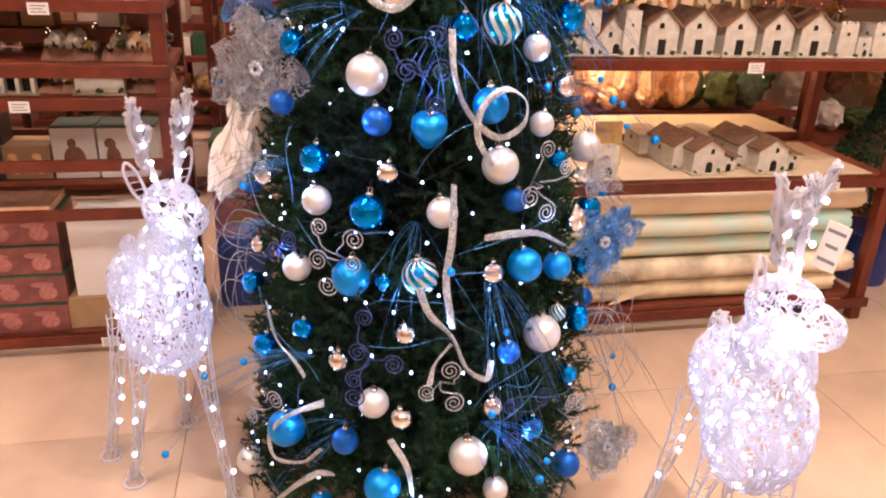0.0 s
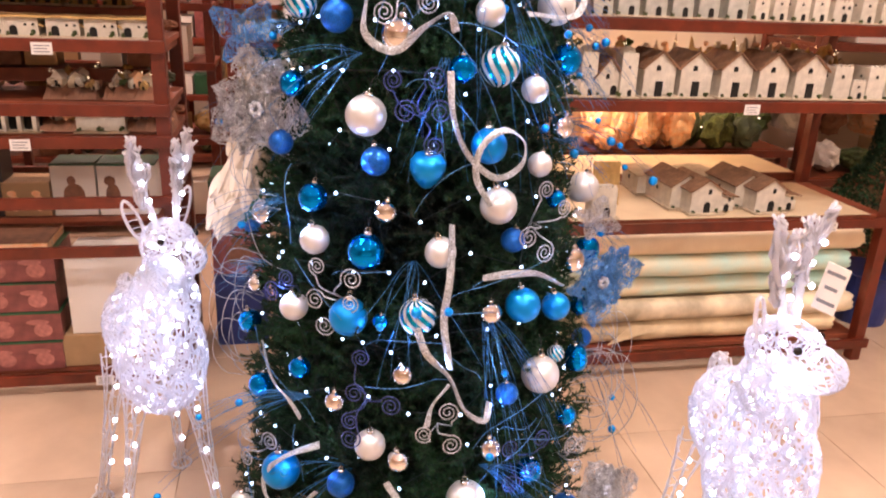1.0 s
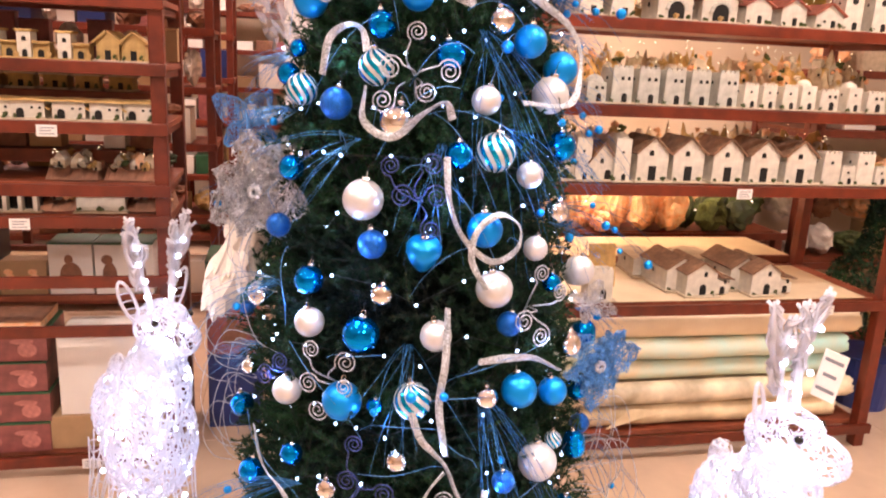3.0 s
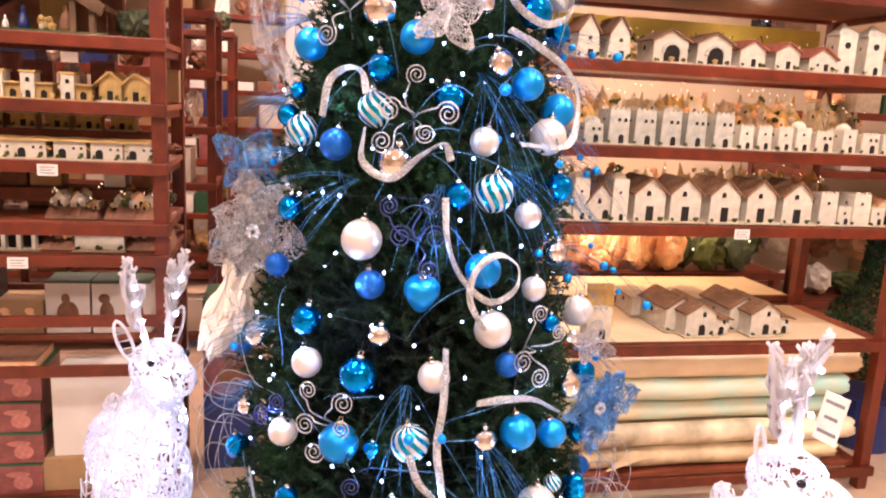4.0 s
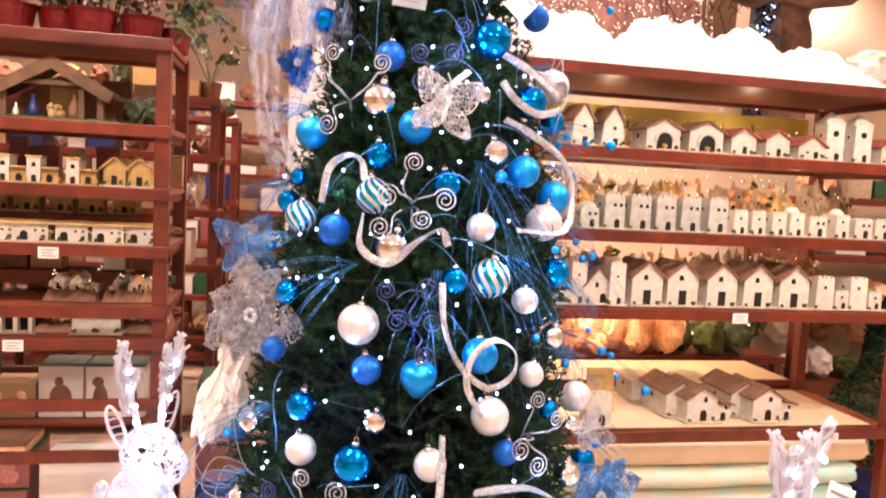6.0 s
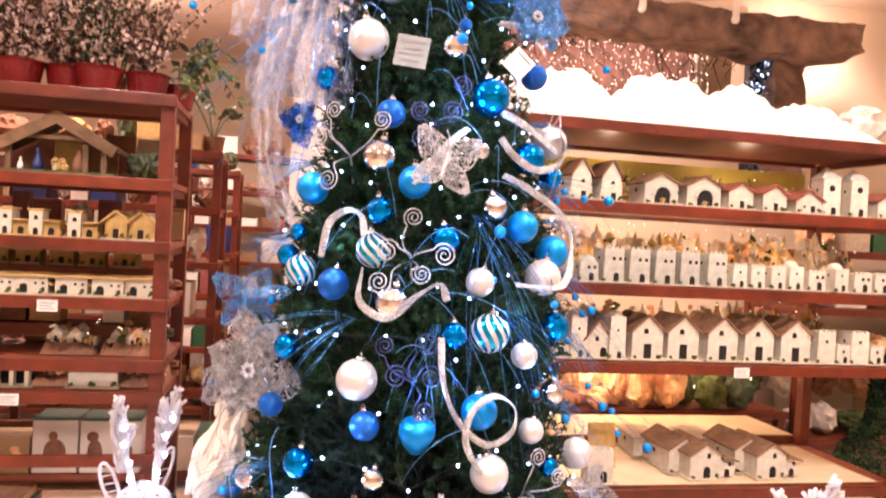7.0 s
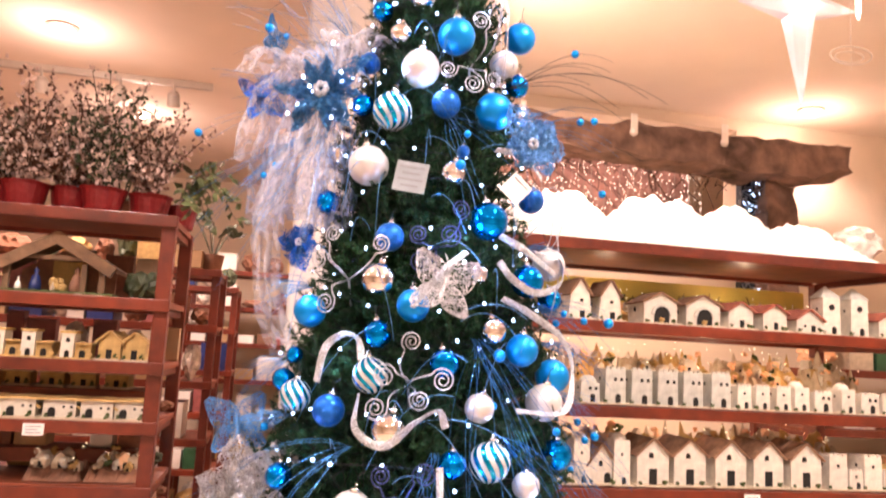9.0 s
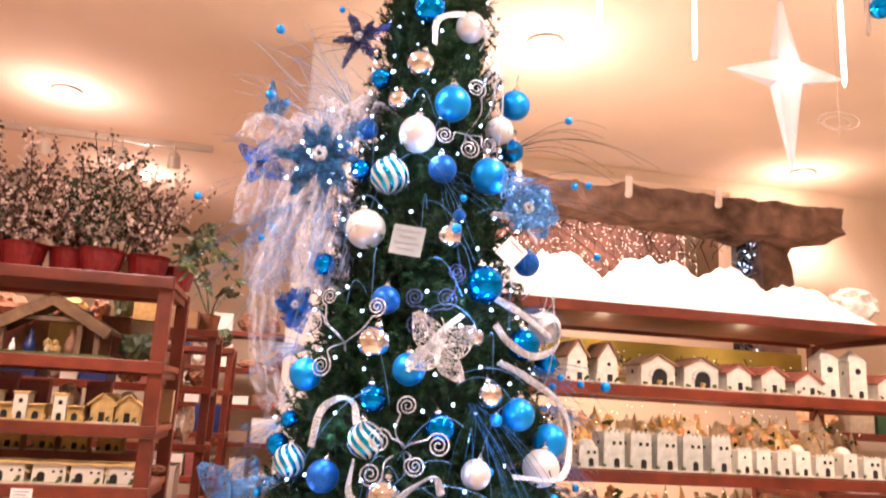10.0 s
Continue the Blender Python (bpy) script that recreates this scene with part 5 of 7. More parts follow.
        part("foot_ring", tube([(x1 + 0.028 * math.cos(a), y1 + 0.028 * math.sin(a), 0.005) for a in np.linspace(0, 2 * math.pi, 17)], 0.004, sides=5), M["acrylic"], leg)
        for t in (0.06, 0.2, 0.38, 0.56, 0.8):
            part("led", led_big, None, leg, m=Matrix.Translation(shank(min(0.95, t + rr.uniform(-0.06, 0.08)))[0] + Vector((rr.uniform(-0.014, 0.014), -0.012, 0))))
    part("tail", strands([((0, 0.215, 0.60), (0.026, 0.03, 0.045))], 30, seed + 5, 10, 0.01), M["acrylic"], th)
    led_spots(th, body, 84, seed + 7, led_big)
    led_spots(hd, head, 30, seed + 8, led_big)
    for p, e in (((0, -0.06, 0.46), 0.62), ((0, -0.08, 0.63), 0.62), ((0, 0.04, 0.54), 0.5), ((0, 0.15, 0.54), 0.45)):
        lamp("reindeer_glow", "POINT", m @ Matrix.Translation(p), e, COOL, 0.06)
    lamp("reindeer_glow", "POINT", m @ H @ Matrix.Translation((0, -0.02, -0.03)), 0.5, COOL, 0.04)
    return th


reindeer(pose(-0.730, 1.745, 0, 0, 0, 38), "standing clear acrylic reindeer with lit white LEDs beside the tree", 100, 18, (0.027, -0.10))
reindeer(pose(0.672, 1.390, 0, 0, 0, 1), "clear acrylic reindeer with lit white LEDs and a price card", 200, 42, (-0.034, -0.118))
card(Matrix.Translation((0.674, 1.225, 0.966)) @ pose(0, 0, 0, 4, 9, -45), 0.040, 0.092, "white price card with print bars hung on an antler", 3)

# ---- model houses ----
def prism(w, d, h, peak, y0=0.0, lean=0.0):
    """House body with a gable to the front; front at y0."""
    b = bmesh.new()
    t = w / 2 * (1 - lean)
    f = [b.verts.new(p) for p in ((-w / 2, y0, 0), (w / 2, y0, 0), (t, y0, h), (0, y0, peak), (-t, y0, h))]
    k = [b.verts.new((v.co.x, y0 + d, v.co.z)) for v in f]
    b.faces.new(f)
    b.faces.new(k[::-1])
    for i in range(5):
        b.faces.new((f[i], k[i], k[(i + 1) % 5], f[(i + 1) % 5]))
    bmesh.ops.recalc_face_normals(b, faces=b.faces)
    return b


def roof_slab(w, d, h, peak, side, over=0.010, thick=0.006, y0=0.0):
    """One pitch of a gabled roof, with a little overhang."""
    b = bmesh.new()
    dx, dz = side * w / 2, h - peak
    n = Vector((-dz * side, 0, w / 2)).normalized() * thick
    n = Vector((abs(n.x) * side, 0, abs(n.z)))
    e = Vector((dx, 0, dz)).normalized() * over
    a, c = Vector((0, y0 - over, peak)), Vector((dx, y0 - over, h)) + e
    rows = []
    for y in (0, d + 2 * over):
        s = Vector((0, y, 0))
        rows.append([b.verts.new(q) for q in (a + s, c + s, c + s + n, a + s + n)])
    f, k = rows
    b.faces.new(f)
    b.faces.new(k[::-1])
    for i in range(4):
        b.faces.new((f[i], k[i], k[(i + 1) % 4], f[(i + 1) % 4]))
    bmesh.ops.recalc_face_normals(b, faces=b.faces)
    return b


def opening(x, z, w, h, y=0.0, arched=True):
    """A doorway or window, arched or square: a shallow panel whose near-black paints the shade inside."""
    b = bmesh.new()
    pts = [(-w / 2, 0), (w / 2, 0)]
    if arched:
        pts += [(w / 2 * math.cos(a), h - w / 2 + w / 2 * math.sin(a)) for a in np.linspace(0, math.pi, 7)]
    else:
        pts += [(w / 2, h), (-w / 2, h)]
    f = [b.verts.new((x + px, y - 0.0025, z + pz)) for px, pz in pts]
    k = [b.verts.new((v.co.x, y + 0.004, v.co.z)) for v in f]
    b.faces.new(f)
    for i in range(len(f)):
        b.faces.new((f[i], k[i], k[(i + 1) % len(f)], f[(i + 1) % len(f)]))
    bmesh.ops.recalc_face_normals(b, faces=b.faces)
    return b


def tuft(x, y, z, r, seed):
    rg = random.Random(seed)
    b = bmesh.new()
    for _ in range(7):
        bmesh.ops.create_icosphere(b, subdivisions=1, radius=r * rg.uniform(0.3, 0.6), matrix=Matrix.Translation((x + rg.uniform(-r, r) * 0.6, y + rg.uniform(-r, r) * 0.5, z + rg.uniform(0.2, 1.3) * r)))
    return b


def cottage(w, d, h, peak, wall, roof, label, door=(0.0, 0.028, 0.052), windows=((0.0, 0.085, 0.014, 0.018),), base=True, seed=0, lean=0.0, arched_door=False, moss=True):
    th = thing("model_house", Matrix(), label, "model house", "crib houses")
    zb = 0.006 if base else 0.0
    if base:
        part("base", box(-w * 0.60, w * 0.60, -0.022, d + 0.004, 0, zb, bevel=0.0015), M["base"], th)
    T = Matrix.Translation((0, 0, zb))
    part("wall", prism(w, d, h, peak, 0, lean), wall, th, m=T)
    for s in (-1, 1):
        part("roof_pitch", roof_slab(w * (1 - lean), d, h, peak, s), roof, th, m=T)
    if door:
        part("door", opening(door[0], 0, door[1], door[2], arched=arched_door), M["opening_shade"], th, "doorway drawn as a near-black panel for its shade", m=T)
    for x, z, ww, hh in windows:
        part("window", opening(x, z, ww, hh), M["opening_shade"], th, "window drawn as a near-black panel for its shade", m=T)
    part("side_window", opening(0, h * 0.55, 0.012, 0.016), M["opening_shade"], th, m=T @ pose(-w / 2, d * 0.55, 0, 0, 0, -90))
    if moss:
        part("bush", tuft(w * 0.36, -0.008, zb, 0.011, seed), M["moss"], th)
        part("bush", tuft(-w * 0.40, -0.006, zb, 0.008, seed + 1), M["moss"], th)
    return th


def tower(w, d, h, wall, label, kind="crenel", windows=2, seed=0, door=True):
    """A square keep with battlements, a dome or a pyramid roof."""
    th = thing("model_house", Matrix(), label, "model house", "crib houses")
    part("base", box(-w * 0.66, w * 0.62, -0.02, d + 0.004, 0, 0.005, bevel=0.0015), M["base"], th)
    b = box(-w / 2, w / 2, 0, d, 0.004, h, bevel=0.0015)
    for v in b.verts:
        v.co.x *= 1.0 - 0.06 * v.co.z / h
    part("wall", b, wall, th)
    if kind == "crenel":
        for i in range(4):
            x = -w / 2 + w * (i + 0.15) / 4
            part("merlon", box(x * 0.94, (x + w * 0.16) * 0.94, 0.001, 0.010, h, h + 0.008), wall, th)
    elif kind == "dome":
        part("dome", sphere(w * 0.44, Matrix.Translation((0, d / 2, h)) @ Matrix.Diagonal((1, 1, 0.8, 1)), 16, 10), wall, th, smooth=True)
    elif kind == "cone":
        b = bmesh.new()
        bmesh.ops.create_cone(b, cap_ends=True, segments=4, radius1=w * 0.80, radius2=0.002, depth=w * 0.62, matrix=Matrix.Translation((0, d / 2, h + w * 0.31)) @ pose(0, 0, 0, 0, 0, 45))
        part("roof", b, M["stonewash"], th)
        part("round_window", lathe([(0.012, -0.002), (0.012, 0.002)], 14), M["opening_shade"], th, m=pose(0, 0.001, h * 0.74, 90))
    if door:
        part("door", opening(w * 0.12, 0.005, w * 0.24, w * 0.40), M["opening_shade"], th, "arched doorway drawn as a near-black panel for its shade")
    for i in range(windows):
        part("window", opening(w * (-0.02 + 0.30 * i), h * 0.66, w * 0.13, w * 0.16), M["opening_shade"], th, "window drawn as a near-black panel for its shade")
    part("side_window", opening(0, h * 0.66, w * 0.10, w * 0.15), M["opening_shade"], th, m=pose(-w / 2 * 0.96, d * 0.45, 0, 0, 0, -90))
    part("bush", tuft(-w * 0.52, -0.006, 0.004, 0.009, seed), M["moss"], th)
    return th


def row(master, places, z, v, jitter=2.0, seed=0):
    """Set copies of a thing side by side along a shelf."""
    r = random.Random(seed)
    for i, u in enumerate(places):
        m = at(u, v + r.uniform(-0.006, 0.006), z, r.uniform(-jitter, jitter))
        if i == 0:
            master.matrix_basis = m
        else:
            copy_thing(master, m)


_b = sphere(0.004, seg=8, rings=6)
led_small = bpy.data.meshes.new("warm_bulb")
_b.to_mesh(led_small)
_b.free()
led_small.materials.append(M["warm_led"])
F = RV + 0.022     # goods stand just behind the front rail
Z_LOW, Z_BIG, Z_CAS, Z_ARC = 0.630, 1.073, 1.341, 1.623
# large white cottages
row(cottage(0.118, 0.17, 0.098, 0.150, M["lime"], M["rooftile"], "white plaster model cottage with brown tiled roof on a rack", windows=((-0.008, 0.088, 0.016, 0.019),), seed=3),
    (1.264, 1.406, 1.560, 1.708, 1.853), Z_BIG, F + 0.02, 2, 1)
row(tower(0.060, 0.07, 0.150, M["lime"], "white plaster model bell tower with a small dome", "dome", 1, 4), (1.010, 1.150), Z_BIG, F + 0.02, 2, 2)
row(cottage(0.10, 0.16, 0.06, 0.125, M["lime"], M["rooftile"], "white plaster model chapel with a long brown roof", (0.02, 0.022, 0.034), ((-0.005, 0.055, 0.012, 0.018),), seed=5, arched_door=True), (1.085, 0.93), Z_BIG, F + 0.035, 2, 3)
row(tower(0.075, 0.09, 0.118, M["lime"], "white plaster model keep with battlements", "crenel", 1, 6, False), (1.985, 2.130), Z_BIG, F + 0.02, 2, 4)
row(tower(0.060, 0.06, 0.066, M["lime"], "low white plaster model gatehouse", "crenel", 1, 7), (2.058, 2.205), Z_BIG, F + 0.015, 2, 5)
# grey keeps
row(tower(0.078, 0.10, 0.120, M["stonewash"], "pale grey plaster model keep with battlements and arched door", "crenel", 2, 8), (1.124, 1.220, 1.314, 1.413, 1.520), Z_CAS, F + 0.02, 3, 6)
row(tower(0.070, 0.06, 0.070, M["stonewash"], "small pale plaster model chapel with a dome", "dome", 2, 9), (1.030,), Z_CAS, F + 0.02, 3, 7)
row(tower(0.058, 0.08, 0.082, M["lime"], "small white plaster model house with a flat roof", "crenel", 1, 10), (1.610, 1.682, 1.765), Z_CAS, F + 0.02, 3, 8)
row(tower(0.060, 0.08, 0.088, M["lime"], "small white plaster model house with a dome", "dome", 1, 11), (1.842, 2.030), Z_CAS, F + 0.02, 3, 9)
row(tower(0.075, 0.09, 0.072, M["lime"], "small cream plaster model house with flat roof", "crenel", 2, 12), (1.930, 2.125, 2.215), Z_CAS, F + 0.02, 3, 10)
# upper row
row(cottage(0.085, 0.14, 0.085, 0.135, M["lime"], M["rooftile"], "tall cream model house with a sloping brown roof", (0.008, 0.018, 0.026), ((0.004, 0.055, 0.012, 0.012),), seed=13, lean=0.22), (0.985, 1.098), Z_ARC, F + 0.02, 4, 11)


def arch_house():
    th = cottage(0.128, 0.12, 0.070, 0.104, M["lime"], M["rooftile"], "white model stable house with a round stone arch", None, (), seed=14)
    # the arch isn't cut through; a near-black panel paints its shade
    part("arch_void", opening(0.004, 0.006, 0.058, 0.058), M["opening_shade"], th, "arched opening drawn as a near-black panel for its shade")
    for i in range(9):
        a = math.pi * (i + 0.5) / 9
        part("arch_stone", box(-0.006, 0.006, -0.004, 0.002, -0.0065, 0.0065, bevel=0.0015), M["stonewash"], th, m=pose(0.004 + 0.034 * math.cos(a), -0.002, 0.035 + 0.034 * math.sin(a), 0, -math.degrees(a), 0))
    part("hay", tuft(0.004, -0.004, 0.006, 0.012, 3), M["ochre"], th)
    return th


row(arch_house(), (1.284, 1.450), Z_ARC, F + 0.02, 3, 12)
row(cottage(0.098, 0.12, 0.060, 0.090, M["lime"], M["redroof"], "white model cottage with a pinkish red tiled roof", (0.004, 0.016, 0.028), (), seed=15), (1.595, 1.735, 2.215), Z_ARC, F + 0.02, 3, 13)
row(cottage(0.110, 0.12, 0.045, 0.080, M["lime"], M["redroof"], "low white model farmhouse with a red roof", (0.015, 0.016, 0.026), ((-0.02, 0.018, 0.009, 0.009),), seed=16), (1.872,), Z_ARC, F + 0.02, 3, 14)
row(tower(0.072, 0.08, 0.140, M["lime"], "white model tower with a pointed roof and round window", "cone", 0, 17), (1.972, 2.088), Z_ARC, F + 0.02, 4, 15)


# lower shelf: doubled farmhouses on cream paper
def farm():
    th = cottage(0.125, 0.20, 0.085, 0.125, M["lime"], M["rooftile"], "white model farmhouse with a lean-to and brown roof", (0.006, 0.026, 0.042), ((0.012, 0.072, 0.013, 0.020),), seed=20, arched_door=True)
    b = box(0.060, 0.125, 0.01, 0.17, 0.006, 0.070, bevel=0.002)
    for v in b.verts:
        if v.co.z > 0.04:
            v.co.z -= max(0, v.co.x - 0.06) * 0.35
    part("annex", b, M["lime"], th)
    part("annex_roof", box(0.066, 0.130, 0.0, 0.18, 0.0705, 0.0755), M["rooftile"], th, m=pose(0, 0, 0.012, 0, 9, 0))
    part("annex_door", opening(0.095, 0.006, 0.020, 0.030, 0.01), M["opening_shade"], th)
    part("annex_window", opening(0.105, 0.046, 0.010, 0.014, 0.01), M["opening_shade"], th)
    return th


barn = farm()
row(barn, (1.545, 1.815), Z_LOW, F + 0.055, 3, 20)
for u in (1.500, 1.772):
    copy_thing(barn, at(u, F + 0.135, Z_LOW, 2))
row(tower(0.10, 0.06, 0.118, M["lime"], "white model chapel front with an arched door", "crenel", 0, 21), (1.120,), Z_LOW, F + 0.03, 2, 21)
row(cottage(0.11, 0.18, 0.07, 0.075, M["lime"], M["base"], "flat-roofed white model house at the back of the shelf", None, ((0, 0.03, 0.012, 0.016),), seed=22, moss=False), (1.45, 1.72), Z_LOW, F + 0.33, 6, 22)
sheet = part("paper_sheet", box(1.0, 2.24, F + 0.02, RV + RD - 0.06, 0.6262, 0.6282), M["paper"], None)
sheet.matrix_basis = SHOP
tagged(sheet, "sheet of cream paper lining the lower shelf", "paper")
table = thing("display_table", at(0, 0), "low table lined with cream paper behind the model houses", "table")
part("tabletop", box(0.62, 2.30, RV + RD + 0.02, 3.40, 0.62, 0.652, bevel=0.004), M["wood_worn"], table)
part("paper_lining", box(0.63, 2.29, RV + RD + 0.03, 3.395, 0.6525, 0.6545), M["paper"], table, "cream paper lining")
for u, v in ((0.66, RV + RD + 0.06), (2.22, RV + RD + 0.06), (0.66, 3.33), (2.22, 3.33)):
    part("leg", box(u, u + 0.045, v, v + 0.045, 0, 0.62, bevel=0.003), M["wood"], table)
lining = part("paper_sheet", box(0.62, 2.28, RV + RD - 0.055, RV + RD - 0.052, 0.105, 0.58), M["paper"], None)
lining.matrix_basis = SHOP
tagged(lining, "cream paper standing behind the rolls on the bottom shelf", "paper")
bd = part("cream_board", box(-0.055, 0.055, -0.003, 0.003, 0, 0.17, bevel=0.001), M["ochre"], None)
bd.matrix_basis = at(1.20, F + 0.20, Z_LOW) @ pose(0, 0, 0, -8)
tagged(bd, "upright cream card board leaning on the shelf", "board")

# landscapes standing behind the rows, with their lights
def village(u, v, z, w, h, seed, label, soil=None):
    """A cork landscape with small houses and sparks of light."""
    r = random.Random(seed)
    th = thing("crib_landscape", at(u, v, z), label, "model landscape", "cork landscapes")
    hill = bmesh.new()
    nx, ny = 16, 8
    g = [[hill.verts.new((w * (i / nx - .5), 0.16 * j / ny, max(0.004, h * (0.35 + 0.5 * j / ny) * (0.75 + 0.6 * noise.noise(Vector((i * .5, j * .5, seed))))) if 0 < i < nx and 0 < j else 0.0)) for i in range(nx + 1)] for j in range(ny + 1)]
    for j in range(ny):
        for i in range(nx):
            hill.faces.new((g[j][i], g[j][i + 1], g[j + 1][i + 1], g[j + 1][i]))
    part("cork_ground", hill, soil or (M["ochre"] if seed % 2 else M["base"]), th)
    for i in range(10):
        x, y, s = r.uniform(-.42, .42) * w, r.uniform(0.02, 0.15), r.uniform(0.020, 0.040)
        zz = h * (0.35 + 0.5 * y / 0.16) * 0.75
        b = part("hut", prism(s, s, s * r.uniform(.7, 1.2), s * 1.35), M[r.choice(("lime", "ochre", "amber", "base", "lime", "lime"))], th, m=pose(x, y, zz, 0, 0, r.uniform(-30, 30)))
        part("hut_door", opening(0, s * .05, s * .3, s * .5), M["opening_shade"], b)
    for i in range(8):
        x, y = r.uniform(-.45, .45) * w, r.uniform(0.01, 0.15)
        part("shrub", tuft(x, y, h * (0.3 + 0.5 * y / 0.16), r.uniform(0.010, 0.020), seed + i), M[r.choice(("moss", "ochre", "lime", "amber", "base", "amber"))], th)
    b = bmesh.new()
    for i in range(6):
        x, y = r.uniform(-.45, .45) * w, r.uniform(0.0, 0.12)
        bmesh.ops.create_icosphere(b, subdivisions=1, radius=0.0016, matrix=Matrix.Translation((x, y, h * (0.5 + 0.5 * y / 0.16) + r.uniform(0, .03))))
    tagged(part("bulbs", b, M["spark"], th, "tiny warm lights"), kind="stuff")


for i in range(7):
    village(0.98 + 0.20 * i, RV + 0.24 + 0.05 * (i % 2), Z_CAS - 0.003, 0.21, 0.25, 30 + i, "cork crib landscape with small huts and lights")
for i in range(6):
    village(1.02 + 0.23 * i, RV + 0.34, Z_BIG - 0.003, 0.22, 0.20, 50 + i, "cork crib landscape with shrubs on the rack")
for i in range(6):
    village(1.0 + 0.24 * i, RV + 0.30, Z_ARC - 0.003, 0.23, 0.15, 60 + i, "low cork crib landscape on the top shelf")
# fairy lights behind the grey keeps; the lamps on other rows are added fill
for u, v, z, e in ((1.15, 0.22, 1.57, 1.6), (1.55, 0.22, 1.57, 1.6), (1.95, 0.22, 1.57, 1.6), (1.45, 0.30, 1.29, 0.9), (1.2, 0.34, 1.76, 0.7), (1.8, 0.34, 1.76, 0.7)):
    lamp("crib_light_fill", "POINT", at(u, RV + v, z), e, (1.0, 0.70, 0.48), 0.02)
scn = part("landscape_print", box(0.95, 2.2, 0, 0.004, 0, 0.20), mat("field_print", (0.85, 0.66, 0.14), 0.5, 0, 0.5, 5, dark=(0.40, 0.36, 0.08)), None)
scn.matrix_basis = at(0, RV + RD - 0.07, Z_ARC)
tagged(scn, "printed yellow field landscape behind the model houses", "backdrop print")
bt = bmesh.new()
rg = random.Random(31)
for i in range(26):
    x = rg.uniform(0, 0.75)
    pts = [Vector((x, 0, 0))]
    for k in range(5):
        pts.append(pts[-1] + Vector((rg.uniform(-.03, .03), rg.uniform(-.01, .01), rg.uniform(0.015, 0.04))))
    tube(pts, 0.004, 0.002, 4, bt)
ob = part("bare_branches", bt, M["twig"], None)
ob.matrix_basis = at(1.30, RV + 0.46, Z_ARC)
tagged(ob, "bare model branches behind the small houses", "twigs", kind="stuff")


# ---- price labels on the rails ----
for u, v, z in ((1.600, RV - 0.022, 1.045), (-0.82, LV - 0.022, 0.895), (-0.66, LV - 0.022, 0.050), (2.02, RV - 0.022, 0.60), (-0.72, LV - 0.022, 1.19)):
    th = thing("shelf_label", at(u, v, z), "small white price label clipped to the shelf rail", "label", "shelf labels")
    sh_ = part("sheet", box(-0.030, 0.030, -0.0012, 0.0, -0.018, 0.018, bevel=0.0004), M["card"], th)
    for i in range(3):
        part("print_bar", box(-0.022, 0.022 - 0.008 * (i % 2), -0.002, -0.0014, 0.007 - 0.009 * i, 0.010 - 0.009 * i), M["ink"], sh_)

# ---- rolled landscape paper on the bottom shelf ----
def roll(u0, u1, v, z, r, seed, material):
    th = thing("paper_roll", at(u0, v, z), "roll of printed landscape paper lying on the bottom shelf", "paper roll", "rolls of printed paper")
    b = bmesh.new()
    n, L = 26, u1 - u0
    rings, steps = [], 14
    for j in range(steps + 1):
        x, sag = L * j / steps, 0.007 * noise.noise(Vector((j * 0.45, seed * 3.7, 0)))
        ring = []
        for i in range(n * 2 + 1):
            a = 2 * math.pi * i / n
            rr = r * (1 - 0.16 * i / (2 * n)) * (1 + 0.05 * noise.noise(Vector((j * 0.6, i * 0.25, seed * 2.1))))
            end = 0.010 * math.sin(i * 1.3 + seed) if j in (0, steps) else 0
            ring.append(b.verts.new((x + end, rr * math.cos(a), r + rr * math.sin(a) + sag)))
        rings.append(ring)
    for p, q in zip(rings, rings[1:]):
        for i in range(n * 2):
            b.faces.new((p[i], q[i], q[i + 1], p[i + 1]))
    part("sheet", b, material, th, smooth=True)
    part("core", tube([(0.01, 0, r), (L - 0.01, 0, r)], r * 0.7, sides=16), M["kraft"], th, smooth=True)


papers = [mat("print_%s" % n, c, 0.45, 0, 0.5, 9, dark=d) for n, c, d in (("meadow", (0.84, 0.72, 0.52), (0.17, 0.13, 0.07)), ("sky", (0.36, 0.60, 0.55), (0.80, 0.62, 0.38)), ("sand", (0.86, 0.70, 0.46), (0.36, 0.26, 0.14)), ("wood", (0.62, 0.50, 0.28), (0.36, 0.33, 0.17)))]
for i, (u0, u1, v, z, r) in enumerate(((0.75, 2.20, 0.10, 0.102, 0.048), (0.80, 2.22, 0.20, 0.102, 0.050), (0.72, 2.25, 0.075, 0.197, 0.045), (0.70, 2.18, 0.30, 0.102, 0.05), (0.78, 2.24, 0.17, 0.20, 0.046), (0.74, 2.22, 0.12, 0.288, 0.044), (0.8, 2.15, 0.27, 0.20, 0.05), (0.76, 2.2, 0.22, 0.292, 0.046))):
    roll(u0, u1, RV + v, z, r, i, papers[(i * 3 + 2) % 4])
roll(0.72, 2.20, RV + 0.085, 0.379, 0.045, 8, papers[1])
roll(0.70, 2.23, RV + 0.085, 0.471, 0.056, 9, M["paper"])
fl = part("printed_sheet", box(0.75, 2.15, RV + 0.17, RV + 0.45, 0.388, 0.43, bevel=0.008), M["tealprint"], None)
for v in fl.data.vertices:
    v.co.z += 0.012 * noise.noise(Vector((v.co.x * 4, v.co.y * 4, 0)))
fl.matrix_basis = SHOP
tagged(fl, "flat stack of printed sky and landscape sheets on the rolls", "paper stack")
tip = part("torn_sheet", prism(0.24, 0.003, 0.004, 0.045), papers[2], None)
tip.matrix_basis = at(1.30, RV + 0.015, 0.16) @ pose(0, 0, 0, -20, -14, 4)
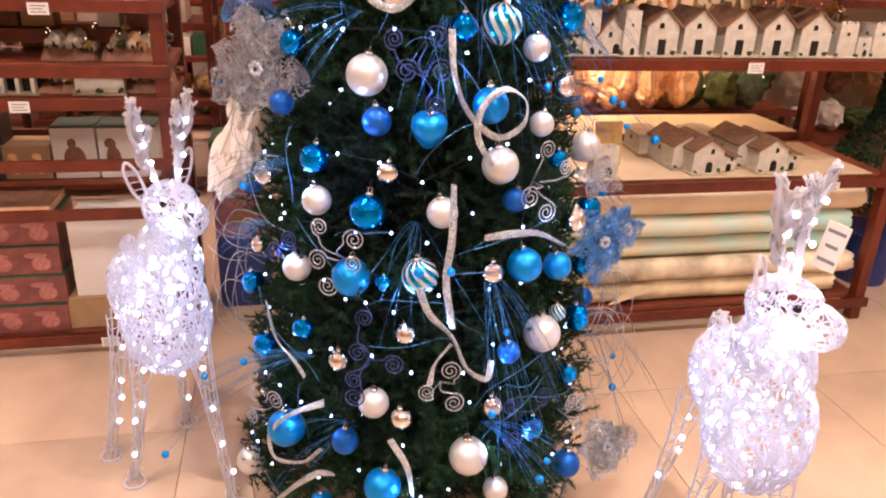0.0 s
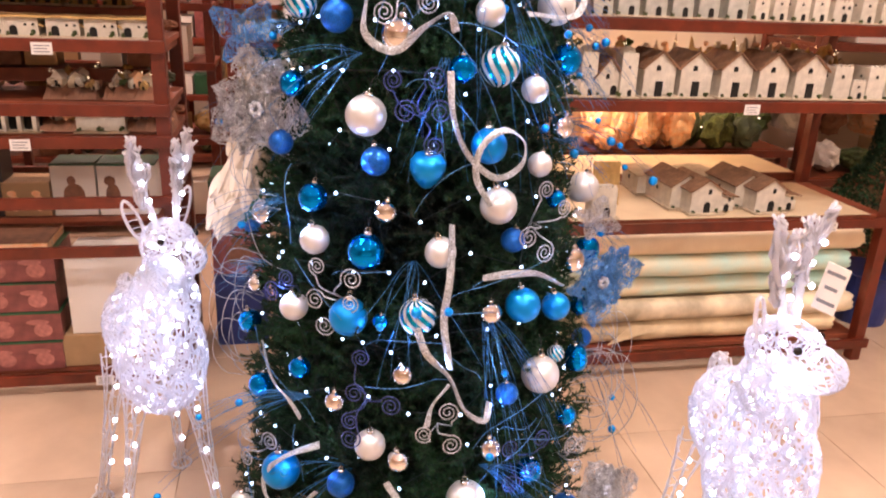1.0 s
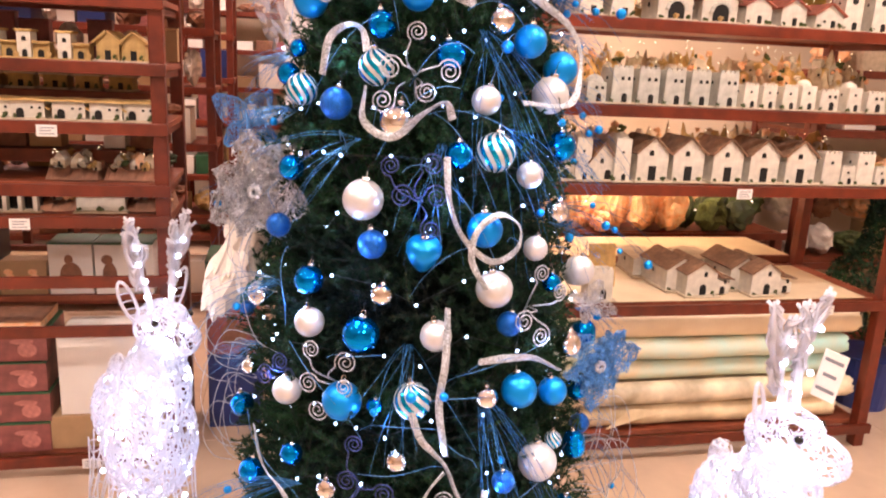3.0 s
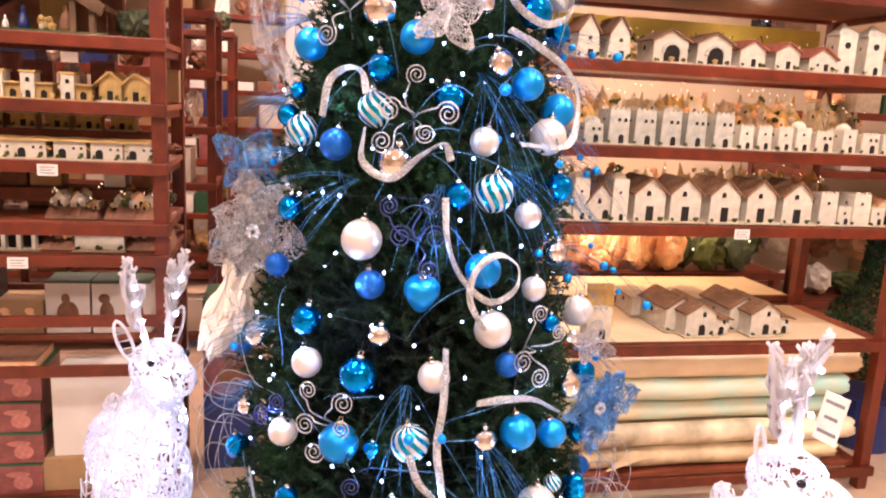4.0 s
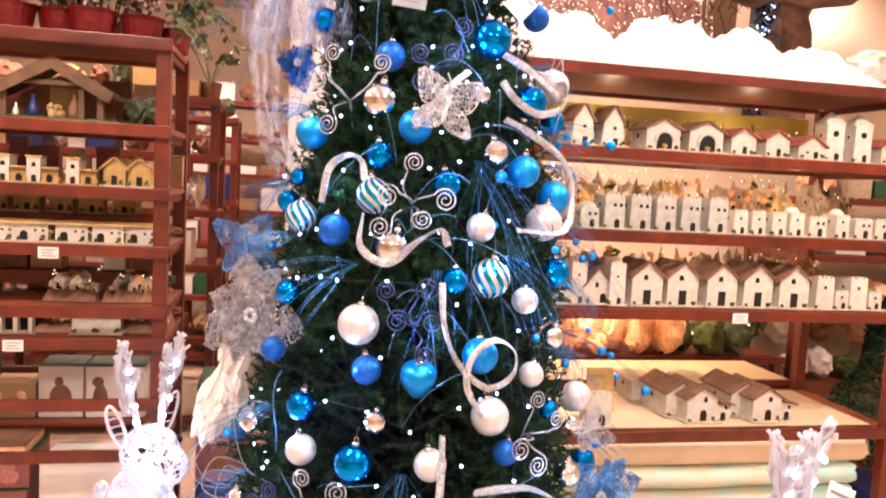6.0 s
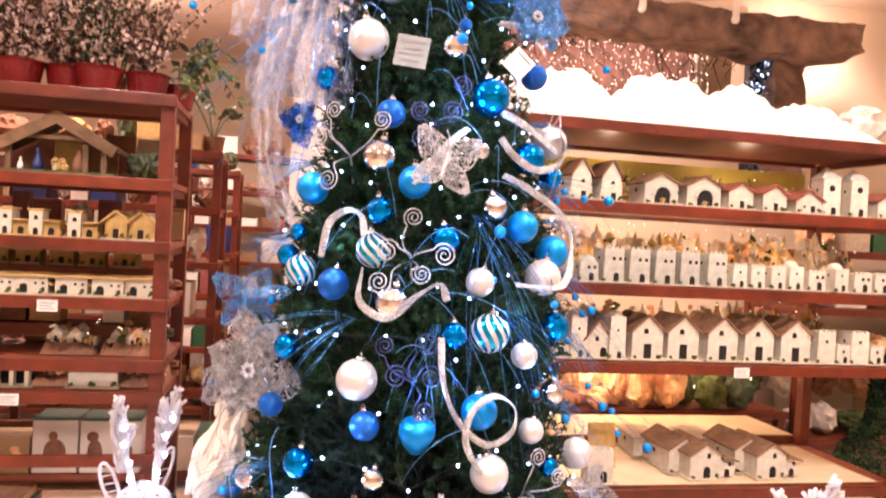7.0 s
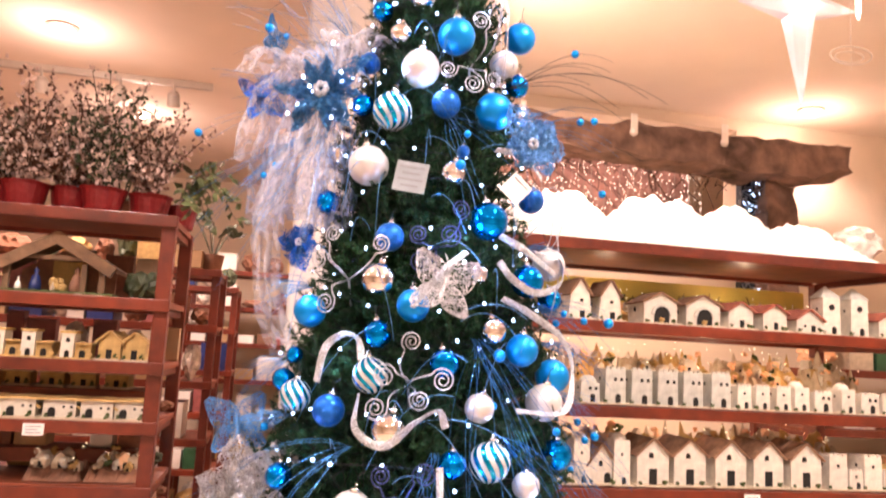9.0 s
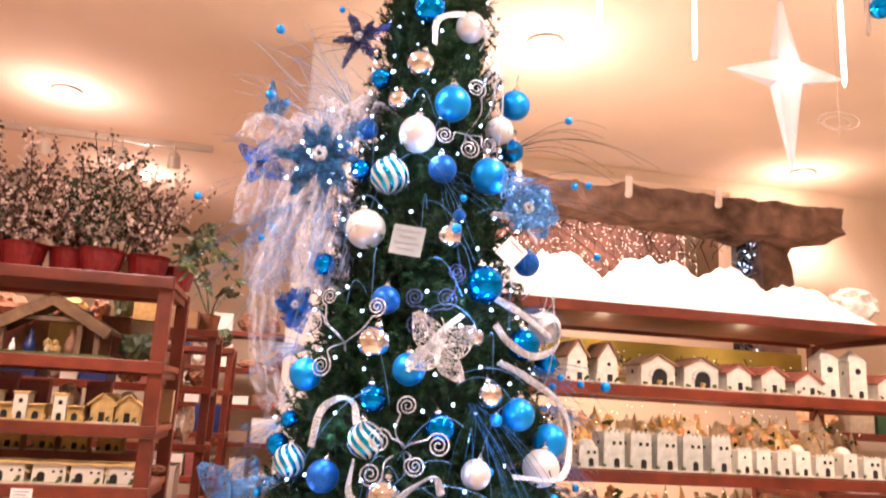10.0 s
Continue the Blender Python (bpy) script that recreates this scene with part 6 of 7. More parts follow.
tagged(tip, "loose corner of cream printed paper hanging off the rolls", "paper")

# goods on the rack behind
lamp("moss_light", "POINT", at(1.45, 3.44, 0.99), 10, (1.0, 0.62, 0.36), 0.03)
lamp("moss_light", "POINT", at(2.0, 3.44, 0.99), 6, (1.0, 0.62, 0.36), 0.03)
def lump(u, v, z, w, d, h, material, seed, label, category, group):
    """A crumpled bag or bundle."""
    b = bmesh.new()
    bmesh.ops.create_icosphere(b, subdivisions=3, radius=0.5)
    for q in b.verts:
        f = 1 + 0.22 * noise.noise(q.co * 13) + 0.34 * noise.noise(q.co * 5 + Vector((seed, 0, 0))) + 0.1 * noise.noise(q.co * 11 + Vector((0, seed, 0)))
        q.co = Vector((q.co.x * w * f, q.co.y * d * f, max(-0.45, q.co.z) * h * f))
    lo = min(q.co.z for q in b.verts)
    for q in b.verts:
        q.co.z -= lo
    ob = part("goods_bag", b, material, None)
    ob.name = "goods_bag"
    ob.matrix_basis = at(u, v, z)
    tagged(ob, label, category, group)


for i in range(24):
    lump(1.05 + 0.056 * i + 0.03 * math.sin(i * 2.7), 3.54 + 0.06 * math.sin(i * 1.9), 0.662, 0.13 + 0.05 * math.sin(i * 4.1), 0.11, 0.19 + 0.08 * math.sin(i * 3.3), M["amber"] if i < 17 else M["moss"] if i % 2 else M["leaf"], i * 3.1, "clear bag of amber orange moss on the rear rack", "bag", "bags of moss")
for i in range(12):
    lump(0.80 + 0.25 * i, 3.84, 0.662, 0.2, 0.2, 0.2, (M["bag"], M["clay"], M["amber"], M["moss"])[i % 4], i * 1.7 + 40, "crumpled bag of crib materials on the rear rack", "bag", "bags of crib goods")


lump(2.17, RV + 0.16, 1.90, 0.17, 0.2, 0.15, M["bag"], 77, "crumpled clear plastic bag on the snow", "bag", "")
moss_lights = thing("moss_lights", at(1.3, 3.5, 0.665), "warm fairy lights laid among the bags of moss", "string lights")
rg = random.Random(12)
line = [Vector((0.07 * i, rg.uniform(-0.03, 0.05), 0.10 + rg.uniform(0, 0.14))) for i in range(16)]
part("cable", tube(line, 0.0015, sides=3), M["wire"], moss_lights)
for p in line:
    part("bulb", led_small, None, moss_lights, m=Matrix.Translation(p + Vector((0, -0.01, 0))))


def carton(m, w, d, h, sides, lid=None, label="plain cardboard box", picture=None, group="boxes"):
    """A box with a folded lid and, where it has one, a printed panel."""
    th = thing("carton", m, label, "box", group)
    part("body", box(-w / 2, w / 2, 0, d, 0, h, bevel=0.002), sides, th)
    part("lid", box(-w / 2 - 0.0015, w / 2 + 0.0015, -0.0015, d + 0.0015, h + 0.0005, h + 0.006, bevel=0.001), lid or sides, th)
    if picture:
        pm, n = picture
        for i in range(n):
            x = -w / 2 + w * (i + 0.5) / n
            b = bmesh.new()
            bmesh.ops.create_uvsphere(b, u_segments=12, v_segments=8, radius=0.5, matrix=Matrix.Translation((x, -0.0016, h * 0.40)) @ Matrix.Diagonal((w * 0.50 / n, 0.0016, h * 0.50, 1)))
            bmesh.ops.create_uvsphere(b, u_segments=12, v_segments=8, radius=0.5, matrix=Matrix.Translation((x - w * 0.04, -0.0016, h * 0.70)) @ Matrix.Diagonal((w * 0.20, 0.0016, h * 0.2, 1)))
            part("printed_shape", b, pm, th, "plain printed brown shape")
    return th


# ---- goods on the other rack ----
G = LV + 0.024
carton(at(-0.763, G + 0.26, 0.567), 0.148, 0.15, 0.185, M["whitebox"], M["greenbox"], "white and green figure box with a brown print", (M["clay"], 1), "figure boxes")
carton(at(-0.580, G + 0.255, 0.567), 0.20, 0.15, 0.185, M["whitebox"], M["greenbox"], "white and green figure box with small brown prints", (M["clay"], 2), "figure boxes")
carton(at(-0.925, G + 0.26, 0.567), 0.16, 0.15, 0.12, M["kraft"], None, "kraft box with an orange print band", (M["amber"], 2), "figure boxes")
carton(at(-1.06, G + 0.26, 0.567), 0.13, 0.12, 0.23, M["black"], None, "black box on the shelf", None, "figure boxes")
hb = thing("half_board", at(-1.48, LV + 0.27), "stained wooden half board carrying figure boxes", "shelf board")
part("plank", box(-1.05, 1.05, 0, 0.142, 0.545, 0.565, bevel=0.002), M["wood_worn"], hb)
for x in (-1.0, 0.98):
    part("bracket", box(x, x + 0.02, 0.01, 0.13, 0.08, 0.544), M["wood"], hb)
carton(at(-0.625, G + 0.02, 0.077), 0.40, 0.20, 0.115, M["kraft"], None, "low brown kraft box under a white box", None, "stacked boxes")
carton(at(-0.580, G + 0.03, 0.200), 0.37, 0.215, 0.28, M["whitebox"], None, "large plain white cardboard box", None, "stacked boxes")
for i in range(4):
    carton(at(-0.985 + 0.006 * (i % 2), G + 0.01 + 0.006 * i, 0.077 + 0.109 * i), 0.37, 0.22, 0.101, M["redprint"], M["greenbox"], "shallow printed red and green box in a stack", (M["pinkprint"], 3), "printed boxes")
for i in range(3):
    carton(at(-1.40, G + 0.01, 0.077 + 0.129 * i), 0.37, 0.22, 0.12, M["redprint"], M["greenbox"], "shallow printed red and green box in a stack", (M["pinkprint"], 3), "printed boxes")
carton(at(-0.985, G + 0.02, 0.515), 0.36, 0.2, 0.03, M["amber"], M["clay"], "flat box with a mixed orange print on the stack", None, "printed boxes")
# beyond the end post, on the floor
carton(at(-0.20, LV + 0.30, 0.0), 0.20, 0.25, 0.30, M["bluebox"], None, "dark blue printed carton on the floor", None, "cartons on the floor")
carton(at(-0.20, LV + 0.30, 0.309), 0.20, 0.25, 0.20, M["redprint"], M["greenbox"], "red printed carton stacked on a blue one", (M["clay"], 1), "cartons on the floor")
carton(at(-0.20, LV + 0.30, 0.518), 0.20, 0.25, 0.16, M["greenbox"], None, "green carton on top of a stack", None, "cartons on the floor")


def ochre_house(label, w=0.088, h=0.080):
    """A cork house: a tower beside a low wing with an outside stair."""
    th = thing("cork_house", Matrix(), label, "model house", "cork houses")
    part("base", box(-w * 0.62, w * 0.62, -0.016, 0.10, 0, 0.005), M["ochre"], th)
    part("tower", box(-w / 2, -w * 0.05, 0, 0.07, 0.005, h, bevel=0.002), M["lime"], th)
    part("wing", box(-w * 0.04, w / 2, 0.012, 0.07, 0.005, h * 0.58, bevel=0.002), M["ochre"], th)
    part("wing_roof", box(-w * 0.03, w * 0.56, 0.0, 0.075, h * 0.585, h * 0.66, bevel=0.002), M["ochre"], th)
    part("tower_roof", box(-w * 0.55, 0.0, -0.004, 0.075, h + 0.0005, h + 0.008, bevel=0.002), M["ochre"], th)
    part("door", opening(-w * 0.26, 0.005, w * 0.16, w * 0.26), M["opening_shade"], th)
    part("door", opening(w * 0.22, 0.005, w * 0.20, w * 0.28, 0.012), M["opening_shade"], th)
    part("window", opening(-w * 0.26, h * 0.66, w * 0.13, w * 0.16), M["opening_shade"], th)
    part("straw", tuft(w * 0.52, 0.0, 0.004, 0.012, 9), M["ochre"], th)
    return th


row(ochre_house("ochre cork model house with a white tower"), (-0.847, -0.756, -0.643, -0.94, -1.04, -1.15), 1.402, G + 0.012, 3, 30)
row(cottage(0.07, 0.09, 0.055, 0.085, M["ochre"], M["ochre"], "ochre cork model hut with straw", (0, 0.018, 0.03), (), seed=31), (-0.545, -0.47), 1.402, G + 0.03, 12, 31)
low_house = cottage(0.095, 0.10, 0.052, 0.054, M["lime"], M["ochre"], "low white model house with a sloping ochre roof", (-0.022, 0.022, 0.030), ((0.012, 0.028, 0.008, 0.008), (0.034, 0.028, 0.008, 0.008)), seed=32, arched_door=True)
part("lean_roof", box(-0.03, 0.03, 0.0, 0.11, -0.003, 0.003, bevel=0.001), M["ochre"], low_house, "sloping ochre roof", m=pose(0.036, 0.004, 0.048, 0, 34, 0))
row(low_house, (-0.88, -0.785, -0.668, -0.558, -0.459, -0.99, -1.1), 1.217, G + 0.01, 3, 32)
row(cottage(0.075, 0.08, 0.040, 0.042, M["ochre"], M["base"], "tiny cream model house on a riser board", (0.0, 0.016, 0.022), (), seed=33), (-0.86, -0.755, -0.655, -0.55, -0.96), 1.302, LV + 0.23, 4, 33)


def porch(u, v, z, label):
    th = thing("model_porch", at(u, v, z), label, "model house", "white porches")
    for i in range(4):
        part("pier", box(-0.075 + 0.045 * i, -0.063 + 0.045 * i, 0, 0.03, 0.004, 0.062), M["lime"], th)
    part("lintel", box(-0.082, 0.082, -0.003, 0.04, 0.0625, 0.078, bevel=0.002), M["lime"], th)
    # near-black panel that paints the shade behind the piers
    part("back", box(-0.08, 0.08, 0.034, 0.04, 0.004, 0.062), M["opening_shade"], th)
    part("base", box(-0.085, 0.085, -0.01, 0.045, 0, 0.004), M["base"], th)


porch(-0.86, G + 0.03, 0.918, "white model porch with square piers")
row(cottage(0.08, 0.08, 0.055, 0.056, M["lime"], M["base"], "plain white model house block", None, (), seed=34), (-0.56, -0.63), 0.918, G + 0.03, 6, 34)
for i, (u, z) in enumerate(((-0.71, 0.918), (-0.68, 1.021), (-0.5, 1.021), (-0.46, 0.918), (-1.02, 1.021))):
    village(u, G + 0.05, z, 0.17, 0.09, 81 + 2 * i, "low cork landscape with shrubs and stones", M["clay"])
for i, (u, z, w, k) in enumerate(((-0.80, 1.108, 0.10, "kraft"), (-0.58, 1.108, 0.07, "whitebox"), (-0.48, 1.108, 0.09, "clay"), (-0.92, 1.108, 0.12, "clay"))):
    carton(at(u, LV + 0.235, z), w, 0.09, 0.055, M[k], None, "small goods box on the riser board", None, "small boxes")


def crib_stable(m):
    """A bark-roofed crib stable, open at the front."""
    th = thing("crib_stable", m, "brown wooden crib stable with a pitched plank roof", "crib stable")
    part("floor_board", box(-0.20, 0.18, -0.01, 0.19, 0, 0.012, bevel=0.002), M["moss"], th)
    part("back_wall", prism(0.30, 0.008, 0.085, 0.175, 0.17), M["clay"], th)
    for x in (-0.145, 0.085, 0.14):
        part("stable_post", box(x - 0.009, x + 0.009, 0.008, 0.026, 0.012, 0.105, bevel=0.002), M["stable_wood"], th)
    for s in (-1, 1):
        for k in range(3):
            part("roof_plank", roof_slab(0.36, 0.058, 0.082, 0.185, s, 0.003, 0.012, 0.0 + 0.062 * k), M["stable_wood"], th)
    for s in (-1, 1):
        part("barge_board", box(min(0, s * 0.215), max(0, s * 0.215), -0.006 - 0.001 * s, 0.006, -0.034, 0.004, bevel=0.002), M["stable_wood"], th, m=Matrix.Translation((0, -0.008, 0.200)) @ Matrix.Rotation(radians(30 * s), 4, "Y"))
    part("straw_back", box(-0.05, 0.06, 0.150, 0.168, 0.012, 0.12, bevel=0.006), M["ochre"], th)
    part("tie_beam", box(-0.10, 0.10, 0.006, 0.022, 0.112, 0.126, bevel=0.002), M["stable_wood"], th)
    part("fence_rail", box(-0.20, -0.15, 0.0, 0.01, 0.05, 0.06), M["kraft"], th)
    part("straw", tuft(0.0, 0.05, 0.012, 0.03, 4), M["ochre"], th)
    for i, (x, y, h, k) in enumerate(((-0.065, 0.04, 0.075, "bluebox"), (0.055, 0.05, 0.085, "clay"), (-0.01, 0.03, 0.03, "base"), (-0.11, 0.02, 0.04, "card"))):
        part("figurine", lathe([(h * .26, 0), (h * .24, h * .3), (h * .15, h * .62), (h * .06, h * .7), (h * .12, h * .84), (h * .02, h)], 10), M[k], th, "plain small crib figure shape", True, m=pose(x, y, 0.012))


crib_stable(at(-0.735, G + 0.03, 1.602))
for i, u in enumerate((-0.50, -0.44)):
    lump(u, G + 0.15, 1.602, 0.09, 0.08, 0.10, M["leaf"], 60 + i, "small bundle of dark green model shrubs", "model shrubs", "model shrubs")


# second rows at the back of the rack
rg = random.Random(91)
for z, h0 in ((0.917, 0.06), (1.02, 0.06), (1.217, 0.06), (1.402, 0.15), (1.602, 0.17)):
    u = -1.75
    while u < -0.46:
        w, h = rg.uniform(0.05, 0.13), h0 * rg.uniform(0.5, 1.0)
        if rg.random() < 0.55:
            carton(at(u + w / 2, LV + rg.uniform(0.355, 0.365), z + 0.002), w, 0.045, h, M[rg.choice(("clay", "kraft", "redprint", "ochre", "base", "kraft"))], None, "small packet at the back of the rack", None, "packets at the back")
        else:
            lump(u + w / 2, LV + 0.375, z + 0.002, w * 0.85, 0.05, h, M[rg.choice(("bag", "clay", "moss", "leaf", "bag"))], u * 11 + z, "small bag at the back of the rack", "bag", "packets at the back")
        u += w + 0.01


# ---- potted blossom on the rack's top ----
def blossom_pot(u, v, z, h, seed):
    r = random.Random(seed)
    th = thing("potted_blossom", at(u, v, z), "artificial white blossom branches in a red foil pot", "potted plant", "potted blossoms")
    pot = lathe([(0.052, 0), (0.060, 0.03), (0.070, 0.085), (0.078, 0.098), (0.066, 0.096)], 22)
    for q in pot.verts:
        q.co *= 1 + 0.04 * noise.noise(q.co * 40 + Vector((seed, 0, 0)))
    part("pot", pot, M["redpot"], th, "red foil wrapped pot")
    stems, bl, lf = bmesh.new(), [], []
    for i in range(30):
        a, sp = r.uniform(0, 6.28), r.uniform(0.02, 0.20)
        top = Vector((sp * math.cos(a), sp * math.sin(a), h * r.uniform(0.45, 1.0) if i > 3 else h * r.uniform(0.95, 1.3)))
        mid = Vector((top.x * 0.35, top.y * 0.35, top.z * 0.5 + 0.03))
        line = smooth_line([(0, 0, 0.06), mid, top], 6)
        tube(line, 0.003, 0.0015, 4, stems)
        for p in line[4:]:
            for _ in range(7):
                q = p + Vector((r.gauss(0, .016), r.gauss(0, .016), r.gauss(0, .014)))
                (bl if r.random() < 0.5 else lf).append((q, r.uniform(0.0065, 0.0115)))
    tagged(part("twig_bunch", stems, M["twig"], th), kind="stuff")
    for name, items, mt in (("blossoms", bl, M["blossom"]), ("leaves", lf, M["bud"] if seed % 3 else M["leaf"])):
        vs, fs = [], []
        for q, s in items:
            for _ in range(3):
                d1 = Vector((r.gauss(0, 1), r.gauss(0, 1), r.gauss(0, 1))).normalized()
                d2 = d1.orthogonal().normalized()
                o = len(vs)
                vs += [q - d1 * s, q + d2 * s * 0.6, q + d1 * s, q - d2 * s * 0.6]
                fs.append((o, o + 1, o + 2, o + 3))
        me = raw(name, vs, fs)
        me.materials.append(mt)
        tagged(part(name, me, None, th), kind="stuff")


for i, (u, h) in enumerate(((-1.12, 0.36), (-1.0, 0.40), (-0.885, 0.40), (-0.755, 0.38), (-0.640, 0.45), (-0.500, 0.37))):
    blossom_pot(u, LV + 0.16 + 0.06 * (i % 2), 1.874, h * 1.0, 200 + i)


def palm(m, h, seed):
    r = random.Random(seed)
    th = thing("potted_palm", m, "small green artificial leafy plant on the rack", "potted plant")
    part("pot", lathe([(0.05, 0), (0.065, 0.09), (0.058, 0.09)], 18), M["clay"], th)
    for k in range(7):
        a, ln = k * 0.9 + r.uniform(-.2, .2), h * r.uniform(.55, .9)
        line = smooth_line([(0, 0, 0.07), (0.35 * ln * math.cos(a), 0.35 * ln * math.sin(a), 0.8 * ln), (0.8 * ln * math.cos(a), 0.8 * ln * math.sin(a), 0.85 * ln)], 8)
        part("stem", tube(line, 0.004, 0.002, 4), M["leaf"], th)
        for p in line[7::2]:
            b = bmesh.new()
            bmesh.ops.create_uvsphere(b, u_segments=8, v_segments=5, radius=0.026, matrix=Matrix.Translation(p) @ Euler((r.uniform(-1, 1), r.uniform(-1, 1), r.uniform(0, 6))).to_matrix().to_4x4() @ Matrix.Diagonal((1.3, 0.7, 0.08, 1)))
            part("leaf", b, M["leaf"], th, smooth=True)


palm(at(-0.44, 4.45, 1.862), 0.42, 5)
palm(at(-0.62, LV + 0.36, 1.874), 0.34, 6)

def broadleaf(m, seed):
    """Drooping broad leaves on bending stems out of a small pot."""
    r = random.Random(seed)
    th = thing("potted_foliage", m, "green artificial plant with drooping leaves on the rack's end", "potted plant")
    part("pot", lathe([(0.045, 0), (0.06, 0.08), (0.054, 0.08)], 18), M["redpot"], th, "red foil wrapped pot")
    for k in range(11):
        a, reach, top = r.uniform(-1.5, 1.5), r.uniform(0.08, 0.20), r.uniform(0.14, 0.26)
        end = top - r.uniform(0.02, 0.16)
        line = smooth_line([(0, 0, 0.06), (0.4 * reach * math.cos(a), 0.4 * reach * math.sin(a), top), (reach * math.cos(a), reach * math.sin(a), end)], 7)
        part("stem", tube(line, 0.003, 0.0015, 4), M["twig"], th)
        for p in line[5:]:
            ln, w = r.uniform(0.035, 0.055), r.uniform(0.012, 0.018)
            d = Vector((r.gauss(0.3, 0.6), r.gauss(0, 0.6), r.uniform(-1, 0.2))).normalized()
            sd = d.orthogonal().normalized()
            up = d.cross(sd)
            vs = [p, p + d * ln * 0.4 + sd * w + up * 0.004, p + d * ln, p + d * ln * 0.4 - sd * w + up * 0.004, p + d * ln * 0.45 - up * 0.004]
            me = raw("leaf", vs, [(0, 1, 4), (1, 2, 4), (2, 3, 4), (3, 0, 4)])
            me.materials.append(M["foliage"])
            part("leaf", me, None, th)


broadleaf(at(-0.405, LV + 0.30, 1.874), 9)

# ---- goods along the aisle and at the back ----
rg = random.Random(77)
for v, zs in ((4.30, (0.1, 0.55, 0.95, 1.25, 1.55, 1.86)), (5.77, (0.1, 0.55, 0.95, 1.25, 1.55, 1.86))):
    for z in zs:
        u = -1.75
        while u < -0.50:
            w, h = rg.uniform(0.08, 0.2), rg.uniform(0.08, 0.2)
            k = rg.random()
            if k < 0.62:
                carton(at(u + w / 2, v + rg.uniform(0.01, 0.05), z + 0.002), w, rg.uniform(0.12, 0.25), h, M[rg.choice(("kraft", "whitebox", "redprint", "ochre", "bluebox", "greenbox", "clay", "whitebox"))], None, "boxed goods on a rack down the aisle", None, "aisle goods")
            else:
                lump(u + w / 2, v + 0.15, z + 0.002, w * 0.9, 0.18, h, M[rg.choice(("bag", "clay", "leaf", "ochre"))], u * 9 + z, "bagged goods on a rack down the aisle", "bag", "aisle goods")
            u += w + 0.015
for z in (0.1, 0.5, 0.85, 1.15, 1.45, 1.75, 2.05):
    u = -0.78
    while u < 0.9:
        w, h = rg.uniform(0.10, 0.26), rg.uniform(0.06, 0.2)
        if rg.random() < 0.6:
            carton(at(u + w / 2, 6.63, z + 0.002), w, 0.25, h, M[rg.choice(("kraft", "whitebox", "redprint", "ochre", "whitebox", "clay"))], None, "boxed goods against the back wall", None, "back wall goods")
        else:
            lump(u + w / 2, 6.75, z + 0.002, w * 0.9, 0.2, h, M[rg.choice(("bag", "clay", "amber", "bag"))], u * 7 + z, "bagged goods against the back wall", "bag", "back wall goods")
        u += w + 0.03


for z in (0.1, 0.5, 0.9, 1.2, 1.5):
    u = 2.68
    while u < 4.0:
        w, h = rg.uniform(0.10, 0.24), rg.uniform(0.07, 0.17)
        if rg.random() < 0.5:
            carton(at(u + w / 2, 3.52, z + 0.002), w, 0.25, h, M[rg.choice(("kraft", "whitebox", "greenbox", "ochre", "base", "clay"))], None, "boxed goods on the rack beyond the houses", None, "side rack goods")
        else:
            lump(u + w / 2, 3.62, z + 0.002, w * 0.9, 0.2, h, M[rg.choice(("bag", "moss", "amber", "leaf"))], u * 5 + z, "bagged goods on the rack beyond the houses", "bag", "side rack goods")
        u += w + 0.02


# ---- potted conifer past the rack's end ----
def conifer(m, h, r0, seed):
    r = np.random.RandomState(seed)
    th = thing("potted_conifer", m, "dark green clipped artificial conifer in a blue pot", "potted plant")
    part("pot", lathe([(0.11, 0), (0.14, 0.24), (0.15, 0.25), (0.13, 0.25)], 24), M["bluebox"], th)
    part("trunk", lathe([(0.018, 0.2), (0.012, h)], 8), M["bark"], th)
    vs, fs = [], []
    for i in range(9000):
        z = r.uniform(0.34, h)
        R = r0 * min(1, (h - z) / (h * 0.45)) ** 0.7 * (0.75 + 0.3 * r.rand()) * (1 + 0.2 * math.sin(z * 14))
        a = r.uniform(0, 6.28)
        p = np.array([R * math.cos(a), R * math.sin(a), z])
        d1, d2 = r.normal(size=3), r.normal(size=3)
        d1, d2 = d1 / np.linalg.norm(d1) * 0.013, d2 / np.linalg.norm(d2) * 0.006
        o = len(vs)
        vs += [p - d1, p + d2, p + d1, p - d2]
        fs.append((o, o + 1, o + 2, o + 3))
    me = raw("crown", vs, fs)
    me.materials.append(M["needle"])
    part("crown", me, None, th)


conifer(at(2.62, 2.82, 0), 1.12, 0.19, 4)


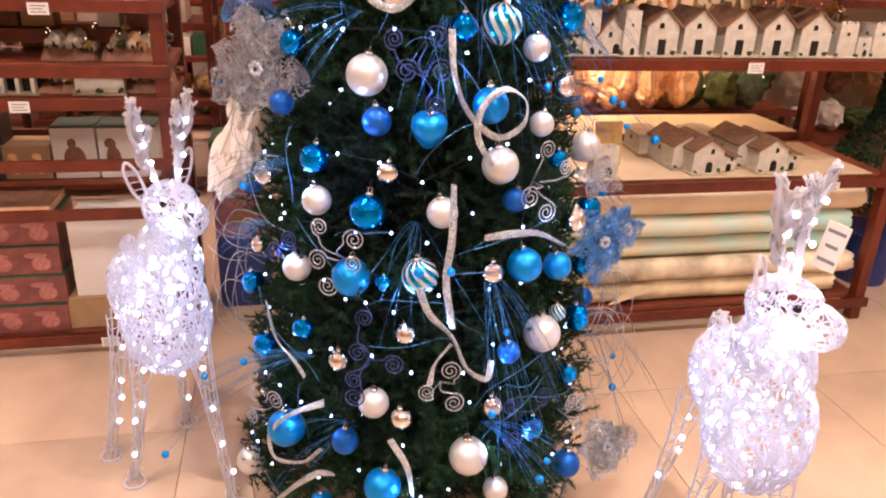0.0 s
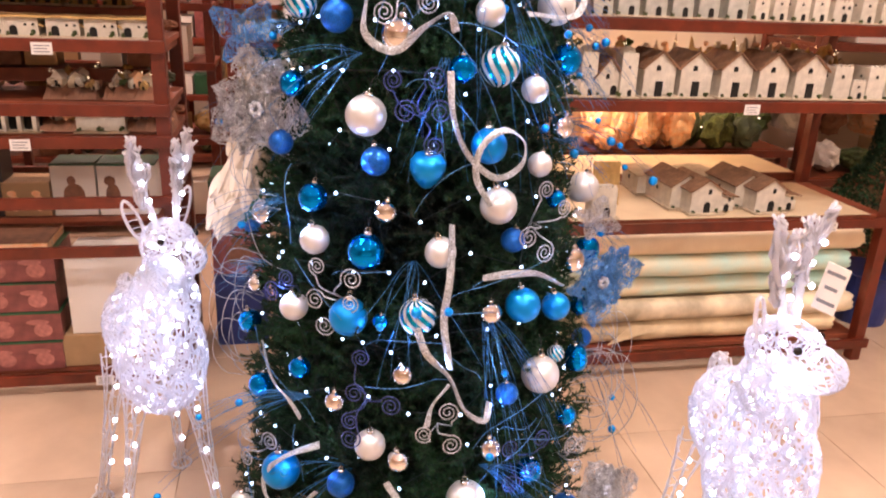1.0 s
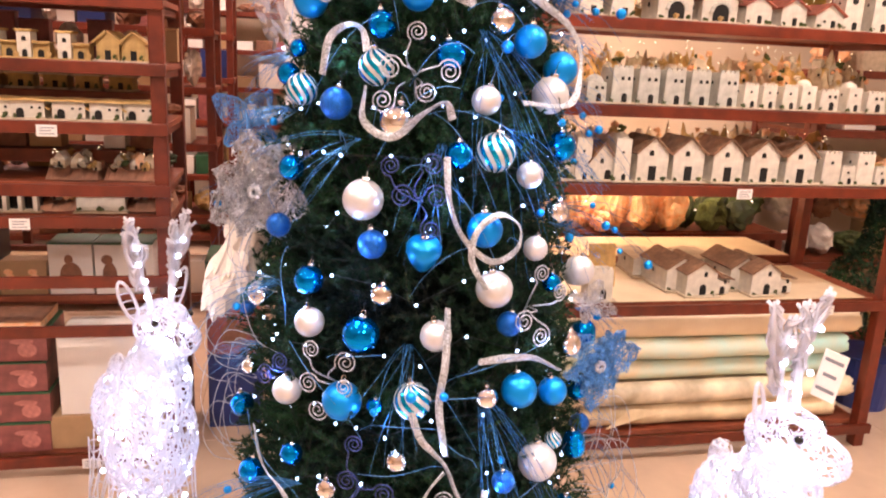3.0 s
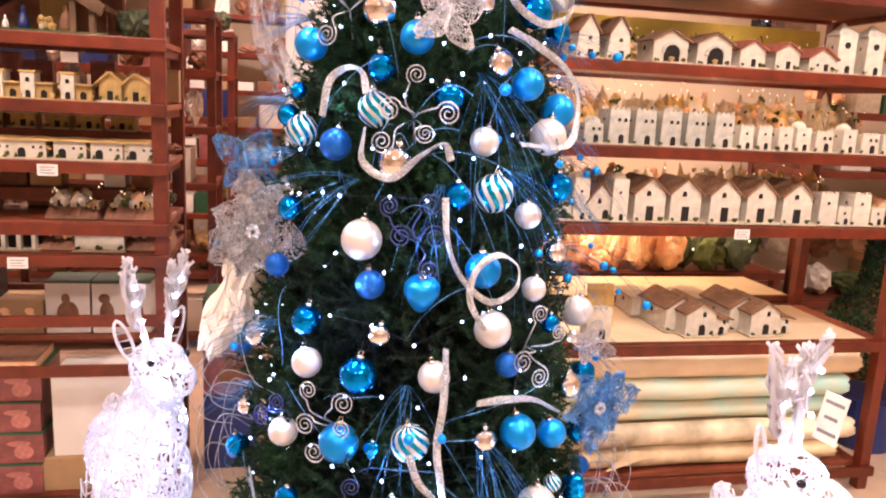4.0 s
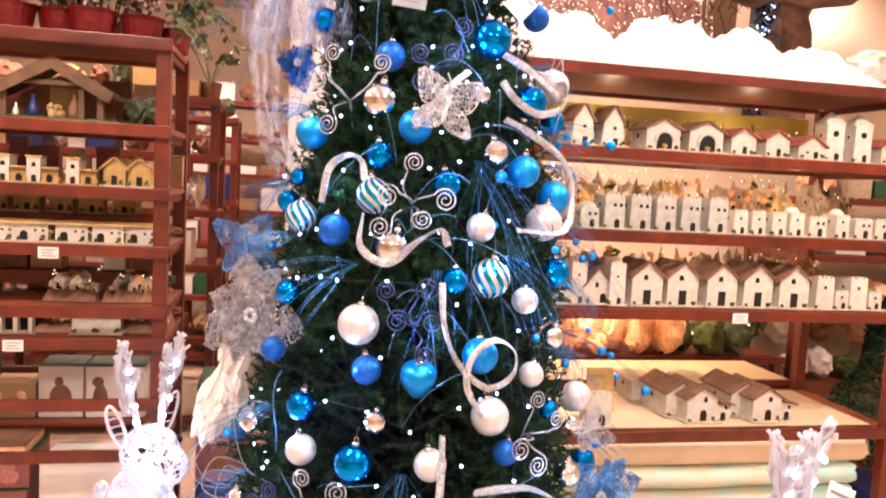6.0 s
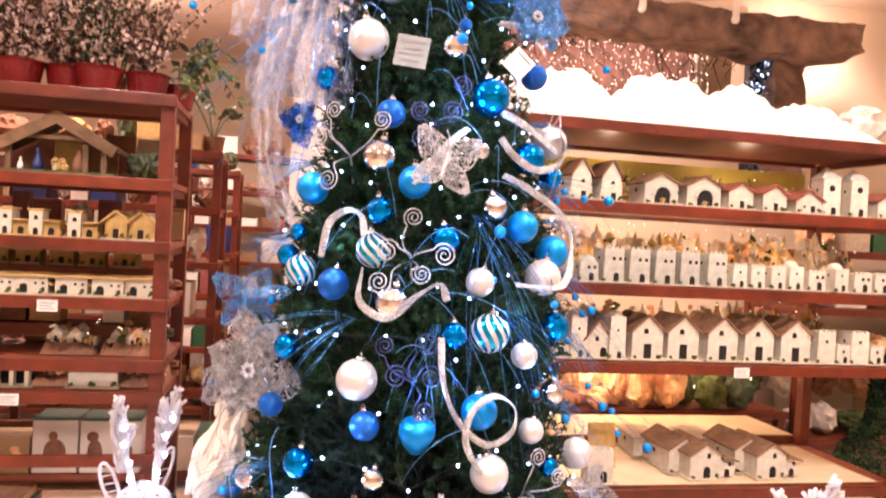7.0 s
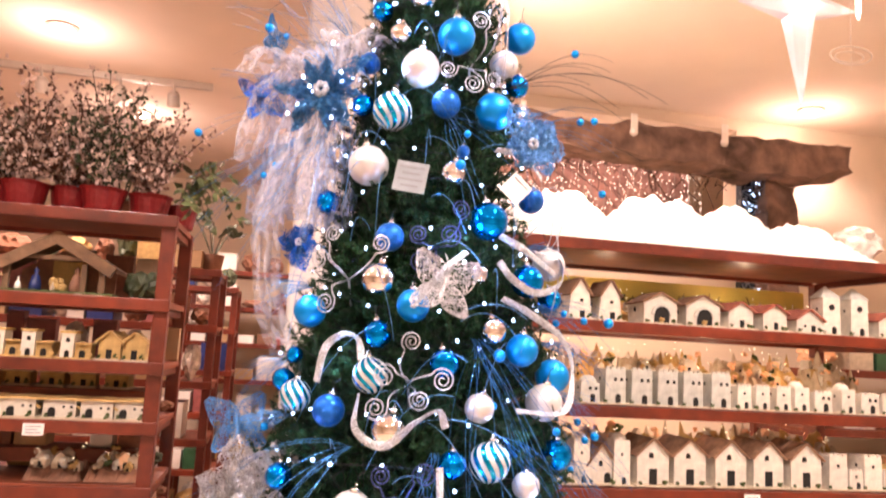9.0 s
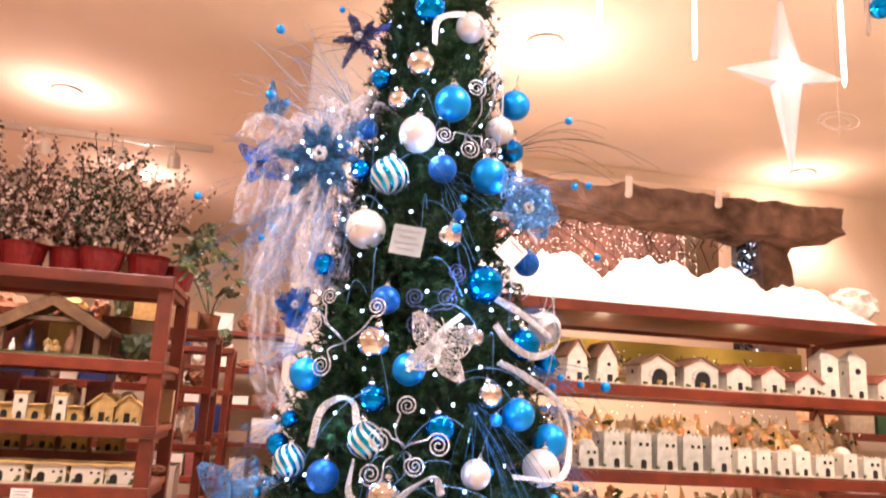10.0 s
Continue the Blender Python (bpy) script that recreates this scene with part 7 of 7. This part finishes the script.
# ---- hanging things near the ceiling ----
def hung_star(m, s):
    """A faceted four-pointed clear star, lit from within."""
    th = thing("hanging_star", m, "clear faceted four-pointed star with warm lights inside", "hanging star")
    for name, d, ln in (("point_down", (0, -1), 1.0), ("point_up", (0, 1), 0.85), ("point_side", (1, 0), 0.62), ("point_side", (-1, 0), 0.62)):
        b = bmesh.new()
        bmesh.ops.create_cone(b, cap_ends=True, segments=6, radius1=s * 0.17, radius2=0.003, depth=s * ln, matrix=Matrix.Translation((0, 0, s * ln / 2)))
        ang = math.degrees(math.atan2(d[0], d[1]))
        part(name, b, M["acrylic"], th, m=pose(0, 0, 0, 0, ang, 0))
        for i in range(3):
            part("led", led_small, None, th, m=Matrix.Translation((d[0] * s * ln * (0.15 + 0.3 * i), -0.004, d[1] * s * ln * (0.15 + 0.3 * i))))
    part("cord", tube([(0, 0, s * 0.8), (0, 0, CEIL - m.translation.z - 0.002)], 0.0015, sides=4), M["card"], th)
    lamp("star_glow", "POINT", m @ Matrix.Translation((0, -0.10, 0)), 2.2, (1.0, 0.85, 0.7), 0.03)


hung_star(Matrix.Translation((1.05, 2.3, 2.63)) @ pose(0, 0, 0, 0, -2, 10), 0.325)
for i, p in enumerate(((0.445, 2.3, 2.72), (0.759, 2.3, 2.665), (1.241, 2.3, 2.595), (1.30, 2.25, 2.75))):
    th = thing("light_icicle", Matrix.Translation(p), "slim clear icicle light hanging on a wire", "icicle light", "icicle lights")
    part("tube", lathe([(0.002, 0.0), (0.0075, 0.02), (0.0075, CEIL - p[2] - 0.10)], 10), M["warm_led"] if i < 3 else M["crystal"], th, "glowing clear rod", True)
    part("cord", tube([(0, 0, CEIL - p[2] - 0.10), (0, 0, CEIL - p[2] - 0.002)], 0.0015, sides=4), M["card"], th)
fl = thing("hanging_snowflake", Matrix.Translation((1.216, 2.3, 2.476)), "thin wire ring ornament hanging on a thread", "hanging ornament")
part("ring", tube([(0.065 * math.cos(a), 0.0, 0.030 * math.sin(a)) for a in np.linspace(0, 2 * math.pi, 25)], 0.0022, sides=5), M["steel"], fl)
part("ring", tube([(0.045 * math.cos(a), 0.012, 0.018 * math.sin(a)) for a in np.linspace(0, 2 * math.pi, 25)], 0.0018, sides=5), M["steel"], fl)
part("cord", tube([(0, 0, -0.05), (0, 0, CEIL - 2.478)], 0.0009, sides=3), M["steel"], fl)
hb_ = bauble_master(M["teal"], "turquoise bauble hanging from the ceiling")
hb_.matrix_basis = Matrix.Translation((1.375, 2.3, 2.885)) @ Matrix.Scale(0.075, 4)
del hb_["group"]

# ---- floor tiles, laid along the shop's axes ----
TS = 0.715
tile_mesh = bpy.data.meshes.new("tile")
tb = box(-TS / 2 + 0.0012, TS / 2 - 0.0012, -TS / 2 + 0.0012, TS / 2 - 0.0012, -0.006, 0.0, bevel=0.0008)
tb.to_mesh(tile_mesh)
tb.free()
tile_mesh.materials.append(M["tile"])
for i in range(-9, 7):
    for j in range(-8, 9):
        u, v = 1.08 + TS * (i + 0.5), 2.05 + TS * (j + 0.5)
        if U0 + 0.36 < u < U1 - 0.36 and V0 + 0.36 < v < V1 - 0.36:
            t = part("tile", tile_mesh, None, ground, m=pose(u, v, 0))
